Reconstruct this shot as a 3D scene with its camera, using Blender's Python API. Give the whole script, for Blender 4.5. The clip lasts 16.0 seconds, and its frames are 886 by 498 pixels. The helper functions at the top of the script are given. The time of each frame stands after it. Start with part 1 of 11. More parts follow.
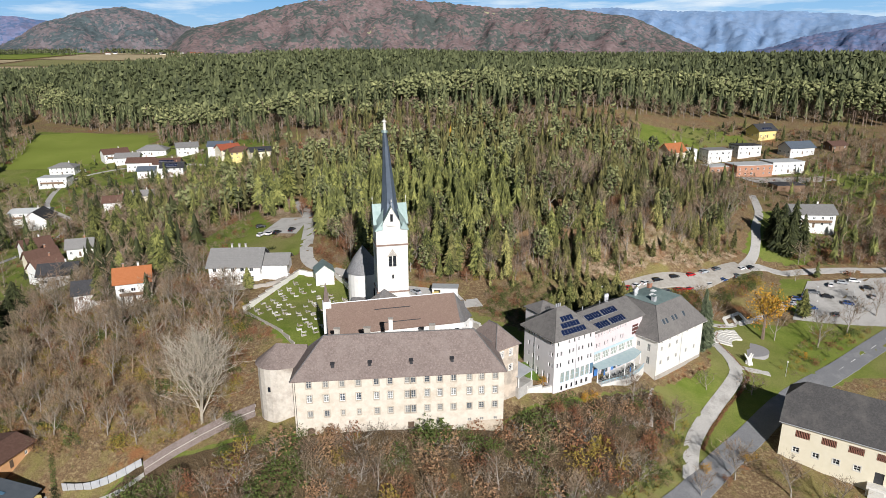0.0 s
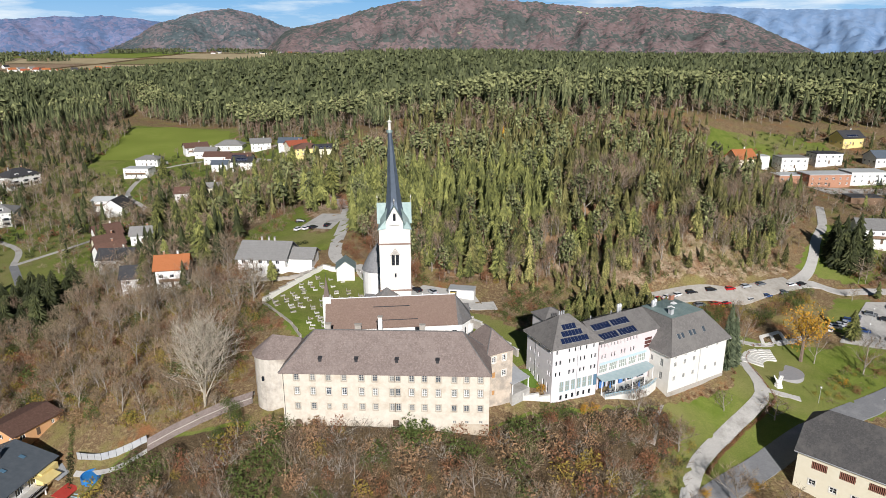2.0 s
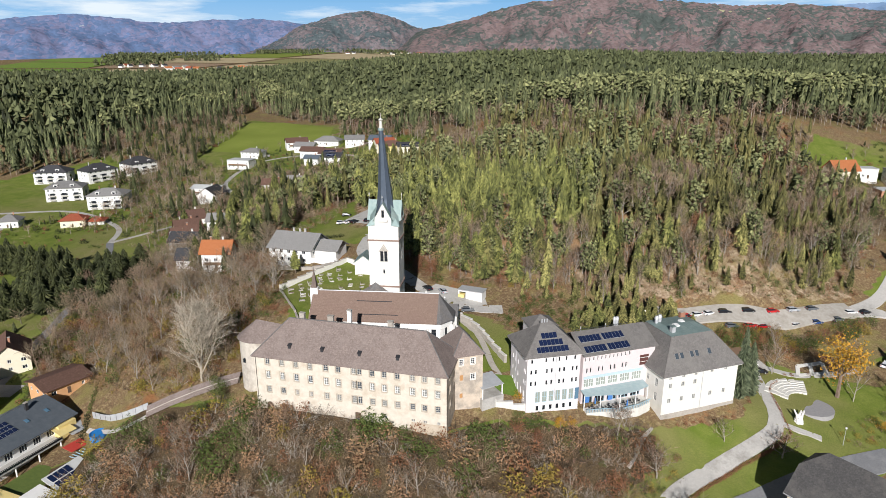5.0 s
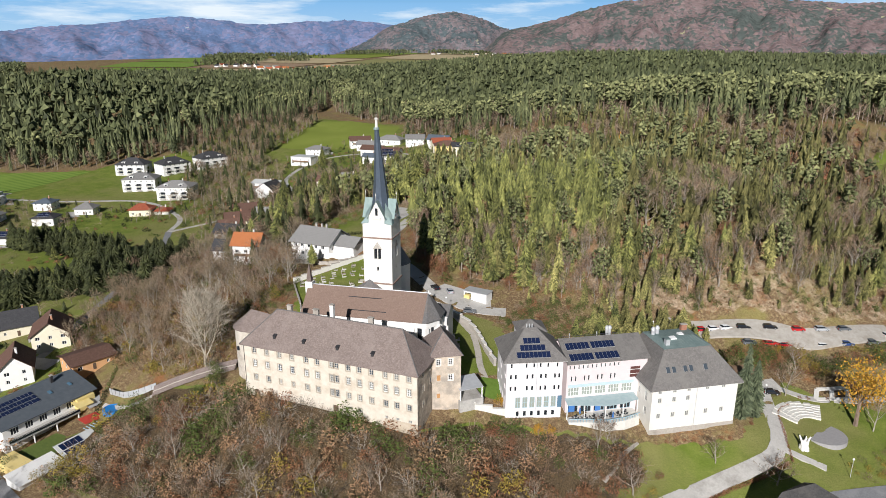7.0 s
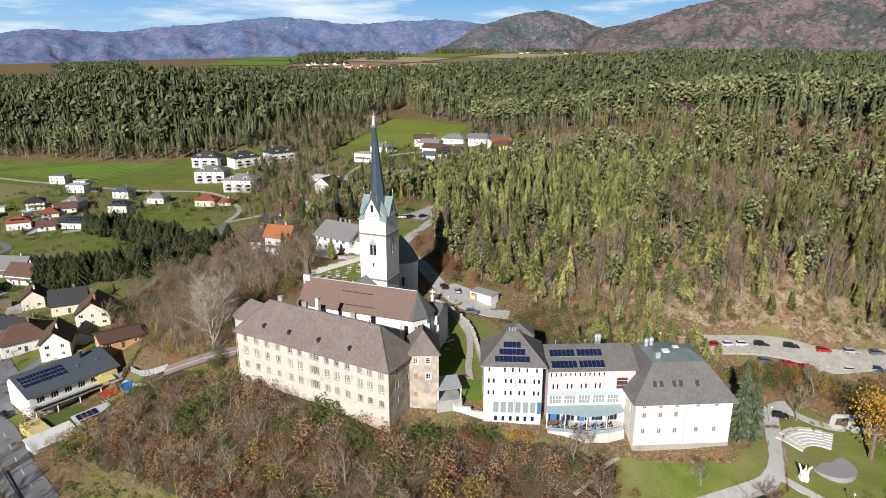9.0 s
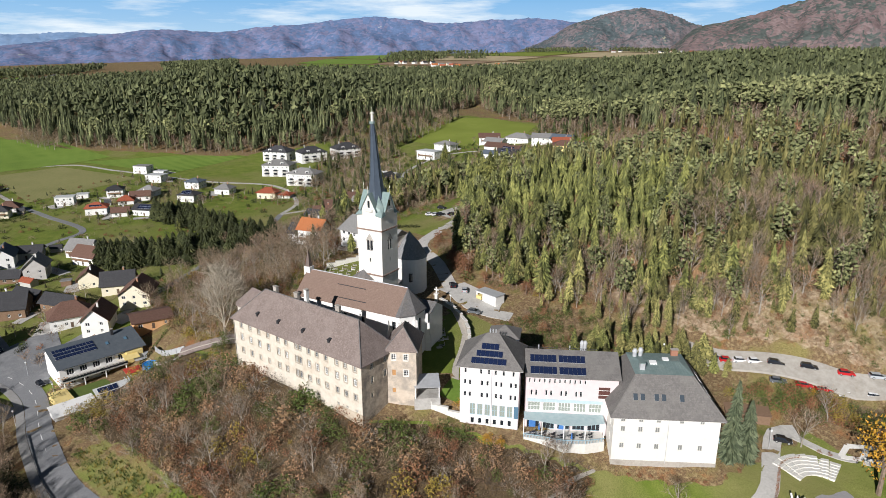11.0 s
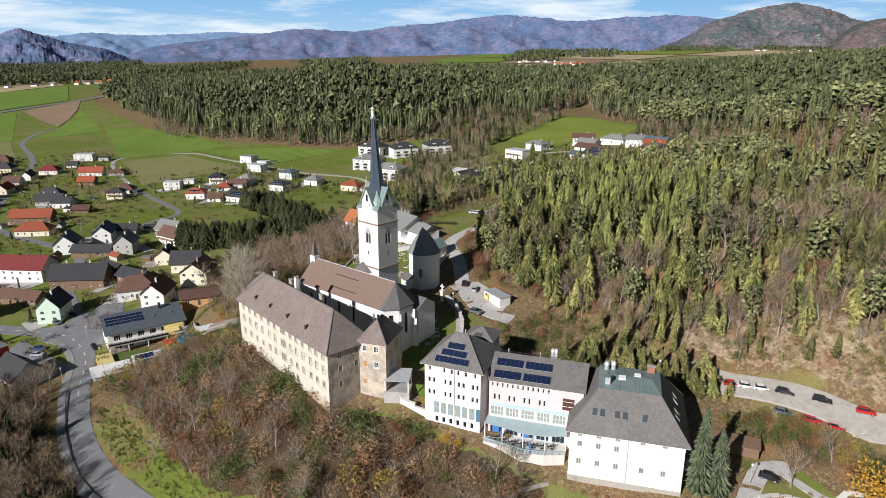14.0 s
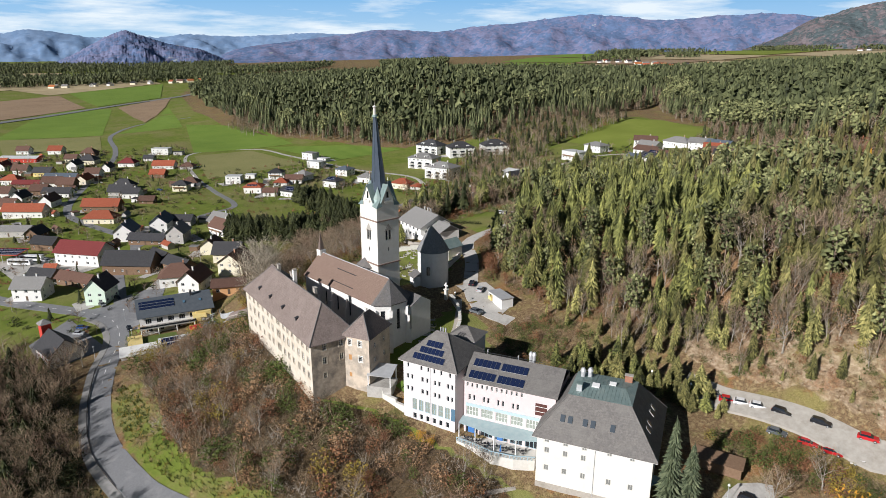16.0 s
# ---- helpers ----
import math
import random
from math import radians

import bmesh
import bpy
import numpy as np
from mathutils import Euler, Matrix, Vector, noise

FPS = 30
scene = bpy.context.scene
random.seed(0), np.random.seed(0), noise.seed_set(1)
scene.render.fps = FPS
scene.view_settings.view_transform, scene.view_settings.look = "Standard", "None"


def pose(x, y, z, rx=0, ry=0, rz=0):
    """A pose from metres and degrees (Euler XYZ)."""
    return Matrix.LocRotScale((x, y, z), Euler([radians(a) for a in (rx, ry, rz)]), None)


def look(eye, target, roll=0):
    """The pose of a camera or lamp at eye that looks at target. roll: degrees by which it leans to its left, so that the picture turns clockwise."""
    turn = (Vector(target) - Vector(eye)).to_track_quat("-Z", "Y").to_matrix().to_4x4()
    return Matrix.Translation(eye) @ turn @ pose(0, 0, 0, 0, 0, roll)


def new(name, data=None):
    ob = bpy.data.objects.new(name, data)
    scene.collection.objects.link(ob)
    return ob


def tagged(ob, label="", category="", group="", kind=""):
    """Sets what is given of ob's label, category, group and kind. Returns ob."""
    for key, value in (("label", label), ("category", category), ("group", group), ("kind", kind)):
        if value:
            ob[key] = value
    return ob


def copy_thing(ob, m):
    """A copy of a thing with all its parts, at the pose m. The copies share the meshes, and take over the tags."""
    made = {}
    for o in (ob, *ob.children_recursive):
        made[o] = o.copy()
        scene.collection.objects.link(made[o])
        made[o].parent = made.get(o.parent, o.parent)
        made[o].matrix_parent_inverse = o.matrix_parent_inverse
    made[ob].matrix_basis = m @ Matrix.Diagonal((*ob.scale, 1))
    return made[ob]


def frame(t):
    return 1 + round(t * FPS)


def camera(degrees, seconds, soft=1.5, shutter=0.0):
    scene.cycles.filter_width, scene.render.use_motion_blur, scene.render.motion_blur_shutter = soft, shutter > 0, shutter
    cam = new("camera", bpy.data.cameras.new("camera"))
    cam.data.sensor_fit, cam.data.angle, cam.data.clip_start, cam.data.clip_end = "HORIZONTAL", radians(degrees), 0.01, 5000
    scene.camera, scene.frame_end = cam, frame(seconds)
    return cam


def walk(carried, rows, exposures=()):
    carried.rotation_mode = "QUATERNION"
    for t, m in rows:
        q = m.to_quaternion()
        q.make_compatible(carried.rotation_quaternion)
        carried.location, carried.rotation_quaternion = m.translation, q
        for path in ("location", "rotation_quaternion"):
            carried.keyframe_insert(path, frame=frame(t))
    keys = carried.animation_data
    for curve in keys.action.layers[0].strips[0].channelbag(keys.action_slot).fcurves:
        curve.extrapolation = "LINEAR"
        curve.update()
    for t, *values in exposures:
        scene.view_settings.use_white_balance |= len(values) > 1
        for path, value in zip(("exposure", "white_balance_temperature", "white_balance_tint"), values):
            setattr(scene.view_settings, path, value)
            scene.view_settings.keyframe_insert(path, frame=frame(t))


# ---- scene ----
cam = camera(68.6, 16.0, soft=0.6)
METRES, EYE, TILT, LEAN, TURN = 192.0, 120.0, 0.0, 0.0, 0.0
ROWS = [
    (0.0, 0.0, 0.0, 0.0, -0.07, -16.76, 0.25),
    (0.5, 0.0277, 0.0005, 0.0005, 1.53, -16.75, 0.22),
    (1.0, 0.056, 0.002, 0.0008, 4.31, -16.75, 0.17),
    (1.5, 0.0852, 0.0053, 0.0006, 6.17, -16.73, 0.12),
    (2.0, 0.1148, 0.0095, 0.0008, 7.86, -16.74, 0.1),
    (2.5, 0.1449, 0.0147, 0.0005, 9.66, -16.72, 0.08),
    (3.0, 0.1756, 0.0208, 0.0004, 11.54, -16.73, 0.06),
    (3.5, 0.2064, 0.0277, 0.0001, 13.44, -16.71, 0.04),
    (4.0, 0.2375, 0.0355, -0.0003, 15.37, -16.7, 0.03),
    (6.5, 0.3877, 0.0879, -0.0014, 24.92, -16.63, -0.05),
    (7.0, 0.4165, 0.1016, -0.0012, 26.81, -16.63, -0.07),
    (7.5, 0.4451, 0.1168, -0.0011, 28.74, -16.64, -0.09),
    (8.0, 0.4734, 0.1333, -0.0013, 30.71, -16.65, -0.11),
    (8.5, 0.501, 0.1511, -0.0015, 32.69, -16.69, -0.11),
    (9.0, 0.5281, 0.1703, -0.0016, 34.7, -16.72, -0.13),
    (11.5, 0.6516, 0.2782, -0.0048, 44.58, -16.83, -0.14),
    (12.0, 0.6737, 0.3011, -0.0052, 46.49, -16.84, -0.15),
    (12.5, 0.6949, 0.3245, -0.0055, 48.44, -16.87, -0.15),
    (13.0, 0.7148, 0.3476, -0.006, 50.3, -16.9, -0.16),
    (13.5, 0.734, 0.3717, -0.0063, 52.13, -16.93, -0.16),
    (14.0, 0.7523, 0.3962, -0.0064, 53.99, -16.97, -0.17),
    (14.5, 0.7699, 0.4212, -0.0067, 55.88, -17.0, -0.15),
    (15.0, 0.7869, 0.446, -0.0071, 57.68, -17.0, -0.14),
    (15.5, 0.8028, 0.4703, -0.0074, 59.43, -16.99, -0.13),
    (16.0, 0.8172, 0.4941, -0.0079, 61.08, -16.97, -0.11),
]
walk(cam, [(t, pose(0, 0, EYE, TILT, LEAN, TURN) @ pose(METRES * x, METRES * y, METRES * z, 90 + pitch, roll, yaw)) for t, x, y, z, yaw, pitch, roll in ROWS],
     exposures=[(0.0, 0.2), (16.0, 0.2)])

# ---- daylight ----
SUN_AZ, SUN_EL = radians(164.5), radians(27.0)
to_sun = Vector((math.sin(SUN_AZ) * math.cos(SUN_EL), math.cos(SUN_AZ) * math.cos(SUN_EL), math.sin(SUN_EL)))
sun_data = bpy.data.lights.new("sun", "SUN")
sun_data.energy, sun_data.angle, sun_data.color = 5.0, radians(0.53), (1.0, 0.972, 0.965)
sun = new("sun", sun_data)
sun.matrix_world = look(to_sun * 400, (0, 0, 0))

world = bpy.data.worlds.new("sky")
scene.world = world
world.use_nodes = True
wn, wl = world.node_tree.nodes, world.node_tree.links
wn.clear()
sky = wn.new("ShaderNodeTexSky")
sky.sky_type, sky.sun_disc = "NISHITA", False
sky.sun_elevation, sky.sun_rotation = SUN_EL, SUN_AZ
sky.altitude, sky.air_density, sky.dust_density, sky.ozone_density = 900, 1.0, 0.4, 2.0
coord = wn.new("ShaderNodeTexCoord")
stretch = wn.new("ShaderNodeMapping")
stretch.inputs["Scale"].default_value = (1.0, 1.0, 8.0)
puff = wn.new("ShaderNodeTexNoise")
puff.inputs["Scale"].default_value, puff.inputs["Detail"].default_value = 5.0, 8.0
puff.inputs["Roughness"].default_value = 0.6
ramp = wn.new("ShaderNodeValToRGB")
ramp.color_ramp.elements[0].position, ramp.color_ramp.elements[1].position = 0.45, 0.64
cloudy = wn.new("ShaderNodeMix")
cloudy.data_type = "RGBA"
cloudy.inputs["B"].default_value = (30.0, 33.0, 35.5, 1)
backing = wn.new("ShaderNodeBackground")
backing.inputs["Strength"].default_value = 0.025
world_out = wn.new("ShaderNodeOutputWorld")
wl.new(coord.outputs["Generated"], stretch.inputs["Vector"])
wl.new(stretch.outputs["Vector"], puff.inputs["Vector"])
wl.new(puff.outputs["Fac"], ramp.inputs["Fac"])
low = wn.new("ShaderNodeSeparateXYZ")
wl.new(coord.outputs["Generated"], low.inputs["Vector"])
thin = wn.new("ShaderNodeMapRange")
for key, val in (("From Min", 0.07), ("From Max", 0.16), ("To Min", 0.95), ("To Max", 0.05)):
    thin.inputs[key].default_value = val
wl.new(low.outputs["Z"], thin.inputs["Value"])
veil = wn.new("ShaderNodeMath")
veil.operation = "MULTIPLY"
wl.new(ramp.outputs["Color"], veil.inputs[0])
wl.new(thin.outputs["Result"], veil.inputs[1])
wl.new(veil.outputs["Value"], cloudy.inputs["Factor"])
bluer = wn.new("ShaderNodeMix")
bluer.data_type, bluer.blend_type = "RGBA", "MULTIPLY"
bluer.inputs["Factor"].default_value, bluer.inputs["B"].default_value = 1.0, (0.24, 0.32, 0.43, 1)
wl.new(sky.outputs["Color"], bluer.inputs["A"])
haze = wn.new("ShaderNodeMix")
haze.data_type = "RGBA"
haze.inputs["B"].default_value = (8.6, 18.5, 31.0, 1)
pale = wn.new("ShaderNodeMapRange")
for key, val in (("From Min", 0.0), ("From Max", 0.075), ("To Min", 0.9), ("To Max", 0.0)):
    pale.inputs[key].default_value = val
wl.new(low.outputs["Z"], pale.inputs["Value"])
horizon = wn.new("ShaderNodeMix")
horizon.data_type = "RGBA"
horizon.inputs["B"].default_value = (18.0, 25.0, 31.0, 1)
wl.new(pale.outputs["Result"], horizon.inputs["Factor"])
wl.new(thin.outputs["Result"], haze.inputs["Factor"])
wl.new(bluer.outputs["Result"], haze.inputs["A"])
wl.new(haze.outputs["Result"], horizon.inputs["A"])
wl.new(horizon.outputs["Result"], cloudy.inputs["A"])
wl.new(cloudy.outputs["Result"], backing.inputs["Color"])
wl.new(backing.outputs["Background"], world_out.inputs["Surface"])

# ---- materials ----
def blank(name):
    m = bpy.data.materials.new(name)
    m.use_nodes = True
    return m, m.node_tree.nodes, m.node_tree.links, m.node_tree.nodes["Principled BSDF"]


def rgba(c):
    return (*c, 1.0)


def noisy(n, l, scale, detail=5.0, vector=None, rough=0.6):
    t = n.new("ShaderNodeTexNoise")
    t.inputs["Scale"].default_value, t.inputs["Detail"].default_value = scale, detail
    t.inputs["Roughness"].default_value = rough
    if vector:
        l.new(vector, t.inputs["Vector"])
    return t.outputs["Fac"]


def spread(n, l, fac, low, high):
    r = n.new("ShaderNodeMapRange")
    r.inputs["From Min"].default_value, r.inputs["From Max"].default_value = low, high
    l.new(fac, r.inputs["Value"])
    return r.outputs["Result"]


def blend(n, l, fac, a, b, kind="MIX"):
    x = n.new("ShaderNodeMix")
    x.data_type, x.blend_type = "RGBA", kind
    for socket, value in (("Factor", fac), ("A", a), ("B", b)):
        if isinstance(value, (tuple, float, int)):
            x.inputs[socket].default_value = rgba(value) if isinstance(value, tuple) else value
        else:
            l.new(value, x.inputs[socket])
    return x.outputs["Result"]


def sums(n, l, op, a, b):
    x = n.new("ShaderNodeMath")
    x.operation = op
    for i, v in enumerate((a, b)):
        if isinstance(v, (float, int)):
            x.inputs[i].default_value = v
        else:
            l.new(v, x.inputs[i])
    return x.outputs["Value"]


def surf(name, a, b, scale=1.0, rough=0.85, metal=0.0, bump=0.0, stain=None, stain_scale=0.15, stain_at=(0.5, 0.72), rnd=0.0, tint=0.0, spec=0.3):
    """A surface of two mixed tones, an optional larger stain, relief, and shifts of tone from piece to piece."""
    m, n, l, p = blank(name)
    where = n.new("ShaderNodeNewGeometry").outputs["Position"]
    fine = noisy(n, l, scale, 6.0, where)
    col = blend(n, l, spread(n, l, fine, 0.3, 0.7), a, b)
    if stain:
        col = blend(n, l, spread(n, l, noisy(n, l, stain_scale, 7.0, where, 0.7), *stain_at), col, stain)
    if rnd:
        r = n.new("ShaderNodeObjectInfo").outputs["Random"]
        v = spread(n, l, r, 0.0, 1.0)
        hs = n.new("ShaderNodeHueSaturation")
        l.new(sums(n, l, "ADD", sums(n, l, "MULTIPLY", v, 2 * rnd), 1.0 - rnd), hs.inputs["Value"])
        l.new(col, hs.inputs["Color"])
        col = hs.outputs["Color"]
    if tint:
        at = n.new("ShaderNodeAttribute")
        at.attribute_name = "tint"
        hs = n.new("ShaderNodeHueSaturation")
        l.new(sums(n, l, "ADD", sums(n, l, "MULTIPLY", at.outputs["Fac"], 2 * tint), 1.0 - tint), hs.inputs["Value"])
        l.new(sums(n, l, "ADD", sums(n, l, "MULTIPLY", at.outputs["Fac"], -0.03), 0.515), hs.inputs["Hue"])
        l.new(col, hs.inputs["Color"])
        col = hs.outputs["Color"]
    l.new(col, p.inputs["Base Color"])
    p.inputs["Roughness"].default_value, p.inputs["Metallic"].default_value = rough, metal
    p.inputs["Specular IOR Level"].default_value = spec
    if bump:
        bp = n.new("ShaderNodeBump")
        bp.inputs["Strength"].default_value, bp.inputs["Distance"].default_value = bump, 0.1
        l.new(fine, bp.inputs["Height"])
        l.new(bp.outputs["Normal"], p.inputs["Normal"])
    return m


def shingled(name, a, b, course=0.35, width=0.5, stain=None, rough=0.85, rnd=0.0, mix_scale=3.0):
    """Small roofing pieces in courses that follow the height of the slope."""
    m, n, l, p = blank(name)
    where = n.new("ShaderNodeTexCoord").outputs["Object"]
    world_at = n.new("ShaderNodeNewGeometry").outputs["Position"]
    cells = n.new("ShaderNodeTexVoronoi")
    cells.inputs["Scale"].default_value = 1.0 / width
    l.new(where, cells.inputs["Vector"])
    hue = n.new("ShaderNodeSeparateColor")
    l.new(cells.outputs["Color"], hue.inputs["Color"])
    col = blend(n, l, hue.outputs["Red"], a, b)
    col = blend(n, l, spread(n, l, noisy(n, l, mix_scale, 6.0, world_at), 0.25, 0.8), col, tuple(v * 0.72 for v in a))
    if stain:
        col = blend(n, l, spread(n, l, noisy(n, l, 0.22, 7.0, world_at, 0.7), 0.48, 0.75), col, stain)
    if rnd:
        r = n.new("ShaderNodeObjectInfo").outputs["Random"]
        hs = n.new("ShaderNodeHueSaturation")
        l.new(sums(n, l, "ADD", sums(n, l, "MULTIPLY", r, 2 * rnd), 1.0 - rnd), hs.inputs["Value"])
        l.new(col, hs.inputs["Color"])
        col = hs.outputs["Color"]
    rows = n.new("ShaderNodeTexWave")
    rows.bands_direction, rows.wave_profile = "Z", "SAW"
    rows.inputs["Scale"].default_value = 0.31 / course
    rows.inputs["Distortion"].default_value = 0.4
    l.new(where, rows.inputs["Vector"])
    bp = n.new("ShaderNodeBump")
    bp.inputs["Strength"].default_value, bp.inputs["Distance"].default_value = 0.45, 0.06
    l.new(rows.outputs["Fac"], bp.inputs["Height"])
    l.new(col, p.inputs["Base Color"])
    l.new(bp.outputs["Normal"], p.inputs["Normal"])
    p.inputs["Roughness"].default_value = rough
    p.inputs["Specular IOR Level"].default_value = 0.25
    return m


def glassy(name, c, rough=0.08):
    m, n, l, p = blank(name)
    p.inputs["Base Color"].default_value = rgba(c)
    p.inputs["Roughness"].default_value = rough
    p.inputs["Specular IOR Level"].default_value = 0.6
    return m


ochre = surf("ochre render", (0.56, 0.50, 0.41), (0.67, 0.61, 0.52), 0.8, bump=0.2, stain=(0.46, 0.365, 0.26), stain_scale=0.30, stain_at=(0.50, 0.80))
worn_lime = surf("worn lime render", (0.50, 0.45, 0.38), (0.62, 0.57, 0.50), 1.0, bump=0.4, stain=(0.33, 0.28, 0.235), stain_scale=0.22, stain_at=(0.46, 0.66))
bare_render = surf("dark stained render", (0.36, 0.30, 0.235), (0.50, 0.425, 0.34), 0.9, bump=0.35, stain=(0.20, 0.175, 0.15), stain_scale=0.28, stain_at=(0.44, 0.64))
patched = surf("patched ochre render", (0.52, 0.43, 0.335), (0.62, 0.53, 0.43), 0.9, bump=0.3, stain=(0.36, 0.315, 0.265), stain_scale=0.32, stain_at=(0.44, 0.62))
tan_stone = surf("tan window stone", (0.40, 0.345, 0.275), (0.49, 0.43, 0.35), 2.0, bump=0.2)
pale_slate = shingled("pale grey slates", (0.22, 0.22, 0.225), (0.31, 0.31, 0.315), 0.35, 0.5, stain=(0.25, 0.245, 0.235))
sash = surf("weathered sash paint", (0.50, 0.475, 0.43), (0.58, 0.55, 0.50), 3.0, rough=0.6)
grey_ochre = surf("weathered render", (0.50, 0.42, 0.31), (0.58, 0.50, 0.40), 0.7, bump=0.25, stain=(0.40, 0.33, 0.25), stain_scale=0.25, stain_at=(0.35, 0.7))
white_wall = surf("white lime render", (0.72, 0.705, 0.67), (0.79, 0.775, 0.74), 0.9, bump=0.1, stain=(0.60, 0.58, 0.54), stain_scale=0.1, stain_at=(0.52, 0.9))
cream_wall = surf("cream render", (0.69, 0.665, 0.605), (0.75, 0.725, 0.67), 0.8, bump=0.1, stain=(0.62, 0.58, 0.50), stain_scale=0.15, stain_at=(0.55, 0.9))
pale_pink = surf("pale pink render", (0.66, 0.625, 0.63), (0.72, 0.685, 0.685), 0.8, bump=0.08, stain=(0.70, 0.65, 0.64), stain_scale=0.1, stain_at=(0.55, 0.9))
old_shingle = shingled("weathered brown shingles", (0.205, 0.162, 0.145), (0.315, 0.252, 0.224), 0.4, 0.30, stain=(0.265, 0.218, 0.195), mix_scale=2.4)
red_tile = shingled("brown-red plain tiles", (0.225, 0.155, 0.122), (0.275, 0.195, 0.155), 0.3, 0.35, stain=(0.20, 0.135, 0.11))
slate = shingled("grey slates", (0.145, 0.14, 0.138), (0.20, 0.19, 0.185), 0.35, 0.5, stain=(0.17, 0.15, 0.13))
copper = surf("green copper sheet", (0.185, 0.255, 0.245), (0.25, 0.32, 0.305), 0.9, rough=0.5, metal=0.25, stain=(0.30, 0.36, 0.33), stain_scale=0.3)
spire_tin = surf("dark blue-grey spire sheet", (0.075, 0.095, 0.125), (0.10, 0.125, 0.16), 0.9, rough=0.38, metal=0.35, bump=0.1)
dark_tin = surf("dark sheet metal", (0.05, 0.05, 0.055), (0.08, 0.08, 0.085), 1.2, rough=0.45, metal=0.4)
light_tin = surf("light grey sheet", (0.48, 0.49, 0.50), (0.58, 0.59, 0.60), 0.8, rough=0.45, metal=0.3)
stone = surf("grey dressed stone", (0.36, 0.33, 0.29), (0.46, 0.42, 0.37), 1.5, bump=0.3, stain=(0.30, 0.27, 0.23), stain_scale=0.4)
pale_stone = surf("pale stone", (0.60, 0.58, 0.53), (0.70, 0.68, 0.63), 1.5, bump=0.3)
paint_white = surf("white paint", (0.78, 0.78, 0.76), (0.82, 0.82, 0.80), 2.0, rough=0.5)
pane_dark = glassy("window glass", (0.018, 0.022, 0.028))
curtained = glassy("curtained glass", (0.30, 0.33, 0.29), 0.2)
blind_blue = surf("pale blue blinds", (0.40, 0.52, 0.56), (0.48, 0.60, 0.63), 2.0, rough=0.6)
rose_wall = surf("rose render", (0.63, 0.545, 0.545), (0.68, 0.59, 0.585), 0.8, bump=0.08, stain=(0.70, 0.63, 0.62), stain_scale=0.1, stain_at=(0.55, 0.9))
pane_pale = glassy("pale window glass", (0.22, 0.225, 0.215), 0.2)
pane_grey = glassy("roof window glass", (0.06, 0.075, 0.09), 0.15)
pane_blue = glassy("bluish glazing", (0.10, 0.19, 0.27), 0.12)
solar = glassy("solar glass", (0.012, 0.020, 0.055), 0.1)
asphalt = surf("asphalt", (0.165, 0.168, 0.175), (0.225, 0.228, 0.235), 2.5, bump=0.15, stain=(0.27, 0.27, 0.27), stain_scale=0.18, stain_at=(0.5, 0.7))
gravel = surf("pale gravel", (0.40, 0.385, 0.355), (0.50, 0.48, 0.45), 2.0, bump=0.3, stain=(0.28, 0.265, 0.24), stain_scale=0.2)
wood_dark = surf("dark timber", (0.10, 0.065, 0.045), (0.16, 0.11, 0.075), 3.0, bump=0.2, rnd=0.15)
needles = surf("conifer needles", (0.030, 0.038, 0.013), (0.200, 0.206, 0.062), 0.16, rough=0.7, tint=0.75, rnd=0.4, spec=0.2)
light_needles = surf("light conifer needles", (0.062, 0.064, 0.022), (0.295, 0.275, 0.096), 0.16, rough=0.7, tint=0.75, rnd=0.4, spec=0.2)
forest_needles = surf("forest needles", (0.044, 0.056, 0.024), (0.140, 0.152, 0.068), 0.12, rough=0.7, tint=0.85, spec=0.2)
dark_needles = surf("dark conifer needles", (0.022, 0.028, 0.012), (0.066, 0.074, 0.028), 0.2, rough=0.7, tint=0.6, rnd=0.25, spec=0.15)
pine_needles = surf("pine needles", (0.052, 0.062, 0.027), (0.255, 0.266, 0.118), 0.2, rough=0.75, tint=0.9, spec=0.15)
bark = surf("conifer bark", (0.15, 0.11, 0.085), (0.30, 0.22, 0.165), 1.0)
# Darker copy of the bare twigs; the thickets' inner shade is put into its colour.
shade_twigs = surf("twigs in painted shade", (0.060, 0.048, 0.038), (0.125, 0.100, 0.078), 0.3, tint=0.5, spec=0.15)
twigs = surf("bare brown twigs", (0.150, 0.116, 0.076), (0.345, 0.270, 0.180), 0.10, stain=(0.225, 0.150, 0.105), stain_scale=0.07, stain_at=(0.48, 0.62), tint=0.8, spec=0.15)
pale_bark = surf("pale grey bark", (0.26, 0.23, 0.19), (0.38, 0.34, 0.29), 2.0, tint=0.25, spec=0.2)
rust_leaf = surf("withered red-brown leaves", (0.17, 0.082, 0.045), (0.29, 0.145, 0.075), 0.5, tint=0.35, spec=0.15)
beech_leaf = surf("pale brown dead leaves", (0.24, 0.145, 0.078), (0.40, 0.255, 0.145), 0.4, tint=0.45, spec=0.15)
olive_leaf = surf("yellow-green fading leaves", (0.21, 0.165, 0.035), (0.33, 0.25, 0.055), 0.6, tint=0.35, spec=0.15)
gold_leaf = surf("yellow autumn leaves", (0.40, 0.21, 0.025), (0.52, 0.31, 0.045), 0.8, tint=0.25, spec=0.2)
green_leaf = surf("green shrub leaves", (0.055, 0.080, 0.020), (0.115, 0.145, 0.038), 0.8, tint=0.3, spec=0.2)

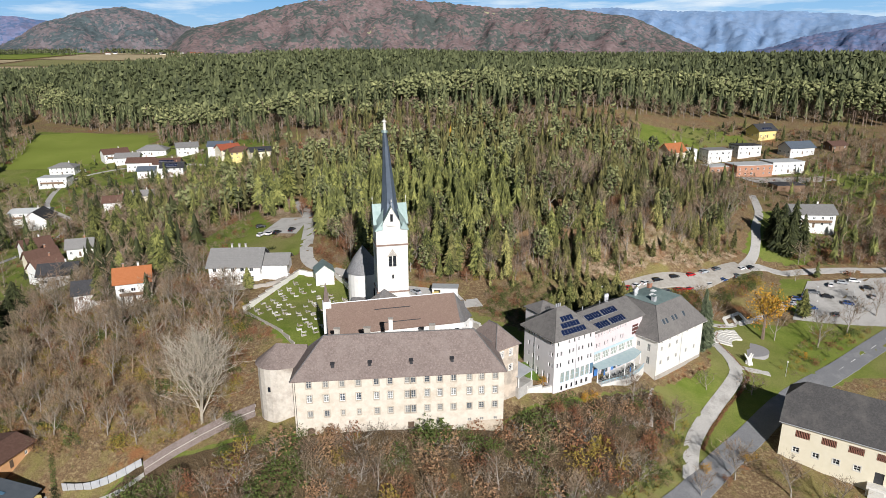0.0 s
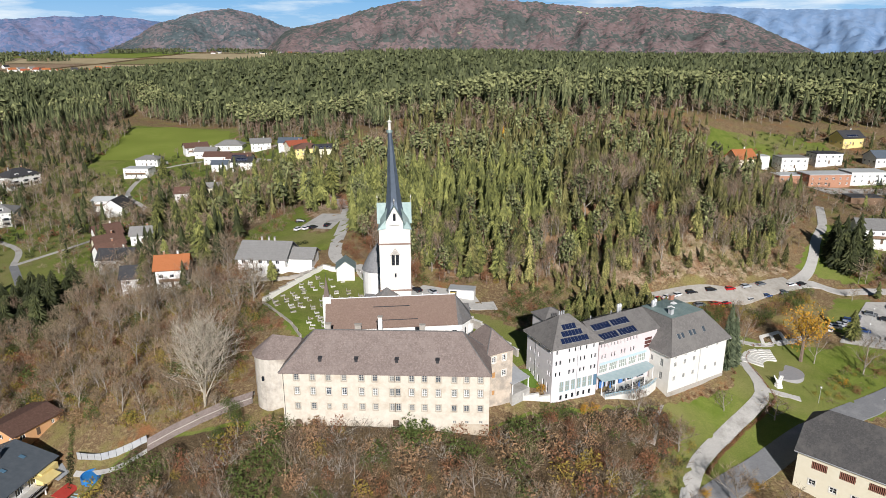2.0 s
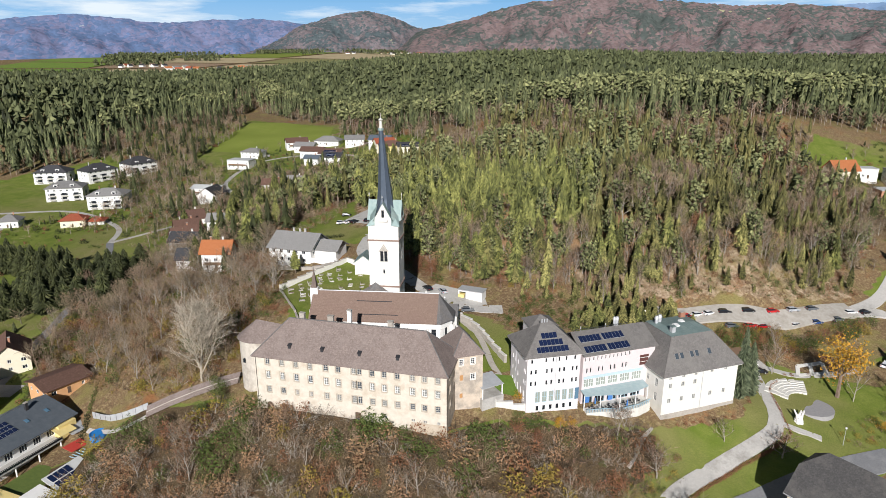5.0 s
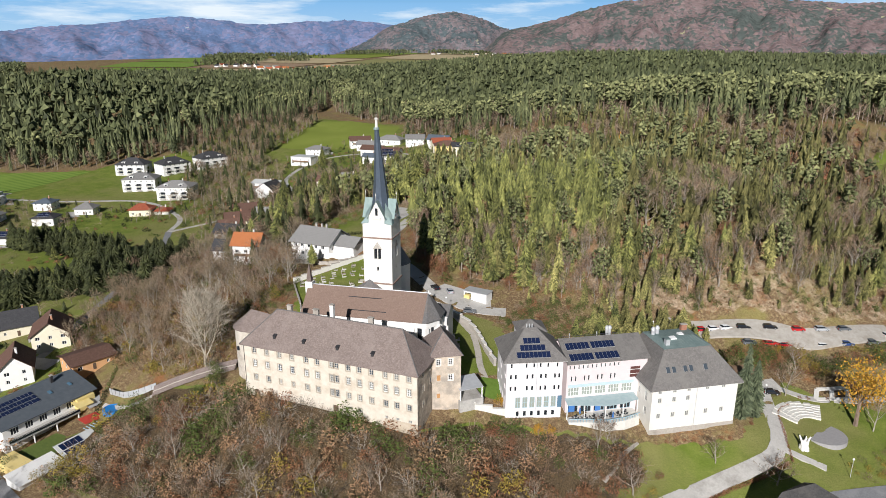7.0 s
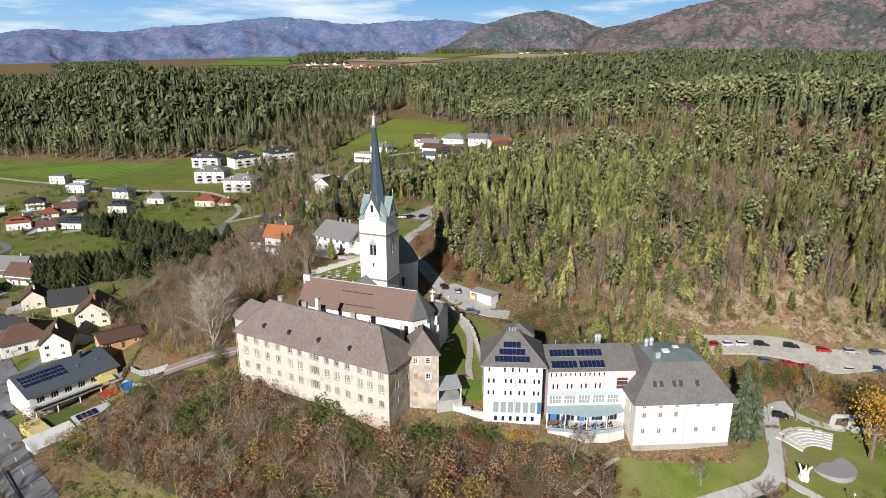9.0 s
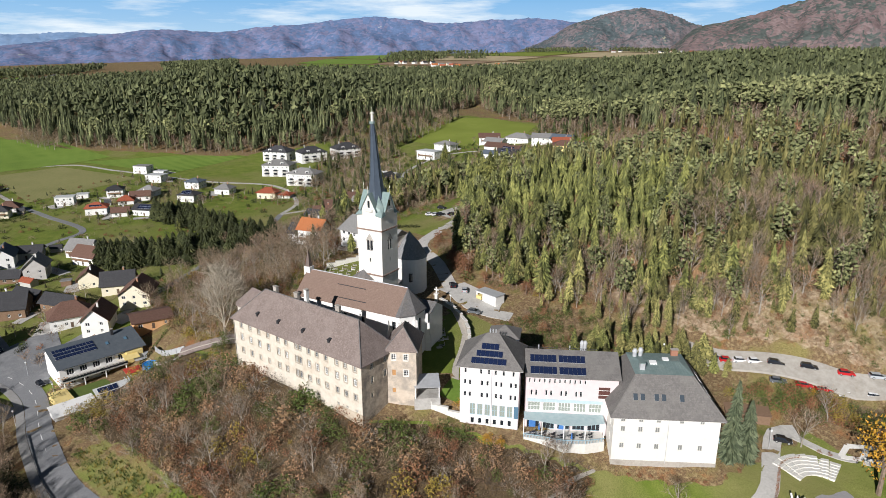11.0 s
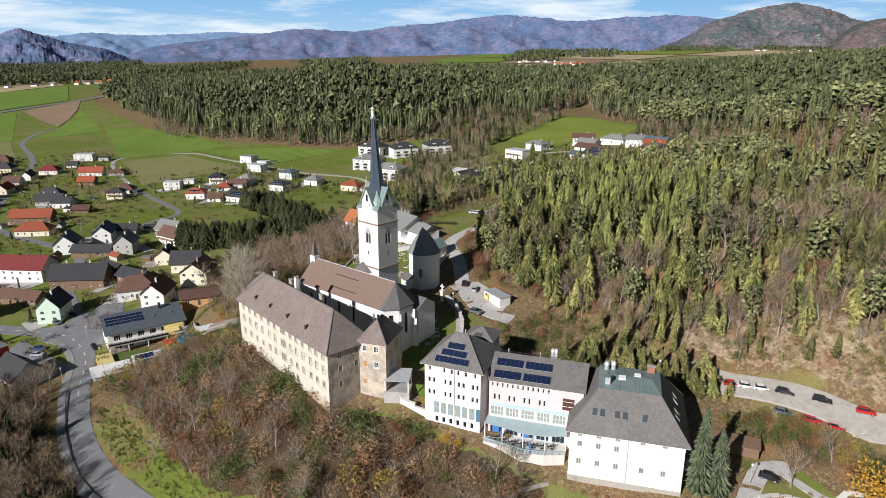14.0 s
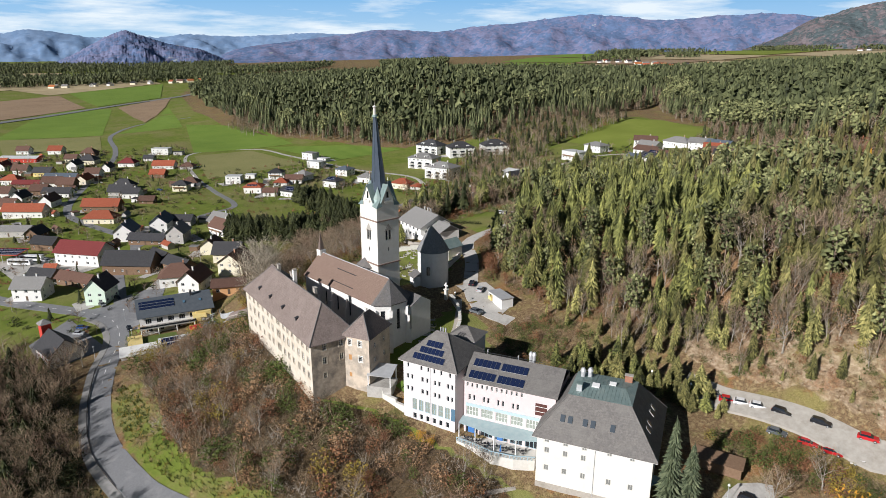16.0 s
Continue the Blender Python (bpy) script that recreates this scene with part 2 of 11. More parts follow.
# ---- building helpers ----
class Shell:
    """Collects faces for one mesh."""

    def __init__(self):
        self.v, self.f, self.m = [], [], []

    def face(self, pts, m=0):
        k = len(self.v)
        self.v += [tuple(p) for p in pts]
        self.f.append(tuple(range(k, k + len(pts))))
        self.m.append(m)

    def box(self, x0, y0, z0, x1, y1, z1, m=0):
        a, b, c, d = (x0, y0, z0), (x1, y0, z0), (x1, y1, z0), (x0, y1, z0)
        e, f, g, h = (x0, y0, z1), (x1, y0, z1), (x1, y1, z1), (x0, y1, z1)
        for q in ((d, c, b, a), (e, f, g, h), (a, b, f, e), (b, c, g, f), (c, d, h, g), (d, a, e, h)):
            self.face(q, m)
        return self

    def prism(self, pts, z0, z1, m=0):
        """An upright body over a plan that goes round counter-clockwise."""
        n = len(pts)
        self.face([(x, y, z1) for x, y in pts], m)
        self.face([(x, y, z0) for x, y in reversed(pts)], m)
        for i in range(n):
            (a, b), (c, d) = pts[i], pts[(i + 1) % n]
            self.face([(a, b, z0), (c, d, z0), (c, d, z1), (a, b, z1)], m)
        return self

    def tube(self, a, b, ra, rb, n=8, m=0, cap=True):
        a, b = Vector(a), Vector(b)
        q = (b - a).to_track_quat("Z", "Y")
        ring = [Vector((math.cos(2 * math.pi * i / n), math.sin(2 * math.pi * i / n), 0)) for i in range(n)]
        lo, hi = [a + q @ (v * ra) for v in ring], [b + q @ (v * rb) for v in ring]
        for i in range(n):
            j = (i + 1) % n
            self.face([lo[i], lo[j], hi[j], hi[i]], m)
        if cap:
            self.face(list(reversed(lo)), m)
            self.face(hi, m)
        return self

    def slab(self, pts, thick, m=0):
        """A plate: pts go round counter-clockwise seen from above, thickness downwards."""
        low = [(x, y, z - thick) for x, y, z in pts]
        self.face(pts, m)
        self.face(list(reversed(low)), m)
        for i in range(len(pts)):
            j = (i + 1) % len(pts)
            self.face([low[i], low[j], pts[j], pts[i]], m)
        return self

    def wall(self, a, b, z0, z1, holes=(), deep=0.25, m=0, tops=None):
        """One side of a building from a to b, outside to the right of the way, with real openings (u0, u1, z0, z1)."""
        a, b = Vector((*a, 0)), Vector((*b, 0))
        length, way = (b - a).length, (b - a).normalized()
        inn = Vector((-way.y, way.x, 0)) * deep
        us = sorted({0.0, length, *(h[0] for h in holes), *(h[1] for h in holes)})
        zs = sorted({z0, z1, *(h[2] for h in holes), *(h[3] for h in holes)})
        at = lambda u, z: a + way * u + Vector((0, 0, z))
        for u0, u1 in zip(us, us[1:]):
            for w0, w1 in zip(zs, zs[1:]):
                uc, wc = (u0 + u1) / 2, (w0 + w1) / 2
                if not any(h[0] < uc < h[1] and h[2] < wc < h[3] for h in holes):
                    self.face([at(u0, w0), at(u1, w0), at(u1, w1), at(u0, w1)], m)
        for u0, u1, w0, w1 in holes:
            c = [at(u0, w0), at(u1, w0), at(u1, w1), at(u0, w1)]
            for i in range(4):
                p, q = c[i], c[(i + 1) % 4]
                self.face([p, q, q + inn, p + inn], m)
        return self

    def mesh(self, name, mats):
        me = bpy.data.meshes.new(name)
        me.from_pydata(self.v, [], self.f)
        for x in mats:
            me.materials.append(x)
        me.polygons.foreach_set("material_index", self.m)
        me.update()
        return me


def part(name, shell, material, parent=None, label=""):
    """One mesh object under a thing or under a part."""
    mats = material if isinstance(material, (list, tuple)) else [material]
    data = shell if isinstance(shell, bpy.types.Mesh) else shell.mesh(name, mats)
    ob = new(name, data)
    if parent:
        ob.parent = parent
    return tagged(ob, label) if label else ob


def thing(name, x, y, z, turn=0.0, label="", category="", group="", kind=""):
    ob = new(name)
    ob.matrix_world = pose(x, y, z, 0, 0, turn)
    return tagged(ob, label, category, group, kind)


def mesh_arrays(name, v, f, mats, index=None, tint=None):
    """A mesh of triangles from arrays."""
    me = bpy.data.meshes.new(name)
    v, f = np.asarray(v, np.float32), np.asarray(f, np.int32)
    me.vertices.add(len(v))
    me.vertices.foreach_set("co", v.ravel())
    me.loops.add(f.size)
    me.loops.foreach_set("vertex_index", f.ravel())
    me.polygons.add(len(f))
    me.polygons.foreach_set("loop_start", np.arange(len(f), dtype=np.int32) * f.shape[1])
    for x in mats:
        me.materials.append(x)
    if index is not None:
        me.polygons.foreach_set("material_index", np.asarray(index, np.int32))
    if tint is not None:
        me.attributes.new("tint", "FLOAT", "POINT").data.foreach_set("value", np.asarray(tint, np.float32))
    me.update(calc_edges=True)
    return me


# ---- ground ----
CASTLE_SPOTS = [(-34, 131, 34.5), (14, 135, 32.5), (-10, 148, 40), (-15, 170, 43), (-25, 190, 44), (2, 203, 43.5), (-48, 170, 44.5), (-45, 190, 45), (20, 160, 37), (25, 180, 38),
                (30, 153, 32), (44, 160, 31), (62, 170, 28), (81, 183, 28), (70, 200, 33.5), (66, 222, 36.5), (97, 232, 34.5), (97, 212, 28.5), (100, 188, 25), (76, 163, 21),
                (90, 153, 17.5), (45, 135, 22), (-8, 112, 24), (22, 110, 18.5), (-46, 88, 11.8), (-46, 108, 20), (-75, 88, 13), (-88, 125, 16.5), (-69, 131, 25), (-60, 145, 33), (-57, 178, 44.5), (-49, 210, 47.5)]
SLOPE_SPOTS = [(-90, 150, 30), (-122, 160, 21), (-150, 130, 16), (-121, 108, 14.5), (-60, 208, 48), (-85, 200, 41), (-130, 200, 29), (-53, 245, 52), (0, 222, 48), (55, 232, 45),
               (85, 246, 54), (0, 250, 58), (40, 262, 62), (75, 270, 60), (125, 224, 29), (136, 256, 33), (155, 290, 45), (165, 430, 50), (250, 470, 60), (110, 330, 56),
               (20, 386, 64), (-60, 380, 56), (-85, 290, 51), (-110, 250, 43), (60, 470, 73), (-70, 505, 74), (120, 490, 82), (0, 440, 71), (9, 95, 13.5), (58, 131, 17.2), (130, 165, 17), (20, 60, 10)]
VALLEY_SPOTS = [(-200, 250, 19), (-225, 357, 21), (-292, 496, 30), (-230, 550, 38), (-168, 500, 43), (-130, 460, 46), (-400, 640, 45), (-295, 700, 46), (-460, 740, 46), (-507, 377, 25), (-420, 460, 30),
                (-600, 170, 17), (-610, 250, 16), (-380, 250, 18), (-215, 126, 15), (-300, 60, 14), (-670, 365, 25), (-560, 520, 64), (-700, 520, 80), (-800, 450, 60), (-820, 800, 62),
                (-500, 860, 64), (-262, 880, 78), (-223, 1129, 104), (-122, 1378, 104), (250, 986, 84), (500, 900, 96), (340, 520, 66), (400, 250, 48), (250, 120, 25), (200, -50, 12)]
FAR_SPOTS = [(-1000, -50, 15), (-1000, 200, 16), (-1450, 330, 18), (-1500, 1650, 82), (-2600, 2300, 100), (-900, 2500, 98), (-1000, 1250, 62), (-1300, 2950, 124), (-1750, 3350, 134), (-700, 3100, 120), (-3300, 500, 20), (-4600, 800, 70), (-4600, -600, 70), (-3300, -800, 20),
             (0, 2300, 88), (600, 2400, 70), (1500, 1500, 96), (1100, 400, 62), (2500, 2600, 70), (-1500, 900, 48), (-1100, 650, 56), (0, -1500, 14), (-4000, 3500, 90), (4000, 1000, 60), (4000, -3000, 40), (-3500, -4000, 40), (3500, 4300, 90)]
SPOTS = np.array(CASTLE_SPOTS + SLOPE_SPOTS + VALLEY_SPOTS + FAR_SPOTS, float)


def spot_weights():
    n = len(SPOTS)
    far = np.hypot(SPOTS[:, None, 0] - SPOTS[None, :, 0], SPOTS[:, None, 1] - SPOTS[None, :, 1])
    a = np.zeros((n + 1, n + 1))
    a[:n, :n], a[:n, n], a[n, :n] = -np.sqrt(far**2 + 4.0), 1, 1
    return np.linalg.solve(a, np.r_[SPOTS[:, 2], 0])


WEIGHTS = spot_weights()


def height(x, y):
    """The ground's height, smooth between the spot heights."""
    x, y = np.asarray(x, float), np.asarray(y, float)
    z = np.full(np.broadcast(x, y).shape, WEIGHTS[-1])
    for w, (a, b, _) in zip(WEIGHTS, SPOTS):
        z = z - w * np.sqrt((x - a) ** 2 + (y - b) ** 2 + 4.0)
    return z


def level(x, y):
    return float(height(x, y))


def within(x, y, poly):
    """Which of the places lie inside a plan."""
    x, y = np.asarray(x, float), np.asarray(y, float)
    odd = np.zeros(np.broadcast(x, y).shape, bool)
    for (a, b), (c, d) in zip(poly, poly[1:] + poly[:1]):
        if b != d:
            odd ^= ((b > y) != (d > y)) & (x < (c - a) * (y - b) / (d - b) + a)
    return odd


VALLEY = [(-5000, -1500), (-85, -1500), (-88, 72), (-122, 150), (-150, 240), (-150, 330), (-120, 430), (-125, 480), (-150, 580), (-262, 600), (-290, 655), (-370, 675), (-430, 640), (-440, 560), (-425, 450), (-440, 385), (-490, 352), (-620, 303), (-690, 262), (-800, 262), (-1000, 262), (-1490, 310), (-1990, 430), (-3300, 620), (-5000, 700)]
LAWN = [(64, 166), (82, 180), (92, 212), (120, 213), (150, 226), (300, 330), (420, 330), (330, 190), (130, 185), (95, 165), (72, 140), (58, 138)]
GRAVES = [(-41, 162), (-60.5, 184), (-50, 211), (-34, 207), (-28, 197), (-27, 178), (-31, 165)]
EAST_MEADOW = [(128, 436), (136, 468), (200, 490), (222, 462), (190, 448), (150, 424), (270, 385), (350, 400), (420, 340), (330, 318), (240, 322), (225, 350), (215, 380)]
VERGE = [(-60, 93), (-40, 91), (-12, 94), (10, 99), (36, 115), (60, 136), (68, 152), (55, 150), (40, 128), (5, 108), (-20, 102), (-55, 100)]


def steps(lo, a, b, hi, fine, grow):
    """Grid lines: fine between a and b, wider and wider outside."""
    mid = list(np.arange(a, b + fine / 2, fine))
    up, dn, s = [mid[-1]], [mid[0]], fine
    while up[-1] < hi or dn[-1] > lo:
        s = min(s * grow, 160)
        if up[-1] < hi:
            up.append(up[-1] + s)
        if dn[-1] > lo:
            dn.append(dn[-1] - s)
    return np.array(dn[:0:-1] + mid + up[1:])


gx, gy = steps(-4900, -150, 150, 4900, 2.0, 1.05), steps(-2500, 70, 280, 4900, 2.0, 1.05)
GX, GY = np.meshgrid(gx, gy, indexing="ij")
GZ = height(GX, GY)
rng = np.random.default_rng(4)
rough_ground = ~within(GX, GY, VALLEY)
GZ += rng.normal(0, 0.12, GZ.shape) * rough_ground
nx, ny = GX.shape
ids = np.arange(nx * ny).reshape(nx, ny)
quads = np.stack([ids[:-1, :-1], ids[1:, :-1], ids[1:, 1:], ids[:-1, 1:]], -1).reshape(-1, 4)
wild = np.ones(GX.shape)
for plan in ([(50, 158), (62, 168), (84, 182), (92, 192), (90, 174), (76, 158), (62, 144), (54, 148)], [(124, 226), (135, 218), (150, 250), (138, 250)], [(128, 264), (150, 258), (168, 268), (190, 282), (225, 322), (232, 350), (205, 350), (170, 310), (148, 300)], [(10, 158), (26, 170), (24, 184), (8, 192), (-4, 188), (2, 172)], [(-98, 236), (-53, 226), (-47, 262), (-62, 288), (-84, 296), (-100, 262)], VALLEY, LAWN, GRAVES, EAST_MEADOW):
    wild[within(GX, GY, plan)] = 0.0
wild[within(GX, GY, [(-150, 243), (-126, 165), (-112, 146), (-104, 136), (-124, 138), (-140, 156), (-166, 196), (-168, 212)])] = 1.0
wild[within(GX, GY, VERGE)] = 0.42
wild[within(GX, GY, [(-46, 262), (-30, 232), (-6, 213), (22, 217), (50, 240), (90, 256), (120, 276), (134, 292), (116, 304), (60, 314), (-60, 307), (-85, 292), (-70, 262)])] = 3.0
# -1 marks the thicket ground below the castle, coloured dark for its shade
wild[within(GX, GY, [(-100, 100), (-76, 134), (-64, 136), (-45, 134), (-36, 133), (13, 138), (22, 147), (29, 152), (44, 158), (60, 166), (64, 158), (45, 131), (10, 109), (-12, 103), (-48, 102)])] = -1.0
for plan in ([(14, 216), (58, 226), (98, 238), (124, 258), (122, 268), (86, 252), (50, 240), (20, 229)], [(-66, 248), (-58, 244), (-60, 280), (-80, 290)]):
    wild[within(GX, GY, plan)] = 2.0


def ground_material():
    m, n, l, p = blank("grass and leaf litter")
    where = n.new("ShaderNodeNewGeometry").outputs["Position"]
    at = n.new("ShaderNodeAttribute")
    at.attribute_name = "tint"
    fine, mid, wide = noisy(n, l, 1.2, 6.0, where), noisy(n, l, 0.16, 6.0, where, 0.7), noisy(n, l, 0.025, 5.0, where)
    grass = blend(n, l, spread(n, l, mid, 0.35, 0.65), (0.135, 0.185, 0.028), (0.225, 0.260, 0.058))
    grass = blend(n, l, spread(n, l, wide, 0.45, 0.7), grass, (0.28, 0.245, 0.105))
    grain = noisy(n, l, 3.4, 5.0, where, 0.75)
    litter = blend(n, l, spread(n, l, grain, 0.36, 0.62), (0.085, 0.056, 0.032), (0.245, 0.165, 0.092))
    litter = blend(n, l, spread(n, l, fine, 0.50, 0.66), litter, (0.33, 0.255, 0.135))
    litter = blend(n, l, spread(n, l, noisy(n, l, 0.055, 6.0, where, 0.7), 0.50, 0.62), litter, blend(n, l, spread(n, l, grain, 0.36, 0.62), (0.12, 0.105, 0.035), (0.30, 0.25, 0.10)))
    litter = blend(n, l, spread(n, l, noisy(n, l, 0.07, 6.0, where, 0.75), 0.56, 0.66), litter, blend(n, l, spread(n, l, grain, 0.36, 0.62), (0.16, 0.072, 0.030), (0.34, 0.165, 0.075)))
    litter = blend(n, l, spread(n, l, noisy(n, l, 0.09, 6.0, where, 0.7), 0.58, 0.72), litter, (0.10, 0.12, 0.03))
    # dark soil tone that carries the shade between the shrubs
    shaded_soil = blend(n, l, spread(n, l, grain, 0.36, 0.62), (0.040, 0.030, 0.018), (0.150, 0.105, 0.058))
    grass = blend(n, l, sums(n, l, "MULTIPLY", spread(n, l, grain, 0.64, 0.36), 0.6), grass, (0.070, 0.095, 0.018))
    edge = sums(n, l, "ADD", at.outputs["Fac"], sums(n, l, "MULTIPLY", sums(n, l, "SUBTRACT", mid, 0.5), 1.2))
    col = blend(n, l, spread(n, l, edge, 0.4, 0.6), grass, litter)
    col = blend(n, l, spread(n, l, edge, -0.4, -0.7), col, shaded_soil)
    sandy = blend(n, l, spread(n, l, fine, 0.35, 0.65), (0.30, 0.215, 0.135), (0.52, 0.42, 0.31))
    col = blend(n, l, spread(n, l, edge, 1.85, 2.2), col, sandy)
    rusty = blend(n, l, spread(n, l, grain, 0.36, 0.62), (0.19, 0.105, 0.052), (0.40, 0.255, 0.135))
    col = blend(n, l, spread(n, l, edge, 2.4, 2.7), col, rusty)
    l.new(col, p.inputs["Base Color"])
    p.inputs["Roughness"].default_value = 0.95
    p.inputs["Specular IOR Level"].default_value = 0.1
    bp = n.new("ShaderNodeBump")
    bp.inputs["Strength"].default_value, bp.inputs["Distance"].default_value = 0.5, 0.25
    l.new(fine, bp.inputs["Height"])
    l.new(bp.outputs["Normal"], p.inputs["Normal"])
    return m


ground = new("ground", mesh_arrays("ground", np.stack([GX, GY, GZ], -1).reshape(-1, 3), quads, [ground_material()], tint=wild.ravel()))
tagged(ground, "hilly ground with grass, leaf litter and bare earth", "ground", kind="structure")


def smooth_line(pts, step=2.0):
    """A gently curving line through the given places (Catmull-Rom)."""
    p = [Vector(q) for q in ([pts[0]] + list(pts) + [pts[-1]])]
    out = []
    for a, b, c, d in zip(p, p[1:], p[2:], p[3:]):
        k = max(2, int((c - b).length / step))
        for i in range(k):
            t = i / k
            out.append(0.5 * (2 * b + (c - a) * t + (2 * a - 5 * b + 4 * c - d) * t * t + (3 * b - a - 3 * c + d) * t**3))
    return out + [p[-2]]


def ribbon(pts, left, right, up=0.12, step=2.0, skirt=0.6, heights=None):
    """A strip that lies on the ground along a line, level across, with sides that go down into it."""
    line, s = smooth_line(pts, step), Shell()
    rows = []
    for i, c in enumerate(line):
        way = (line[min(i + 1, len(line) - 1)] - line[max(i - 1, 0)]).normalized()
        side = Vector((way.y, -way.x))
        a, b = c - side * left, c + side * right
        m = (a + b) / 2
        za = max(level(a.x, a.y), level(m.x, m.y) - 0.5) + up
        zb = max(level(b.x, b.y), level(m.x, m.y) - 0.5) + up
        rows.append(((a.x, a.y, za), (b.x, b.y, zb)))
    for (a, b), (c, d) in zip(rows, rows[1:]):
        s.face([a, b, d, c])
        s.face([(a[0], a[1], a[2] - skirt), a, c, (c[0], c[1], c[2] - skirt)])
        s.face([b, (b[0], b[1], b[2] - skirt), (d[0], d[1], d[2] - skirt), d])
    return s


def patch(plan, up=0.1, step=4.0):
    """A sheet that lies on the ground inside a plan of three or four corners."""
    c = [Vector(q) for q in plan]
    if len(c) == 3:
        c.append(c[2])
    a = max(2, int(max((c[1] - c[0]).length, (c[2] - c[3]).length) / step))
    b = max(2, int(max((c[3] - c[0]).length, (c[2] - c[1]).length) / step))
    u, w = np.meshgrid(np.linspace(0, 1, a + 1), np.linspace(0, 1, b + 1), indexing="ij")
    x, y = ((1 - u) * (1 - w) * c[0][k] + u * (1 - w) * c[1][k] + u * w * c[2][k] + (1 - u) * w * c[3][k] for k in (0, 1))
    i = np.arange(x.size).reshape(x.shape)
    f = np.stack([i[:-1, :-1], i[1:, :-1], i[1:, 1:], i[:-1, 1:]], -1).reshape(-1, 4)
    return np.stack([x, y, height(x, y) + up], -1).reshape(-1, 3), f

# ---- mountains and far hills ----
def hillside(name, km, crest, mats, label, foot=60.0, run=620.0, seed=1, bumpy=0.17, tint_all=None):
    """A ridge on the horizon: crest as (bearing to the left of north, elevation) in degrees, seen from over the castle."""
    az = np.array(sorted(c[0] for c in crest))
    el = np.array([dict(crest)[a] for a in az])
    a = np.linspace(az[0], az[-1], 230)
    e = np.interp(a, az, el)
    e = np.convolve(np.pad(e, 4, mode="edge"), np.ones(9) / 9, "valid")
    r = np.random.default_rng(seed)
    down = np.linspace(0, 1, 30)
    v = []
    for i, (t, h) in enumerate(zip(a, e)):
        top = 120 + km * 1000 * math.tan(radians(h))
        for d in down:
            far = km * 1000 - run * d
            shape = (1 - d) ** 1.15
            wob = noise.fractal(Vector((t * 0.42, d * 2.2, seed)), 0.8, 2.0, 6) * bumpy
            z = foot + (top - foot) * max(0.0, shape + wob * math.sin(math.pi * min(1, d + 0.04)))
            jag = r.normal(0, 1.8) if d == 0 else r.normal(0, 1.0)
            s = radians(t + r.normal(0, 0.02))
            v.append((80 - far * math.sin(s), 50 + far * math.cos(s), z + jag))
    k = len(down)
    i = np.arange(len(v)).reshape(-1, k)
    f = np.stack([i[:-1, :-1], i[:-1, 1:], i[1:, 1:], i[1:, :-1]], -1).reshape(-1, 4)
    return tagged(new(name, mesh_arrays(name, v, f, mats)), label, "mountain", kind="structure")


def far_wood(name, a, b, c, clear=None, crowns=14.0, tone=0.34, relief=0.5):
    """Mixed forest far off: crowns told apart by tone, in patches of conifers (c) and leafless trees (a, b)."""
    m, n, l, p = blank(name)
    where = n.new("ShaderNodeNewGeometry").outputs["Position"]
    tree = n.new("ShaderNodeTexVoronoi")
    tree.inputs["Scale"].default_value = 1.0 / crowns
    l.new(where, tree.inputs["Vector"])
    each = n.new("ShaderNodeSeparateColor")
    l.new(tree.outputs["Color"], each.inputs["Color"])
    col = blend(n, l, each.outputs["Red"], a, b)
    col = blend(n, l, spread(n, l, noisy(n, l, 0.0045, 4.0, where, 0.6), 0.42, 0.60), col, tuple(0.55 * v + 0.45 * w for v, w in zip(b, a)))
    stands = sums(n, l, "ADD", noisy(n, l, 0.006, 7.0, where, 0.7), sums(n, l, "MULTIPLY", each.outputs["Green"], 0.22))
    col = blend(n, l, spread(n, l, stands, 0.58, 0.66), col, c)
    hs = n.new("ShaderNodeHueSaturation")
    l.new(sums(n, l, "ADD", sums(n, l, "MULTIPLY", each.outputs["Blue"], tone), 1.0 - tone / 2), hs.inputs["Value"])
    l.new(col, hs.inputs["Color"])
    col = hs.outputs["Color"]
    if clear:
        col = blend(n, l, spread(n, l, noisy(n, l, 0.008, 3.0, where), 0.715, 0.72), col, clear)
    l.new(col, p.inputs["Base Color"])
    p.inputs["Roughness"].default_value = 1.0
    p.inputs["Specular IOR Level"].default_value = 0.0
    bp = n.new("ShaderNodeBump")
    bp.invert = True
    bp.inputs["Strength"].default_value, bp.inputs["Distance"].default_value = relief, 6.0
    l.new(tree.outputs["Distance"], bp.inputs["Height"])
    l.new(bp.outputs["Normal"], p.inputs["Normal"])
    return m


# Aerial haze is mixed into these base colours, bluest on the farthest ranges.
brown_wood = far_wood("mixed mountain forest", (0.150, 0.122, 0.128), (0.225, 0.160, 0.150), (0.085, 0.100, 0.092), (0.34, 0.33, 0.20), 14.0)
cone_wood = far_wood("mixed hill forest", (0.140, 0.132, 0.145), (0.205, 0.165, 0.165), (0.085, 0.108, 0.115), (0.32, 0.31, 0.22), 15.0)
haze_wood = far_wood("haze-tinted forest range", (0.145, 0.180, 0.295), (0.190, 0.188, 0.290), (0.105, 0.155, 0.270), (0.30, 0.33, 0.37), 20.0, 0.22, 0.25)
haze_far = far_wood("haze-tinted far range", (0.190, 0.285, 0.440), (0.210, 0.300, 0.450), (0.170, 0.265, 0.420), None, 26.0, 0.12, 0.1)

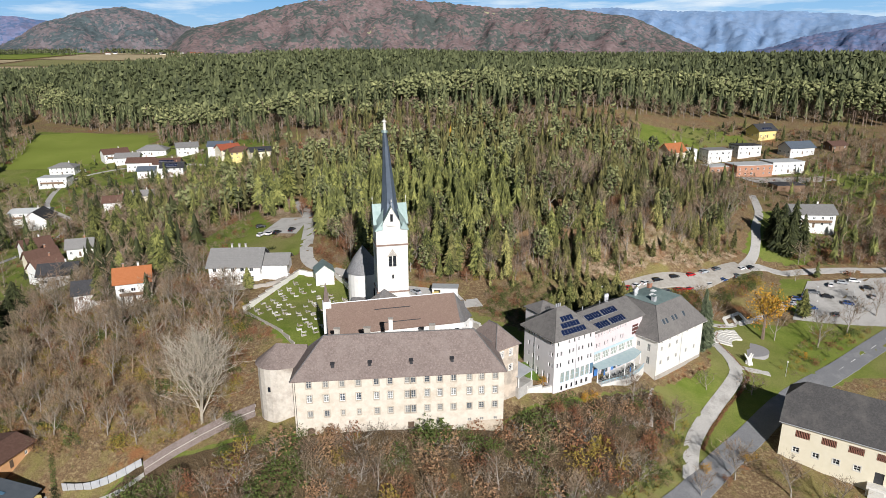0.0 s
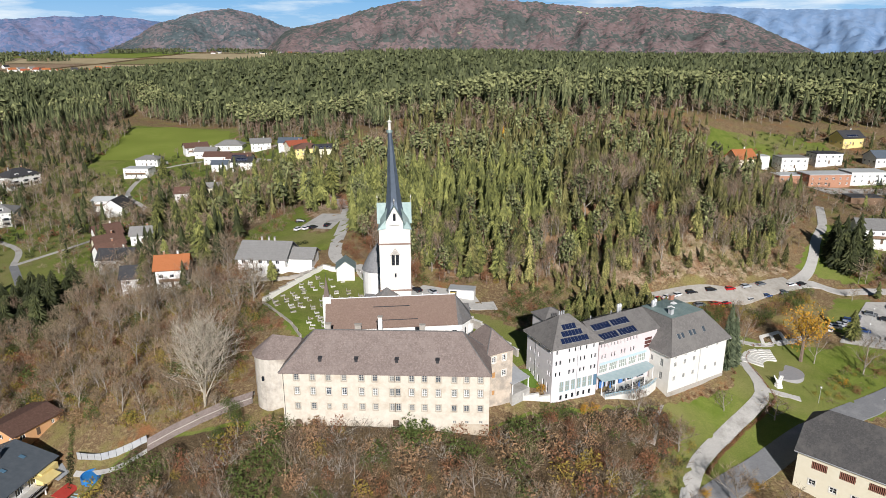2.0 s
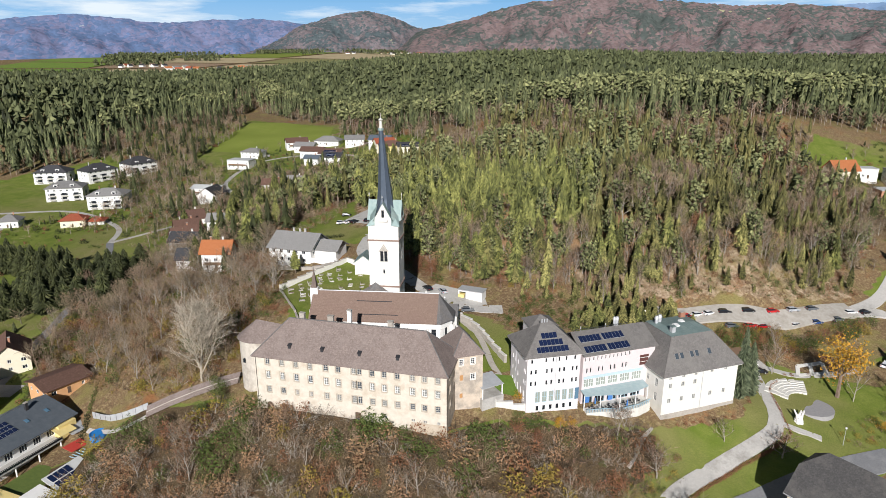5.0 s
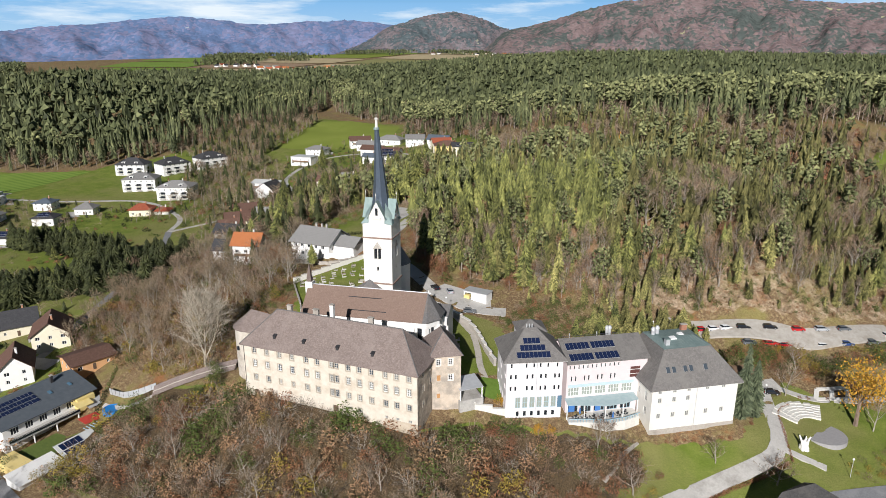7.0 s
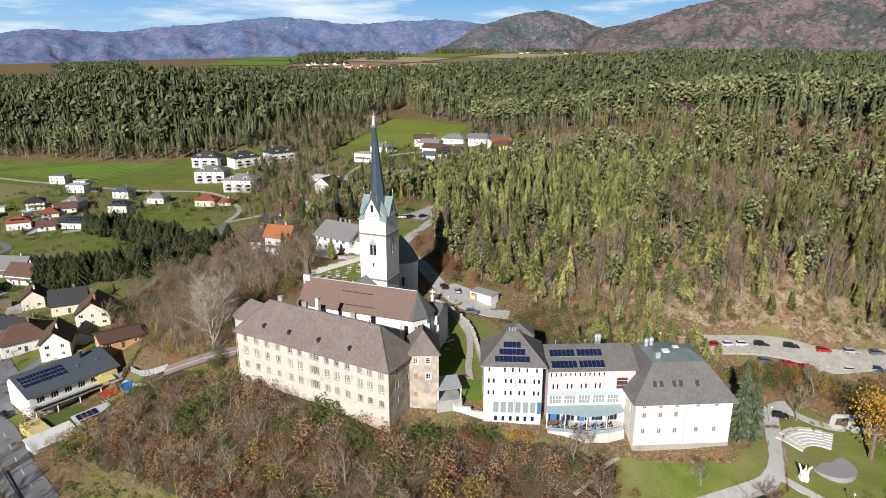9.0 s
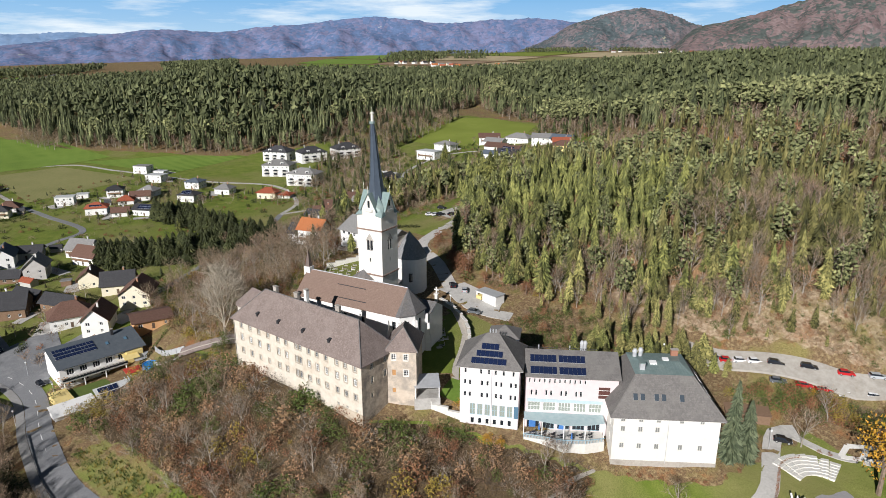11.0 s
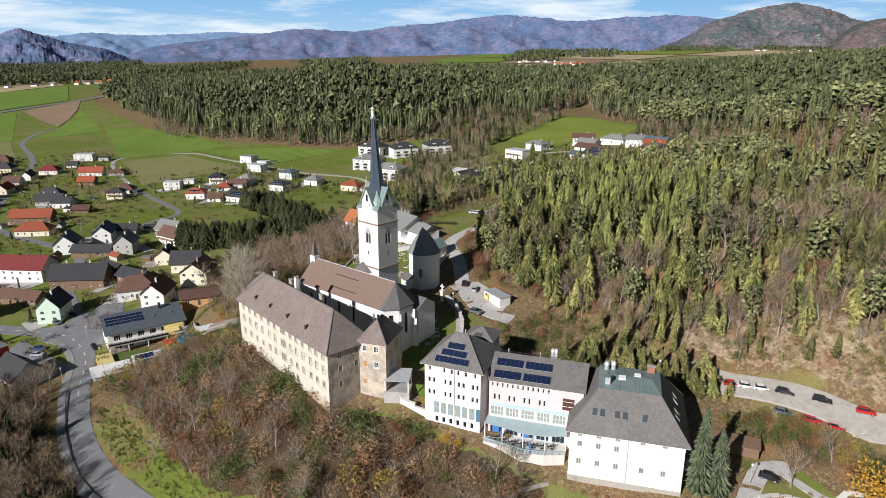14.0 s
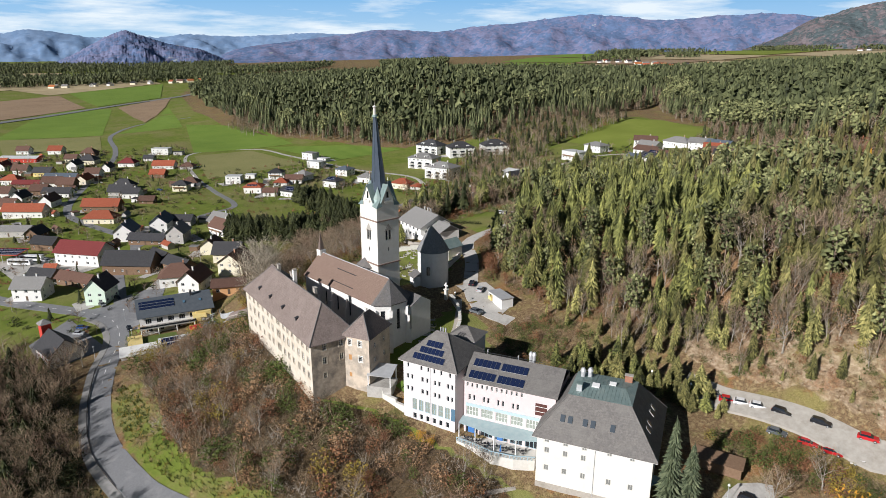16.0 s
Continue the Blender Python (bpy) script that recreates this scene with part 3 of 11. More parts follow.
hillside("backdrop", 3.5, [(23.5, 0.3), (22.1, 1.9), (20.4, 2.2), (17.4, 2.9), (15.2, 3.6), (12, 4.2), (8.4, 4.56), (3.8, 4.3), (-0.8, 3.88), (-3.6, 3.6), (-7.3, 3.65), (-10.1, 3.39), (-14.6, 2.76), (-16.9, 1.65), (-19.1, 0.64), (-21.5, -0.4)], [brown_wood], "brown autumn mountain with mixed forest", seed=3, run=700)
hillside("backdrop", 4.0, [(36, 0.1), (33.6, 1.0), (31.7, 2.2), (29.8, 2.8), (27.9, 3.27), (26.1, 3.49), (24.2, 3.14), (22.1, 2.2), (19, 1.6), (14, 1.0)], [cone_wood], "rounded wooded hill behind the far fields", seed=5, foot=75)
hillside("backdrop", 4.5, [(80, -1.0), (77, 0.2), (73.4, 0.65), (69.7, 1.11), (65, 1.72), (60.3, 1.46), (58, 1.91), (54.2, 2.17), (51, 2.6), (47.5, 2.91), (45.7, 2.72), (43.1, 2.35), (40.6, 2.41), (38.2, 2.66), (34.3, 2.78), (32.1, 2.5), (28, 2.0), (22, 1.2)], [haze_wood], "distant wooded mountain range, tinted bluish for haze", seed=7, foot=40, run=600)
hillside("backdrop", 4.75, [(112, 0.7), (104, 1.2), (98, 0.8), (94, 1.01), (91.6, 1.5), (89.5, 1.15), (87.6, 0.85), (85.4, 1.2), (83.3, 0.9), (80.8, 1.25), (77.8, 1.06), (74.3, 1.18), (71.6, 1.41), (66, 1.2)], [haze_far], "mountains on the horizon, tinted pale blue for haze", seed=9, foot=20, run=500)
hillside("backdrop", 4.3, [(91, -1.2), (89, -0.3), (87.6, 0.5), (86.4, 1.1), (85.4, 1.49), (84.2, 1.1), (82.5, 0.5), (80, 0.1), (77, -1.2)], [haze_wood], "cone-shaped hill rising from the plain, tinted blue for haze", seed=10, foot=15, run=700)
hillside("backdrop", 4.7, [(-2, 3.2), (-8.3, 3.3), (-12.3, 3.53), (-16.8, 3.23), (-21, 3.05), (-24.9, 3.02), (-28.7, 2.75), (-32.8, 2.32), (-44, 2.4)], [haze_far], "high plateau mountains beyond the valley, tinted blue for haze", seed=11, foot=60, run=700)
hillside("backdrop", 3.9, [(-20, -0.5), (-23, 0.0), (-25.3, 0.4), (-27.1, 1.09), (-29.9, 1.63), (-32.9, 2.02), (-38, 2.6), (-46, 2.2)], [haze_wood], "dark wooded slope in the east", seed=13, foot=50)

# ---- roads, paths and yards ----
ROAD = [(-230, 24), (-200, 38), (-176, 54), (-152, 75), (-133.8, 89.8), (-121.2, 95.6), (-101.9, 96.9), (-77.6, 91.5), (-62.3, 89.1), (-52.4, 88), (-36, 87.8), (-19.7, 89.3), (-3.5, 93.5), (9, 98.5), (35, 113), (58, 131.5), (77, 149.5), (103, 172), (132, 192), (153, 206), (200, 236), (270, 290), (380, 380)]


def road(name, pts, left, right, mat, label, up=0.14, step=3.0):
    return tagged(part(name, ribbon(pts, left, right, up, step), mat), label, "road", kind="structure")


road("road", ROAD, 3.35, 3.35, asphalt, "two-lane grey asphalt country road with white markings")
line_paint = surf("road paint", (0.70, 0.70, 0.68), (0.80, 0.80, 0.78), 3.0)
dash = smooth_line(ROAD, 1.5)
marks = Shell()
for i in range(0, len(dash) - 3, 5):
    a, b = dash[i], dash[i + 2]
    way = (b - a).normalized()
    n2 = Vector((way.y, -way.x)) * 0.11
    za, zb = level(a.x, a.y) + 0.20, level(b.x, b.y) + 0.20
    marks.face([(a.x - n2.x, a.y - n2.y, za), (a.x + n2.x, a.y + n2.y, za), (b.x + n2.x, b.y + n2.y, zb), (b.x - n2.x, b.y - n2.y, zb)])
tagged(part("road_marking", marks, line_paint), "dashed white centre line on the asphalt", "road marking", kind="structure")


def beside(pts, off, step=1.5):
    """A line beside another one, off metres to the right of its way."""
    line, out = smooth_line(pts, step), []
    for i, c in enumerate(line):
        way = (line[min(i + 1, len(line) - 1)] - line[max(i - 1, 0)]).normalized()
        out.append((c.x + way.y * off, c.y - way.x * off))
    return out


FOOT_ROAD = ROAD[4:14]
road("pavement", beside(FOOT_ROAD, 4.7, 4.0), 1.2, 1.1, surf("worn pavement asphalt", (0.23, 0.225, 0.215), (0.31, 0.30, 0.29), 1.2, bump=0.15, stain=(0.19, 0.18, 0.165)), "pale footway beside the country road", 0.24, 3.0)


def guard_rail():
    """Steel rail on posts between the footway and the carriageway."""
    t = thing("guard_rail", 0, 0, 0, 0, "dark steel guard rail along the road bend", "guard rail")
    line = [Vector(p) for p in beside(ROAD[7:13], 3.48, 2.0)]
    tops = []
    for p in line:
        z = level(p.x, p.y) + 0.1
        tops.append((p.x, p.y, z + 0.78))
        part("post", Shell().box(p.x - 0.07, p.y - 0.07, z - 0.4, p.x + 0.07, p.y + 0.07, z + 0.72), dark_tin, t)
    for a, b in zip(tops, tops[1:]):
        n = Vector((b[1] - a[1], a[0] - b[0])).normalized() * 0.05
        q = Shell()
        for sg in (1, -1):
            f = [(a[0] + n.x * sg, a[1] + n.y * sg, a[2] - 0.36), (b[0] + n.x * sg, b[1] + n.y * sg, b[2] - 0.36), (b[0] + n.x * sg, b[1] + n.y * sg, b[2]), (a[0] + n.x * sg, a[1] + n.y * sg, a[2])]
            q.face(f if sg > 0 else list(reversed(f)))
        q.face([(a[0] + n.x, a[1] + n.y, a[2]), (b[0] + n.x, b[1] + n.y, b[2]), (b[0] - n.x, b[1] - n.y, b[2]), (a[0] - n.x, a[1] - n.y, a[2])])
        part("rail", q, dark_tin, t)


guard_rail()

# ---- windows ----
def window_mesh(w, h, bars=(1, 2), frame_mat=None, glass=None, rail=0.09):
    """A casement window: frame with bars, and its pane. Origin at the middle of the sill line, outside towards -y."""
    s = Shell()
    s.box(-w / 2, -0.02, 0, -w / 2 + rail, 0.05, h).box(w / 2 - rail, -0.02, 0, w / 2, 0.05, h)
    s.box(-w / 2 + rail, -0.02, 0, w / 2 - rail, 0.05, rail).box(-w / 2 + rail, -0.02, h - rail, w / 2 - rail, 0.05, h)
    for i in range(1, bars[0] + 1):
        x = -w / 2 + w * i / (bars[0] + 1)
        s.box(x - 0.045, -0.015, rail, x + 0.045, 0.045, h - rail)
    for i in range(1, bars[1] + 1):
        z = h * i / (bars[1] + 1)
        s.box(-w / 2 + rail, -0.01, z - 0.03, w / 2 - rail, 0.04, z + 0.03)
    p = Shell()
    p.box(-w / 2 + 0.04, 0.05, 0.04, w / 2 - 0.04, 0.07, h - 0.04)
    return s.mesh("window", [frame_mat or paint_white]), p.mesh("pane", [glass or pane_dark])


window_cache = {}


def plain_window(parent, a, b, u, z, w, h, inset=0.1):
    """A simple window for a house far off: frame and glass in one mesh."""
    k = ("plain", round(w, 2), round(h, 2))
    if k not in window_cache:
        s = Shell()
        s.box(-w / 2, -0.02, 0, -w / 2 + 0.1, 0.05, h).box(w / 2 - 0.1, -0.02, 0, w / 2, 0.05, h).box(-w / 2 + 0.1, -0.02, 0, w / 2 - 0.1, 0.05, 0.1)
        s.box(-w / 2 + 0.1, -0.02, h - 0.1, w / 2 - 0.1, 0.05, h).box(-0.05, -0.02, 0.1, 0.05, 0.05, h - 0.1)
        s.box(-w / 2 + 0.04, 0.05, 0.04, w / 2 - 0.04, 0.07, h - 0.04, 1)
        window_cache[k] = s.mesh("window", [paint_white, pane_dark])
    a, b = Vector((*a, 0)), Vector((*b, 0))
    way = (b - a).normalized()
    at = a + way * u + Vector((-way.y, way.x, 0)) * inset + Vector((0, 0, z))
    ob = new("window", window_cache[k])
    ob.parent = parent
    ob.matrix_local = pose(*at, 0, 0, math.degrees(math.atan2(way.y, way.x)))
    return ob


def put_window(parent, a, b, u, z, w, h, bars=(1, 2), inset=0.2, frame_mat=None, glass=None, surround=None, key=""):
    """Sets a window into the opening of the wall from a to b (outside to the right), u metres along it."""
    k = (round(w, 2), round(h, 2), bars, frame_mat.name if frame_mat else "", glass.name if glass else "")
    if k not in window_cache:
        window_cache[k] = window_mesh(w, h, bars, frame_mat, glass)
    a, b = Vector((*a, 0)), Vector((*b, 0))
    way = (b - a).normalized()
    inn = Vector((-way.y, way.x, 0))
    at = a + way * u + inn * inset + Vector((0, 0, z))
    turn = math.degrees(math.atan2(way.y, way.x))
    ob = new("window", window_cache[k][0])
    ob.parent = parent
    ob.matrix_local = pose(*at, 0, 0, turn)
    g = new("pane", window_cache[k][1])
    g.parent = ob
    if surround:
        ks = ("s",) + k[:2]
        if ks not in window_cache:
            s = Shell()
            t, d = 0.22, -0.05
            s.box(-w / 2 - t, d, -t, -w / 2, 0.02, h + t).box(w / 2, d, -t, w / 2 + t, 0.02, h + t)
            s.box(-w / 2, d, -t - 0.05, w / 2, 0.02, 0).box(-w / 2, d, h, w / 2, 0.02, h + t)
            window_cache[ks] = s.mesh("window_surround", [surround])
        f = new("window_surround", window_cache[ks])
        f.parent = ob
        f.matrix_local = pose(0, -inset, 0)
    return ob


def hip_roof(s, x0, y0, x1, y1, z, rise, inset, over=0.5, m=0, tip=None):
    """Four slopes over a rectangle with the ridge along x; inset: how far the ridge stops short of each end."""
    drop = over * rise / ((y1 - y0) / 2)
    x0, x1, y0, y1, z0 = x0 - over, x1 + over, y0 - over, y1 + over, z - drop
    yc, zt = (y0 + y1) / 2, z + rise
    a, b, c, d = (x0, y0, z0), (x1, y0, z0), (x1, y1, z0), (x0, y1, z0)
    e, f = (x0 + inset[0] + over, yc, zt), (x1 - inset[1] - over, yc, zt)
    for q in ((a, b, f, e), (b, c, f), (c, d, e, f), (d, a, e)):
        s.face(q, m)
    lo = [(p[0], p[1], p[2] - 0.25) for p in (a, b, c, d)]
    for i, (p, q) in enumerate(((a, b), (b, c), (c, d), (d, a))):
        s.face([lo[i], lo[(i + 1) % 4], q, p], m)
    s.face(list(reversed(lo)), m)
    return e, f


def ridge_caps(parent, pts, mat, r=0.14):
    for a, b in pts:
        part("ridge_cap", Shell().tube(a, b, r, r, 6), mat, parent)


def chimney(parent, x, y, z0, z1, w=0.7, d=0.7, mat=None, cap=True):
    c = part("chimney", Shell().box(x - w / 2, y - d / 2, z0, x + w / 2, y + d / 2, z1), mat or white_wall, parent)
    if cap:
        part("chimney_cap", Shell().box(x - w / 2 - 0.12, y - d / 2 - 0.12, z1 + 0.15, x + w / 2 + 0.12, y + d / 2 + 0.12, z1 + 0.28)
             .box(x - w / 2, y - 0.1, z1, x + w / 2, y + 0.1, z1 + 0.15), stone, c)
    return c


# ---- the castle ----
def castle():
    turn, length, deep, base, eave = 5.66, 48.6, 12.6, 26.0, 49.9
    t = thing("castle", -34.2, 132.0, 0, turn, "long pale ochre castle wing with weathered brown hipped roof", "castle")
    cols = [3.5, 7.3, 11.0, 14.7, 18.8, 21.95, 30.5, 33.5, 36.7, 40.4, 43.3, 46.5]
    front, fitted = [], []
    for i, u in enumerate(cols):
        for r, (zc, h, w) in enumerate(((48.15, 1.75, 1.15), (44.55, 1.9, 1.15), (40.6, 1.6, 1.15))):
            if r == 2 and u in (11.0, 14.7):
                w, h = 0.8, 1.3
            front.append((u - w / 2, u + w / 2, zc - h / 2 - 0.15, zc + h / 2 - 0.15))
            fitted.append((u, zc - h / 2 - 0.15, w, h, (1, 2), r))
    for zc, h in ((48.25, 1.8), (44.5, 1.9), (40.6, 1.9)):
        for u in (25.9, 27.3):
            front.append((u - 0.55, u + 0.55, zc - h / 2 - 0.15, zc + h / 2 - 0.15))
            fitted.append((u, zc - h / 2 - 0.15, 1.1, h, (1, 2), 0))
    for u in (33.6, 40.5, 43.4, 46.7):
        front.append((u - 0.45, u + 0.45, 36.4, 37.2))
        fitted.append((u, 36.4, 0.9, 0.8, (1, 0), 3))
    for u in (3.4, 7.2):
        front.append((u - 0.9, u + 0.9, 33.5, 37.0))
    front.append((25.9, 27.4, 35.3, 37.1))
    s = Shell()
    c = [(0, 0), (length, 0), (length, deep), (0, deep)]
    s.wall(c[0], c[1], base, eave, front, 0.35)
    side = [(u - 0.55, u + 0.55, z - 0.9, z + 0.9) for u in (3.6, 8.2) for z in (48.0, 44.3)] + [(3.1, 4.0, 39.6, 40.9)]
    s.wall(c[2], c[3], base, eave).wall(c[3], c[0], base, eave)
    part("wall", s, ochre, t)
    # The east gable has its own render, darker than the other castle walls.
    part("end_wall", Shell().wall(c[1], c[2], base, eave, side, 0.35), bare_render, t, "dark grey-brown stained gable wall")
    for u, z, w, h, bars, r in fitted:
        put_window(t, c[0], c[1], u, z, w, h, bars, 0.22, sash if r != 1 else None, pane_pale if (r + int(u)) % 3 else pane_grey, surround=tan_stone if r < 3 else None)
    for u0, u1, z0, z1 in side:
        put_window(t, c[1], c[2], (u0 + u1) / 2, z0, u1 - u0, z1 - z0, (1, 2), 0.22, surround=tan_stone)
    for u in (3.4, 7.2):
        arch = Shell()
        arch.box(u - 0.88, 0.30, 33.5, u + 0.88, 0.36, 37.0)
        part("door", arch, wood_dark, t, "dark arched cellar doorway")
        ring = Shell()
        for k in range(9):
            a0, a1 = math.pi * k / 9, math.pi * (k + 1) / 9
            ring.face([(u + 0.9 * math.cos(a0), -0.03, 36.1 + 0.9 * math.sin(a0)), (u + 1.35 * math.cos(a0), -0.03, 36.1 + 1.4 * math.sin(a0)),
                       (u + 1.35 * math.cos(a1), -0.03, 36.1 + 1.4 * math.sin(a1)), (u + 0.9 * math.cos(a1), -0.03, 36.1 + 0.9 * math.sin(a1))])
        part("arch", ring, ochre, t)
    part("door", Shell().box(25.9, 0.26, 35.3, 27.4, 0.33, 37.1), wood_dark, t)
    roof = Shell()
    e, f = hip_roof(roof, 0, 0, length, deep, eave, 7.4, (7.0, 6.4), 0.55)
    part("roof", roof, old_shingle, t)
    x0, x1, y0, y1, z0 = -0.55, length + 0.55, -0.55, deep + 0.55, eave - 0.64
    ridge_caps(t, [(e, f), (e, (x0, y0, z0)), (f, (x1, y0, z0)), (f, (x1, y1, z0)), (e, (x0, y1, z0))], slate)
    part("cornice", Shell().box(-0.2, -0.22, eave - 0.95, length + 0.2, 0, eave - 0.65).box(length, 0, eave - 0.95, length + 0.22, deep, eave - 0.65), cream_wall, t)
    for u in (9.0, 17.5, 27.0, 36.5):
        hatch = Shell()
        y = 1.7
        z = eave + 7.4 * y / 6.3
        hatch.box(u - 0.35, y - 0.5, z - 0.5, u + 0.35, y + 0.5, z + 0.28)
        hatch.face([(u - 0.5, y - 0.65, z + 0.25), (u + 0.5, y - 0.65, z + 0.25), (u + 0.5, y + 0.7, z + 0.62), (u - 0.5, y + 0.7, z + 0.62)])
        part("roof_hatch", hatch, dark_tin, t)
    chimney(t, 22.6, 7.2, 54.0, 60.2, 0.95, 0.95)
    chimney(t, 10.0, 7.4, 54.5, 58.2, 1.3, 0.8, stone)
    chimney(t, 17.0, 8.6, 54.0, 57.6, 1.5, 0.8, stone)
    chimney(t, 32.5, 8.8, 53.6, 57.6, 1.3, 0.8, stone)
    part("gutter_pipe", Shell().tube((0.4, -0.12, 34), (0.4, -0.12, 49.2), 0.06, 0.06, 6), dark_tin, t)
    part("gutter_pipe", Shell().tube((length + 0.1, deep - 0.6, 33), (length + 0.1, deep - 0.6, 49.2), 0.07, 0.07, 6), dark_tin, t)
    # lower grey base, bare where the render has fallen off
    patchy = Shell()
    patchy.box(40.0, -0.035, 27, length + 0.035, 0, 36.4)
    part("plinth", patchy, grey_ochre, t, "grey weathered lower wall with fallen render")


castle()


def corner_tower():
    """The stair tower with its own hipped roof at the castle's inner corner."""
    t = thing("corner_tower", 12.9, 145.6, 0, 36.9, "square ochre corner tower with brown hipped roof", "tower")
    w, d, eave = 7.6, 10.6, 50.3
    c = [(0, 0), (w, 0), (w, d), (0, d)]
    south = [(u - 0.5, u + 0.5, z - 0.75, z + 0.75) for u in (2.0, 5.0) for z in (48.2,)] + [(1.6, 2.5, 43.3, 44.8), (4.5, 5.6, 43.3, 44.8), (1.6, 2.4, 38.6, 39.8)]
    east = [(u - 0.5, u + 0.5, z - 0.75, z + 0.75) for u in (3.0, 7.6) for z in (47.2, 43.2)]
    s = Shell()
    s.wall(c[0], c[1], 28, eave, south, 0.3).wall(c[1], c[2], 28, eave, east, 0.3).wall(c[2], c[3], 28, eave).wall(c[3], c[0], 28, eave)
    part("wall", s, patched, t)
    for i, (u0, u1, z0, z1) in enumerate(south):
        if i in (2, 4):
            part("shutter", Shell().box(u0, 0.1, z0, u1, 0.18, z1), surf("orange shutter %d" % i, (0.42, 0.22, 0.09), (0.5, 0.28, 0.12), 3.0), t)
        else:
            put_window(t, c[0], c[1], (u0 + u1) / 2, z0, u1 - u0, z1 - z0, (1, 2), 0.2, surround=cream_wall)
    for u0, u1, z0, z1 in east:
        put_window(t, c[1], c[2], (u0 + u1) / 2, z0, u1 - u0, z1 - z0, (1, 1), 0.2)
    r = Shell()
    x0, y0, x1, y1, z = -0.5, -0.5, w + 0.5, d + 0.5, eave - 0.5
    e, f = (w / 2, 4.0, 54.7), (w / 2, d - 3.4, 54.7)
    a, b, cc, dd = (x0, y0, z), (x1, y0, z), (x1, y1, z), (x0, y1, z)
    for q in ((a, b, e), (b, cc, f, e), (cc, dd, f), (dd, a, e, f), (dd, cc, b, a)):
        r.face(q)
    part("roof", r, old_shingle, t)
    ridge_caps(t, [(e, f), (e, a), (e, b), (f, cc)], slate)
    part("gutter_pipe", Shell().tube((-0.4, 0.5, 30), (-0.4, 0.5, 49.6), 0.07, 0.07, 6), dark_tin, t)


corner_tower()


def bastion():
    t = thing("bastion", -39.6, 142.2, 0, 5.66, "round weathered pale corner bastion with brown conical roof", "tower")
    s = Shell()
    n = 20
    plan = [(5.2 * math.cos(2 * math.pi * k / n), 4.8 * math.sin(2 * math.pi * k / n)) for k in range(n)]
    s.prism(plan, 28, 49.7)
    s.prism([(-0.5, -4.7), (6.6, -4.0), (6.6, 4.2), (-0.5, 4.7)], 28, 49.68)
    part("wall", s, worn_lime, t)
    r = Shell()
    big = [(5.7 * math.cos(2 * math.pi * k / n), 5.3 * math.sin(2 * math.pi * k / n)) for k in range(n)]
    for k in range(n):
        a, b = big[k], big[(k + 1) % n]
        r.face([(*a, 49.4), (*b, 49.4), (-0.4, 0, 53.9)])
    r.face([(-0.5, -5.2, 49.5), (6.9, -4.6, 49.5), (6.9, 0, 53.2), (-0.4, 0, 53.9)])
    r.face([(6.9, 4.6, 49.5), (-0.5, 5.2, 49.5), (-0.4, 0, 53.9), (6.9, 0, 53.2)])
    r.face([(*p, 49.4) for p in reversed(big)])
    part("roof", r, old_shingle, t)
    part("window", Shell().box(-2.4, -4.75, 43.5, -1.8, -4.2, 44.6), pane_dark, t)


bastion()


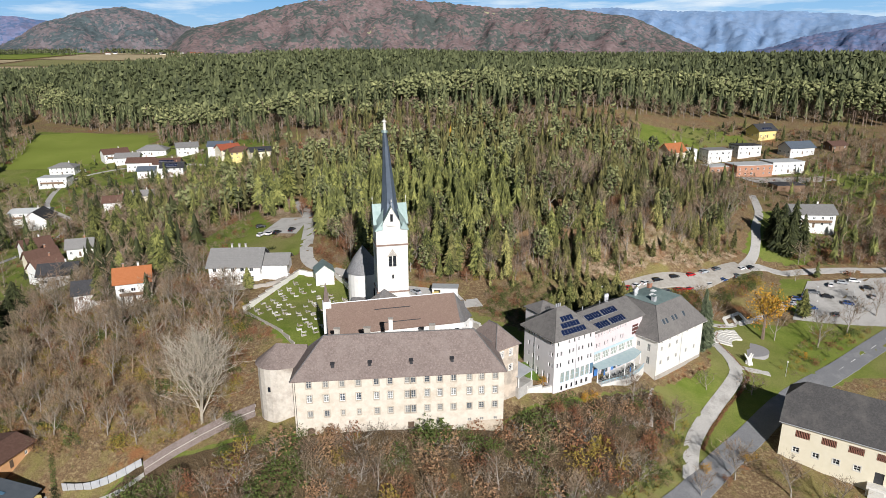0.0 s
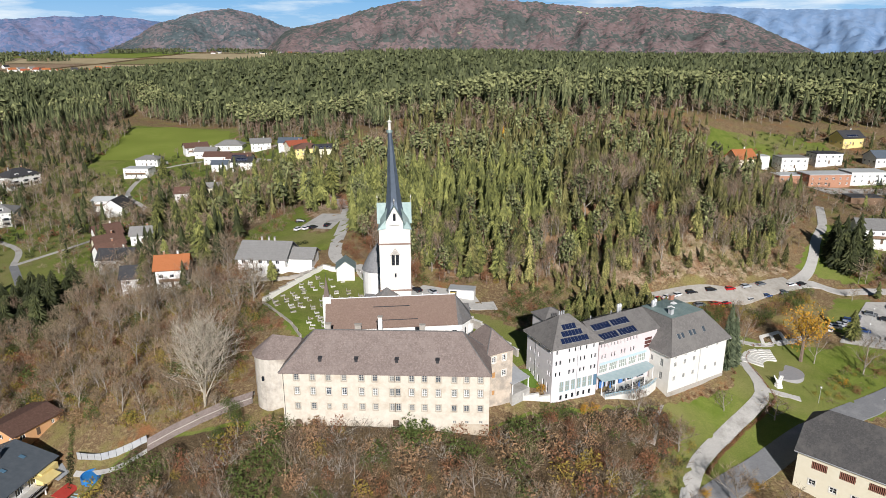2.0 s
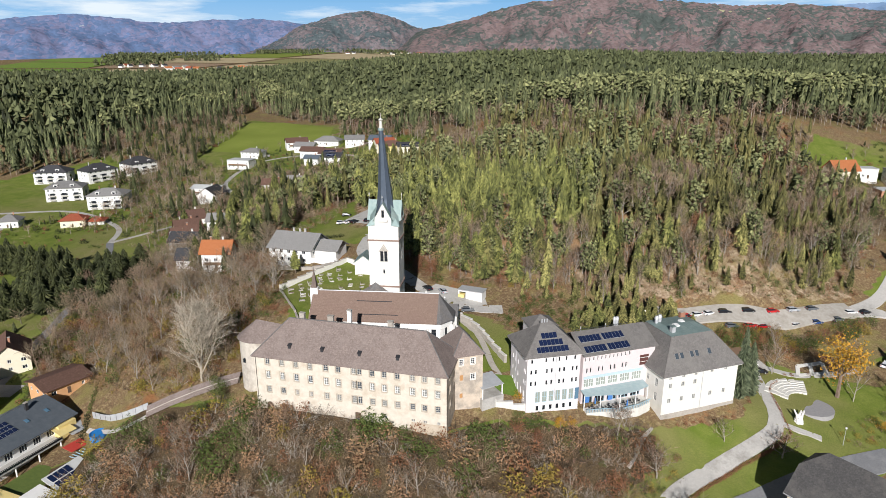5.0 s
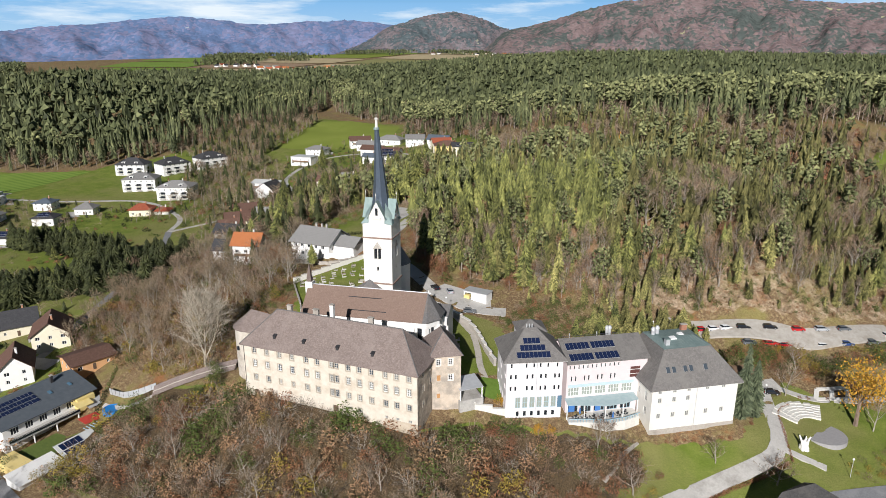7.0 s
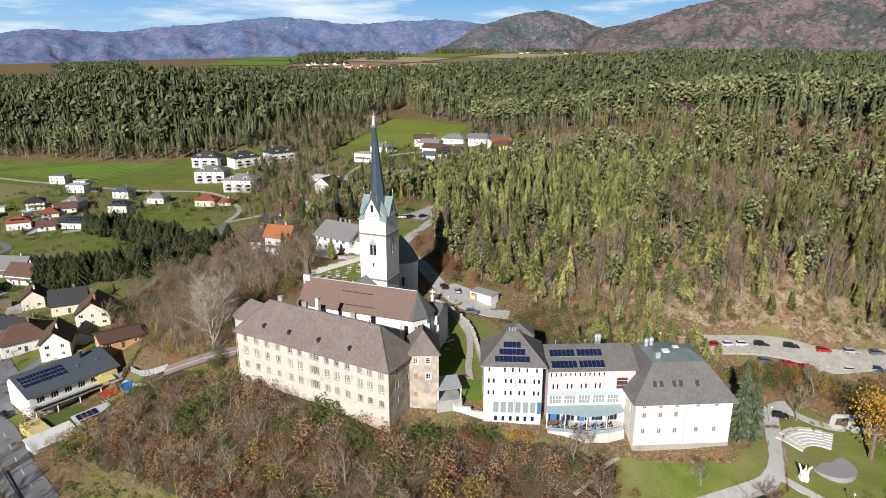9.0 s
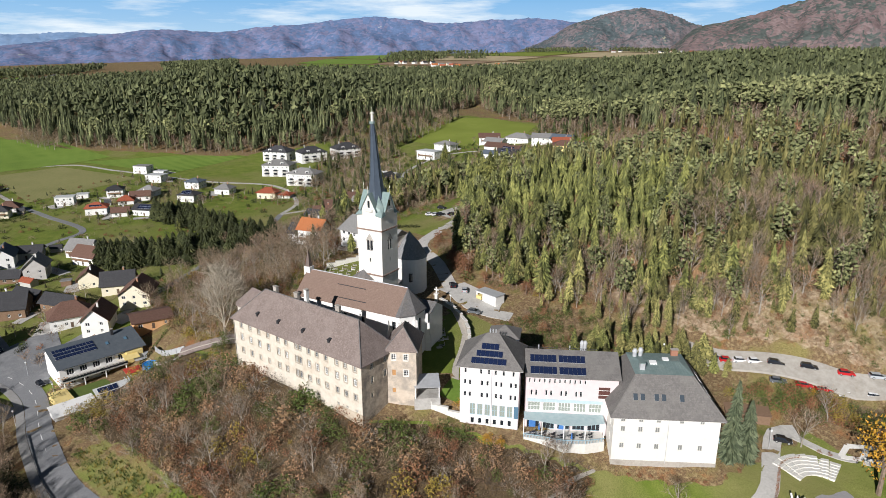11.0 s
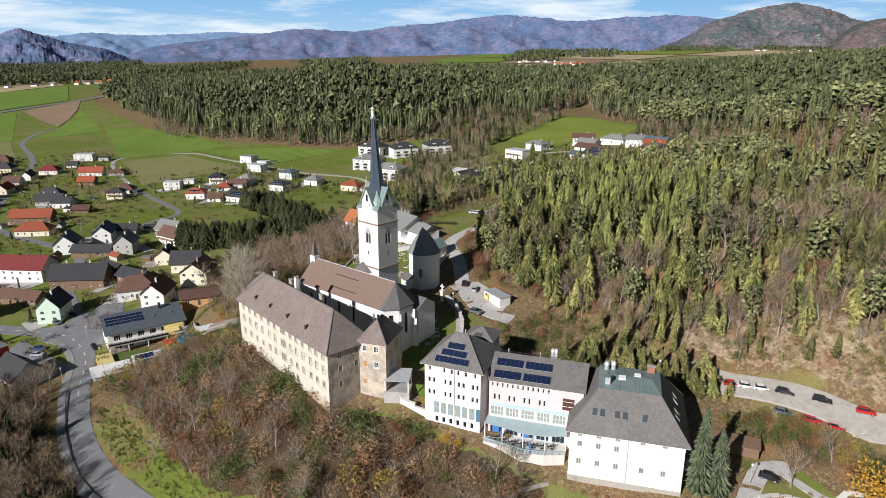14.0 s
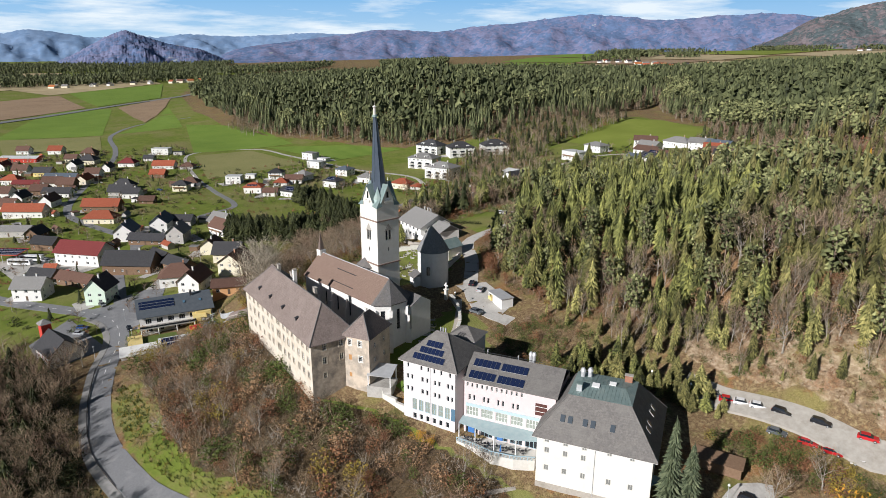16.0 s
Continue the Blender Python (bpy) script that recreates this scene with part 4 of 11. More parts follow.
# ---- the parish church ----
def church():
    t = thing("church", -29.9, 155.0, 0, 14.1, "white parish church with brown tiled nave roof", "church")
    L, half, eave, ridge, base = 31.2, 6.0, 53.0, 58.8, 38.0
    s = Shell()
    tall = [(u - 0.55, u + 0.55, 46.0, 50.5) for u in (5, 11, 17, 23)]
    s.wall((0, -half), (L, -half), base, eave, tall, 0.5)
    s.wall((L, half), (0, half), base, eave)
    s.wall((0, half), (0, -half), base, eave)
    s.face([(0, half, eave), (0, -half, eave), (0, 0, ridge)])
    part("wall", s, white_wall, t)
    for u0, u1, z0, z1 in tall:
        put_window(t, (0, -half), (L, -half), (u0 + u1) / 2, z0, u1 - u0, z1 - z0, (1, 4), 0.35, frame_mat=dark_tin)
    # polygonal choir at the east end
    apse = [(L, -half), (L + 3.6, -half), (L + 6.4, -2.6), (L + 6.4, 2.6), (L + 3.6, half), (L, half)]
    w = Shell()
    for (a, b), (c, d) in zip(apse, apse[1:]):
        n = math.hypot(c - a, d - b)
        hole = [(n / 2 - 0.6, n / 2 + 0.6, 45.0, 51.0)]
        w.wall((a, b), (c, d), base, eave - 0.05, hole, 0.5)
        put_window(t, (a, b), (c, d), n / 2, 45.0, 1.2, 6.0, (1, 5), 0.35, frame_mat=dark_tin)
    part("choir_wall", w, white_wall, t)
    for a, b in [(L, -half), (L + 3.6, -half), (L + 6.4, -2.6), (L + 6.4, 2.6), (22.0, -half), (14.5, -half), (7.5, -half)]:
        b2 = Shell()
        dx, dy = (0, -1) if a <= L else ((0.75, -0.66) if b < 0 else (0.8, 0.6))
        for k, (z, o) in enumerate(((44.5, 1.6), (48.5, 1.15), (51.2, 0.7))):
            p = Vector((a, b, 0))
            q = p + Vector((dx, dy, 0)) * o
            side = Vector((-dy, dx, 0)) * 0.45
            z0 = base if k == 0 else (44.5, 48.5)[k - 1]
            pts = [q - side, q + side, p + side, p - side]
            b2.prism([(v.x, v.y) for v in pts], z0, z)
        part("buttress", b2, white_wall, t)
    r = Shell()
    ov, ez, L2 = 0.4, eave - 0.2, L + 2.6
    r.slab([(-0.3, -half - ov, ez), (L2, -half - ov, ez), (L2, 0, ridge), (-0.3, 0, ridge)], 0.25)
    r.slab([(L2, half + ov, ez), (-0.3, half + ov, ez), (-0.3, 0, ridge), (L2, 0, ridge)], 0.25)
    part("roof", r, red_tile, t, "brown plain-tiled nave roof")
    hip = Shell()
    rim = [(L2, -half - ov), (L + 3.8, -half - ov), (L + 6.8, -2.8), (L + 6.8, 2.8), (L + 3.8, half + ov), (L2, half + ov)]
    for (a, b), (c, d) in zip(rim, rim[1:]):
        hip.face([(a, b, ez + 0.02), (c, d, ez + 0.02), (L2, 0, ridge)])
        hip.face([(a, b, ez - 0.22), (c, d, ez - 0.22), (c, d, ez + 0.02), (a, b, ez + 0.02)])
    part("choir_roof", hip, slate, t, "grey slate choir roof")
    ridge_caps(t, [((-0.3, 0, ridge), (L2, 0, ridge))], light_tin)
    part("snow_guard", Shell().box(12, -2.2, 56.75, 21.5, -2.1, 56.95), dark_tin, t)
    part("snow_guard", Shell().box(13, -5.0, 54.05, 23.5, -4.9, 54.3), dark_tin, t)
    # tall sacristy behind the choir
    sac = Shell()
    sac.wall((L + 0.5, half + 5.0), (L + 0.5, half), base, 51.0).wall((L + 7.2, half - 2.0), (L + 7.2, half + 5.0), base, 51.0).wall((L + 7.2, half + 5.0), (L + 0.5, half + 5.0), base, 51.0).wall((L + 4.4, half - 2.0), (L + 7.2, half - 2.0), base, 51.0)
    sac.face([(L + 7.2, half - 2.0, 51.0), (L + 7.2, half + 5.0, 51.0), (L + 7.2, half + 1.5, 53.0)])
    part("sacristy_wall", sac, white_wall, t)
    part("sacristy_roof", Shell().slab([(L + 0.5, half - 2.2, 50.9), (L + 7.4, half - 2.2, 50.9), (L + 7.4, half + 1.5, 53.1), (L + 0.5, half + 1.5, 53.1)], 0.15).slab([(L + 7.4, half + 5.2, 50.9), (L + 0.5, half + 5.2, 50.9), (L + 0.5, half + 1.5, 53.1), (L + 7.4, half + 1.5, 53.1)], 0.15), slate, t)
    # ridge turret over the west gable
    tu = part("ridge_turret", Shell().box(-1.0, -1.0, 51, 1.1, 1.0, 59.6), white_wall, t, "small white ridge turret with dark brown cap")
    cap = Shell()
    for k in range(4):
        sg = [(-0.75, -0.75), (0.75, -0.75), (0.75, 0.75), (-0.75, 0.75)]
        (a, b), (c, d) = sg[k], sg[(k + 1) % 4]
        cap.face([(a, b, 59.6), (c, d, 59.6), (c * 0.5, d * 0.5, 62.4), (a * 0.5, b * 0.5, 62.4)])
        cap.face([(a * 0.5, b * 0.5, 62.4), (c * 0.5, d * 0.5, 62.4), (0, 0, 65.0)])
    part("cap", cap, surf("dark turret slate", (0.13, 0.10, 0.09), (0.19, 0.145, 0.12), 2.0), tu)
    part("finial", Shell().tube((0, 0, 64.8), (0, 0, 66.3), 0.05, 0.02, 5), dark_tin, tu)


church()


def tower():
    t = thing("church_tower", -14.25, 168.2, 0, 12.5, "tall cream church tower with slender blue-grey spire", "church tower")
    h, d, base = 4.15, 3.9, 38.0
    c = [(-h, -d), (h, -d), (h, d), (-h, d)]
    s = Shell()
    for i in range(4):
        a, b = c[i], c[(i + 1) % 4]
        n = math.hypot(b[0] - a[0], b[1] - a[1])
        holes = [(n / 2 - 1.0, n / 2 - 0.1, 65.6, 68.6), (n / 2 + 0.1, n / 2 + 1.0, 65.6, 68.6), (n / 2 - 0.25, n / 2 + 0.25, 62.2, 63.4)]
        s.wall(a, b, base, 76.0, holes, 0.6)
    part("wall", s, cream_wall, t)
    for i in range(4):
        a, b = c[i], c[(i + 1) % 4]
        n = math.hypot(b[0] - a[0], b[1] - a[1])
        for u in (n / 2 - 0.55, n / 2 + 0.55):
            put_window(t, a, b, u, 65.6, 0.9, 3.0, (0, 3), 0.4, frame_mat=dark_tin)
        put_window(t, a, b, n / 2, 62.2, 0.5, 1.2, (0, 0), 0.4, frame_mat=dark_tin)
        way = Vector((b[0] - a[0], b[1] - a[1], 0)).normalized()
        out = Vector((way.y, -way.x, 0))
        # pointed tracery hood over the belfry opening
        mid = Vector(((a[0] + b[0]) / 2, (a[1] + b[1]) / 2, 0)) + out * 0.06
        hood = Shell()
        for k in (-1, 1):
            hood.face([mid + way * k * 1.2 + Vector((0, 0, 68.4)), mid + way * k * 1.45 + Vector((0, 0, 68.4)), mid + Vector((0, 0, 70.6)), mid + Vector((0, 0, 70.1))])
        hood.face([mid + way * -1.0 + Vector((0, 0, 68.6)), mid + way * 1.0 + Vector((0, 0, 68.6)), mid + Vector((0, 0, 70.0))])
        part("tracery", hood, stone, t)
    for z, o in ((58.4, 0.28), (71.5, 0.22)):
        b2 = Shell()
        b2.box(-h - o, -d - o, z, h + o, d + o, z + 0.35)
        part("cornice", b2, surf("brown stone band %d" % z, (0.22, 0.15, 0.12), (0.30, 0.21, 0.17), 2.0), t)
    # four gables, each with its own copper roof running back into the spire
    for i in range(4):
        a, b = Vector((*c[i], 0)), Vector((*c[(i + 1) % 4], 0))
        way = (b - a).normalized()
        out = Vector((way.y, -way.x, 0))
        mid, n = (a + b) / 2, (b - a).length
        g = Shell()
        w = n * 0.27
        z0, z1, zt = 75.9, 77.8, 82.0
        pts = [mid - way * w + Vector((0, 0, z0)), mid + way * w + Vector((0, 0, z0)), mid + way * w + Vector((0, 0, z1)), mid + Vector((0, 0, zt)), mid - way * w + Vector((0, 0, z1))]
        g.face([p + out * 0.02 for p in pts])
        back = -out * 3.6
        g.face([pts[1], pts[1] + back, pts[2] + back, pts[2]])
        g.face([pts[0] + back, pts[0], pts[4], pts[4] + back])
        gable = part("gable", g, cream_wall, t)
        gr = Shell()
        up = Vector((0, 0, 0.12))
        for k in (-1, 1):
            low = mid + way * k * (w + 0.5) + Vector((0, 0, z1 - 0.75)) + out * 0.45
            top = mid + Vector((0, 0, zt + 0.1)) + out * 0.45
            q = [low, low - out * 4.2, top - out * 4.2, top] if k > 0 else [low - out * 4.2, low, top, top - out * 4.2]
            gr.face(q)
            gr.face([p - up for p in reversed(q)])
            gr.face([low - up, top - up, top, low] if k > 0 else [top - up, low - up, low, top])
        part("gable_roof", gr, copper, gable, "green copper gable roof")
        part("gable_window", Shell().box(-0.35, -0.06, 78.0, 0.35, 0.02, 80.0), pane_dark, gable).matrix_local = Matrix.Translation(mid) @ pose(0, 0, 0, 0, 0, math.degrees(math.atan2(way.y, way.x)))
        part("balustrade", Shell().box(-1.3, -0.45, 76.9, 1.3, 0.0, 77.5), pale_stone, gable).matrix_local = Matrix.Translation(mid) @ pose(0, 0, 0, 0, 0, math.degrees(math.atan2(way.y, way.x)))
        part("finial", Shell().tube(mid + Vector((0, 0, 82)) + out * 0.3, mid + Vector((0, 0, 83.6)) + out * 0.3, 0.05, 0.03, 5).tube(mid + Vector((0, 0, 83.4)) + out * 0.3, mid + Vector((0, 0, 84.2)) + out * 0.3, 0.16, 0.02, 6), pale_stone, gable)
        # flared copper corner pieces between the gables
        cr = a
        out2 = Vector((c[i][0], c[i][1], 0)).normalized()
        tip = cr + out2 * 0.55
        f = Shell()
        p1, p2 = a + way * (n / 2 - w), cr
        prev = Vector((*c[(i + 3) % 4], 0))
        way0 = (a - prev).normalized()
        n0 = (a - prev).length
        q1 = a - way0 * (n0 / 2 - n0 * 0.27)
        apex = cr * 0.42 + Vector((0, 0, 81.2))
        out0 = Vector((way0.y, -way0.x, 0))
        f.face([tip + Vector((0, 0, 75.6)), p1 + out * 0.25 + Vector((0, 0, 75.9)), p1 - out * 0.4 + Vector((0, 0, 78.2)), cr * 0.8 + Vector((0, 0, 77.6))])
        f.face([q1 + out0 * 0.25 + Vector((0, 0, 75.9)), tip + Vector((0, 0, 75.6)), cr * 0.8 + Vector((0, 0, 77.6)), q1 - out0 * 0.4 + Vector((0, 0, 78.2))])
        f.face([cr * 0.8 + Vector((0, 0, 77.6)), p1 - out * 0.4 + Vector((0, 0, 78.2)), apex])
        f.face([q1 - out0 * 0.4 + Vector((0, 0, 78.2)), cr * 0.8 + Vector((0, 0, 77.6)), apex])
        part("corner_roof", f, copper, t, "green copper corner roof")
    # octagonal spire, swept out at the foot, leaning a little to the west
    sp, rings = Shell(), []
    for z, r, o in ((76.8, 3.9, 0.0), (79.5, 2.75, 0.0), (82.5, 2.15, 0.0), (86.0, 1.75, -0.1), (92.0, 1.2, -0.35), (98.0, 0.72, -0.6), (100.8, 0.5, -0.75)):
        rings.append([(o * 0.9 + r * math.cos(math.pi * (k + 0.5) / 4), o * 0.3 + r * math.sin(math.pi * (k + 0.5) / 4), z) for k in range(8)])
    for lo, hi in zip(rings, rings[1:]):
        for k in range(8):
            sp.face([lo[k], lo[(k + 1) % 8], hi[(k + 1) % 8], hi[k]])
    spire = part("spire", sp, spire_tin, t, "slender octagonal blue-grey sheet-metal spire")
    for k in range(8):
        for lo, hi in zip(rings[2:], rings[3:]):
            part("standing_seam", Shell().tube(lo[k], hi[k], 0.05, 0.05, 4, cap=False), spire_tin, spire)
    x, y = -0.68, -0.22
    part("collar", Shell().tube((x, y, 100.7), (x, y, 101.3), 0.85, 0.75, 10), copper, spire)
    part("lantern", Shell().tube((x, y, 101.3), (x, y, 103.4), 0.42, 0.34, 8), pale_stone, spire)
    part("finial", Shell().tube((x, y, 103.4), (x, y, 103.9), 0.7, 0.12, 8).tube((x, y, 103.9), (x, y, 105.2), 0.06, 0.03, 5), pale_stone, spire)
    # clock on the east face
    clock = part("clock_face", Shell().tube((h + 0.02, 0, 77.3), (h + 0.1, 0, 77.3), 0.95, 0.95, 20), paint_white, t, "round white tower clock")
    part("clock_hand", Shell().box(h + 0.11, -0.04, 77.3, h + 0.13, 0.04, 78.0), dark_tin, clock)
    part("clock_hand", Shell().box(h + 0.11, -0.5, 77.26, h + 0.13, 0.0, 77.34), dark_tin, clock)
    low = Shell()
    low.face([(-4.6, -5.6, 57.0), (-0.5, -5.6, 57.0), (-2.5, -4.0, 59.6)])
    low.face([(-6.4, -4.0, 57.0), (-4.6, -5.6, 57.0), (-2.5, -4.0, 59.6)])
    low.face([(-0.5, -5.6, 57.0), (1.2, -4.0, 57.0), (-2.5, -4.0, 59.6)])
    part("stair_roof", low, slate, t)


tower()


def charnel_chapel():
    t = thing("charnel_chapel", -24.6, 191.5, 0, 0, "white round chapel with grey conical slate roof", "chapel")
    n = 24
    ring = lambda r, z, dx=0.0: [(dx + r * math.cos(2 * math.pi * k / n), r * math.sin(2 * math.pi * k / n), z) for k in range(n)]
    s = Shell()
    s.prism([(p[0], p[1]) for p in ring(5.1, 0)], 40, 55.9)
    part("wall", s, white_wall, t)
    r = Shell()
    lo, mid = ring(5.45, 55.6), ring(3.0, 59.9, -0.2)
    for k in range(n):
        j = (k + 1) % n
        r.face([lo[k], lo[j], mid[j], mid[k]])
        r.face([mid[k], mid[j], (-0.2, -0.4, 63.9)])
    r.face(list(reversed(lo)))
    part("roof", r, pale_slate, t)
    part("window", Shell().box(3.2, -4.1, 48.2, 3.9, -3.2, 51.0), pane_dark, t)
    part("porch", Shell().box(-3.0, -7.2, 40, 0.6, -4.6, 47.2), white_wall, t)
    part("porch_roof", Shell().slab([(-3.5, -7.7, 47.0), (1.0, -7.7, 47.0), (1.0, -4.9, 48.6), (-3.5, -4.9, 48.6)], 0.15), slate, t)


charnel_chapel()

# ---- the education house beside the castle ----
steel_blue = surf("light blue steel", (0.30, 0.44, 0.50), (0.38, 0.52, 0.58), 3.0, rough=0.45)
roof_gray = shingled("grey fibre slates", (0.165, 0.155, 0.147), (0.23, 0.215, 0.20), 0.4, 0.6, stain=(0.20, 0.19, 0.175))
eave_wood = surf("white boarded eaves", (0.62, 0.60, 0.57), (0.70, 0.68, 0.65), 2.0)


def panels(parent, p0, along, up, cols, rows, w=1.0, h=1.75, gap=0.06):
    """Solar modules, each of its own, laid on a slope."""
    for r, count in enumerate(rows):
        start = (max(rows) - count) * (w + gap) / 2
        for c in range(count):
            o = p0 + along * (start + c * (w + gap)) + up * (r * (h + 0.35))
            nrm = along.cross(up).normalized() * 0.14
            q = [o, o + along * w, o + along * w + up * h, o + up * h]
            s = Shell()
            s.face([v + nrm for v in q], 1)
            for i in range(4):
                s.face([q[i], q[(i + 1) % 4], q[(i + 1) % 4] + nrm, q[i] + nrm], 0)
            part("solar_panel", s.mesh("solar_panel", [light_tin, solar]), None, parent)


def west_block():
    t = thing("guest_house_west", 29.1, 154.8, 0, 31.7, "pale pink four-storey guest house with grey hipped roof and solar panels", "building")
    L, D, base, eave = 14.1, 12.6, 27.0, 48.7
    c = [(0, 0), (L, 0), (L, D), (0, D)]
    south = []
    for u in (1.3, 5.0, 6.9, 8.5, 10.4, 12.7):
        south.append((u - 0.3, u + 0.3, 46.2, 47.5))
    for z in (43.3, 40.1):
        for u in (1.2, 2.4, 5.3, 6.6, 8.7, 9.9, 12.2, 13.3):
            south.append((u - 0.32, u + 0.32, z - 0.1, z + 1.25))
    tall = [(u - 0.65, u + 0.65, 35.3, 38.3) for u in (3.1, 4.9, 6.7, 8.5, 10.3, 12.1)]
    low = [(u - 0.45, u + 0.45, 32.9, 34.4) for u in (3.1, 4.9, 6.7, 8.5, 10.3, 12.1)]
    west = []
    for z in (46.5, 43.2, 40.0):
        for u in (2.0, 4.0, 6.0, 10.6, 11.6):
            west.append((u - 0.3, u + 0.3, z, z + 1.3))
    west += [(u - 0.4, u + 0.4, 35.0, 38.0) for u in (2.0, 4.0, 6.0, 8.5, 10.6)]
    s = Shell()
    s.wall(c[0], c[1], base, eave, south + tall + low, 0.25).wall(c[1], c[2], base, eave).wall(c[2], c[3], base, eave).wall(c[3], c[0], base, eave, west, 0.25)
    part("wall", s, pale_pink, t)
    for u0, u1, z0, z1 in south:
        put_window(t, c[0], c[1], (u0 + u1) / 2, z0, u1 - u0, z1 - z0, (0, 0), 0.16)
    for u0, u1, z0, z1 in tall:
        put_window(t, c[0], c[1], (u0 + u1) / 2, z0, u1 - u0, z1 - z0, (1, 1), 0.1, steel_blue, curtained)
    for u0, u1, z0, z1 in low:
        put_window(t, c[0], c[1], (u0 + u1) / 2, z0, u1 - u0, z1 - z0, (0, 0), 0.16)
    for u0, u1, z0, z1 in west:
        put_window(t, c[3], c[0], (u0 + u1) / 2, z0, u1 - u0, z1 - z0, (0, 0), 0.16)
    part("plinth", Shell().box(-0.06, -0.06, 27, L + 0.06, 0, 32.3), stone, t)
    part("glazed_corner", Shell().box(L - 1.0, -0.06, 35.2, L + 0.06, 0.0, 38.4), pane_blue, t)
    r = Shell()
    ov, z = 0.9, 48.3
    a, b, cc, d = (-ov, -ov, z), (L + ov, -ov, z), (L + ov, D + ov, z), (-ov, D + ov, z)
    e, f = (5.6, D / 2, 54.2), (8.5, D / 2, 54.2)
    for q in ((a, b, f, e), (b, cc, f), (cc, d, e, f), (d, a, e)):
        r.face(q)
    lo = [(p[0], p[1], p[2] - 0.2) for p in (a, b, cc, d)]
    for i, (p, q) in enumerate(((a, b), (b, cc), (cc, d), (d, a))):
        r.face([lo[i], lo[(i + 1) % 4], q, p])
    part("roof", r, roof_gray, t)
    part("soffit", Shell().box(-ov, -ov, 48.0, L + ov, D + ov, 48.09), eave_wood, t)
    ridge_caps(t, [(e, f), (e, a), (f, b), (f, cc), (e, d)], roof_gray, 0.1)
    up = (Vector(e) - Vector((5.6, -ov, z))).normalized()
    panels(t, Vector((2.6, -ov, z)) + up * 1.1, Vector((1, 0, 0)), up, 7, (8, 6, 4), 0.98, 1.55)
    part("gutter_pipe", Shell().tube((7.6, -0.1, 32.5), (7.6, -0.1, 48.0), 0.06, 0.06, 6), light_tin, t)
    part("gutter_pipe", Shell().tube((-0.1, 8.0, 33), (-0.1, 8.0, 48.0), 0.06, 0.06, 6), light_tin, t)
    for x in (6.2, 6.9, 7.6):
        part("vent_pipe", Shell().tube((x, 7.2, 53.2), (x, 7.2, 54.9), 0.18, 0.18, 8), light_tin, t)
    # lower stair wing on the hill side
    w2 = Shell()
    w2.prism([(5.5, D), (12.5, D), (12.5, D + 6.5), (5.5, D + 6.5)], 30, 50.4)
    part("rear_wing_wall", w2, pale_pink, t)
    r2 = Shell()
    k = [(4.9, D - 0.5, 50.3), (13.1, D - 0.5, 50.3), (13.1, D + 7.1, 50.3), (4.9, D + 7.1, 50.3)]
    for i in range(4):
        r2.face([k[i], k[(i + 1) % 4], (9.0, D + 3.2, 52.6)])
    r2.face(list(reversed(k)))
    part("rear_wing_roof", r2, roof_gray, t)


west_block()


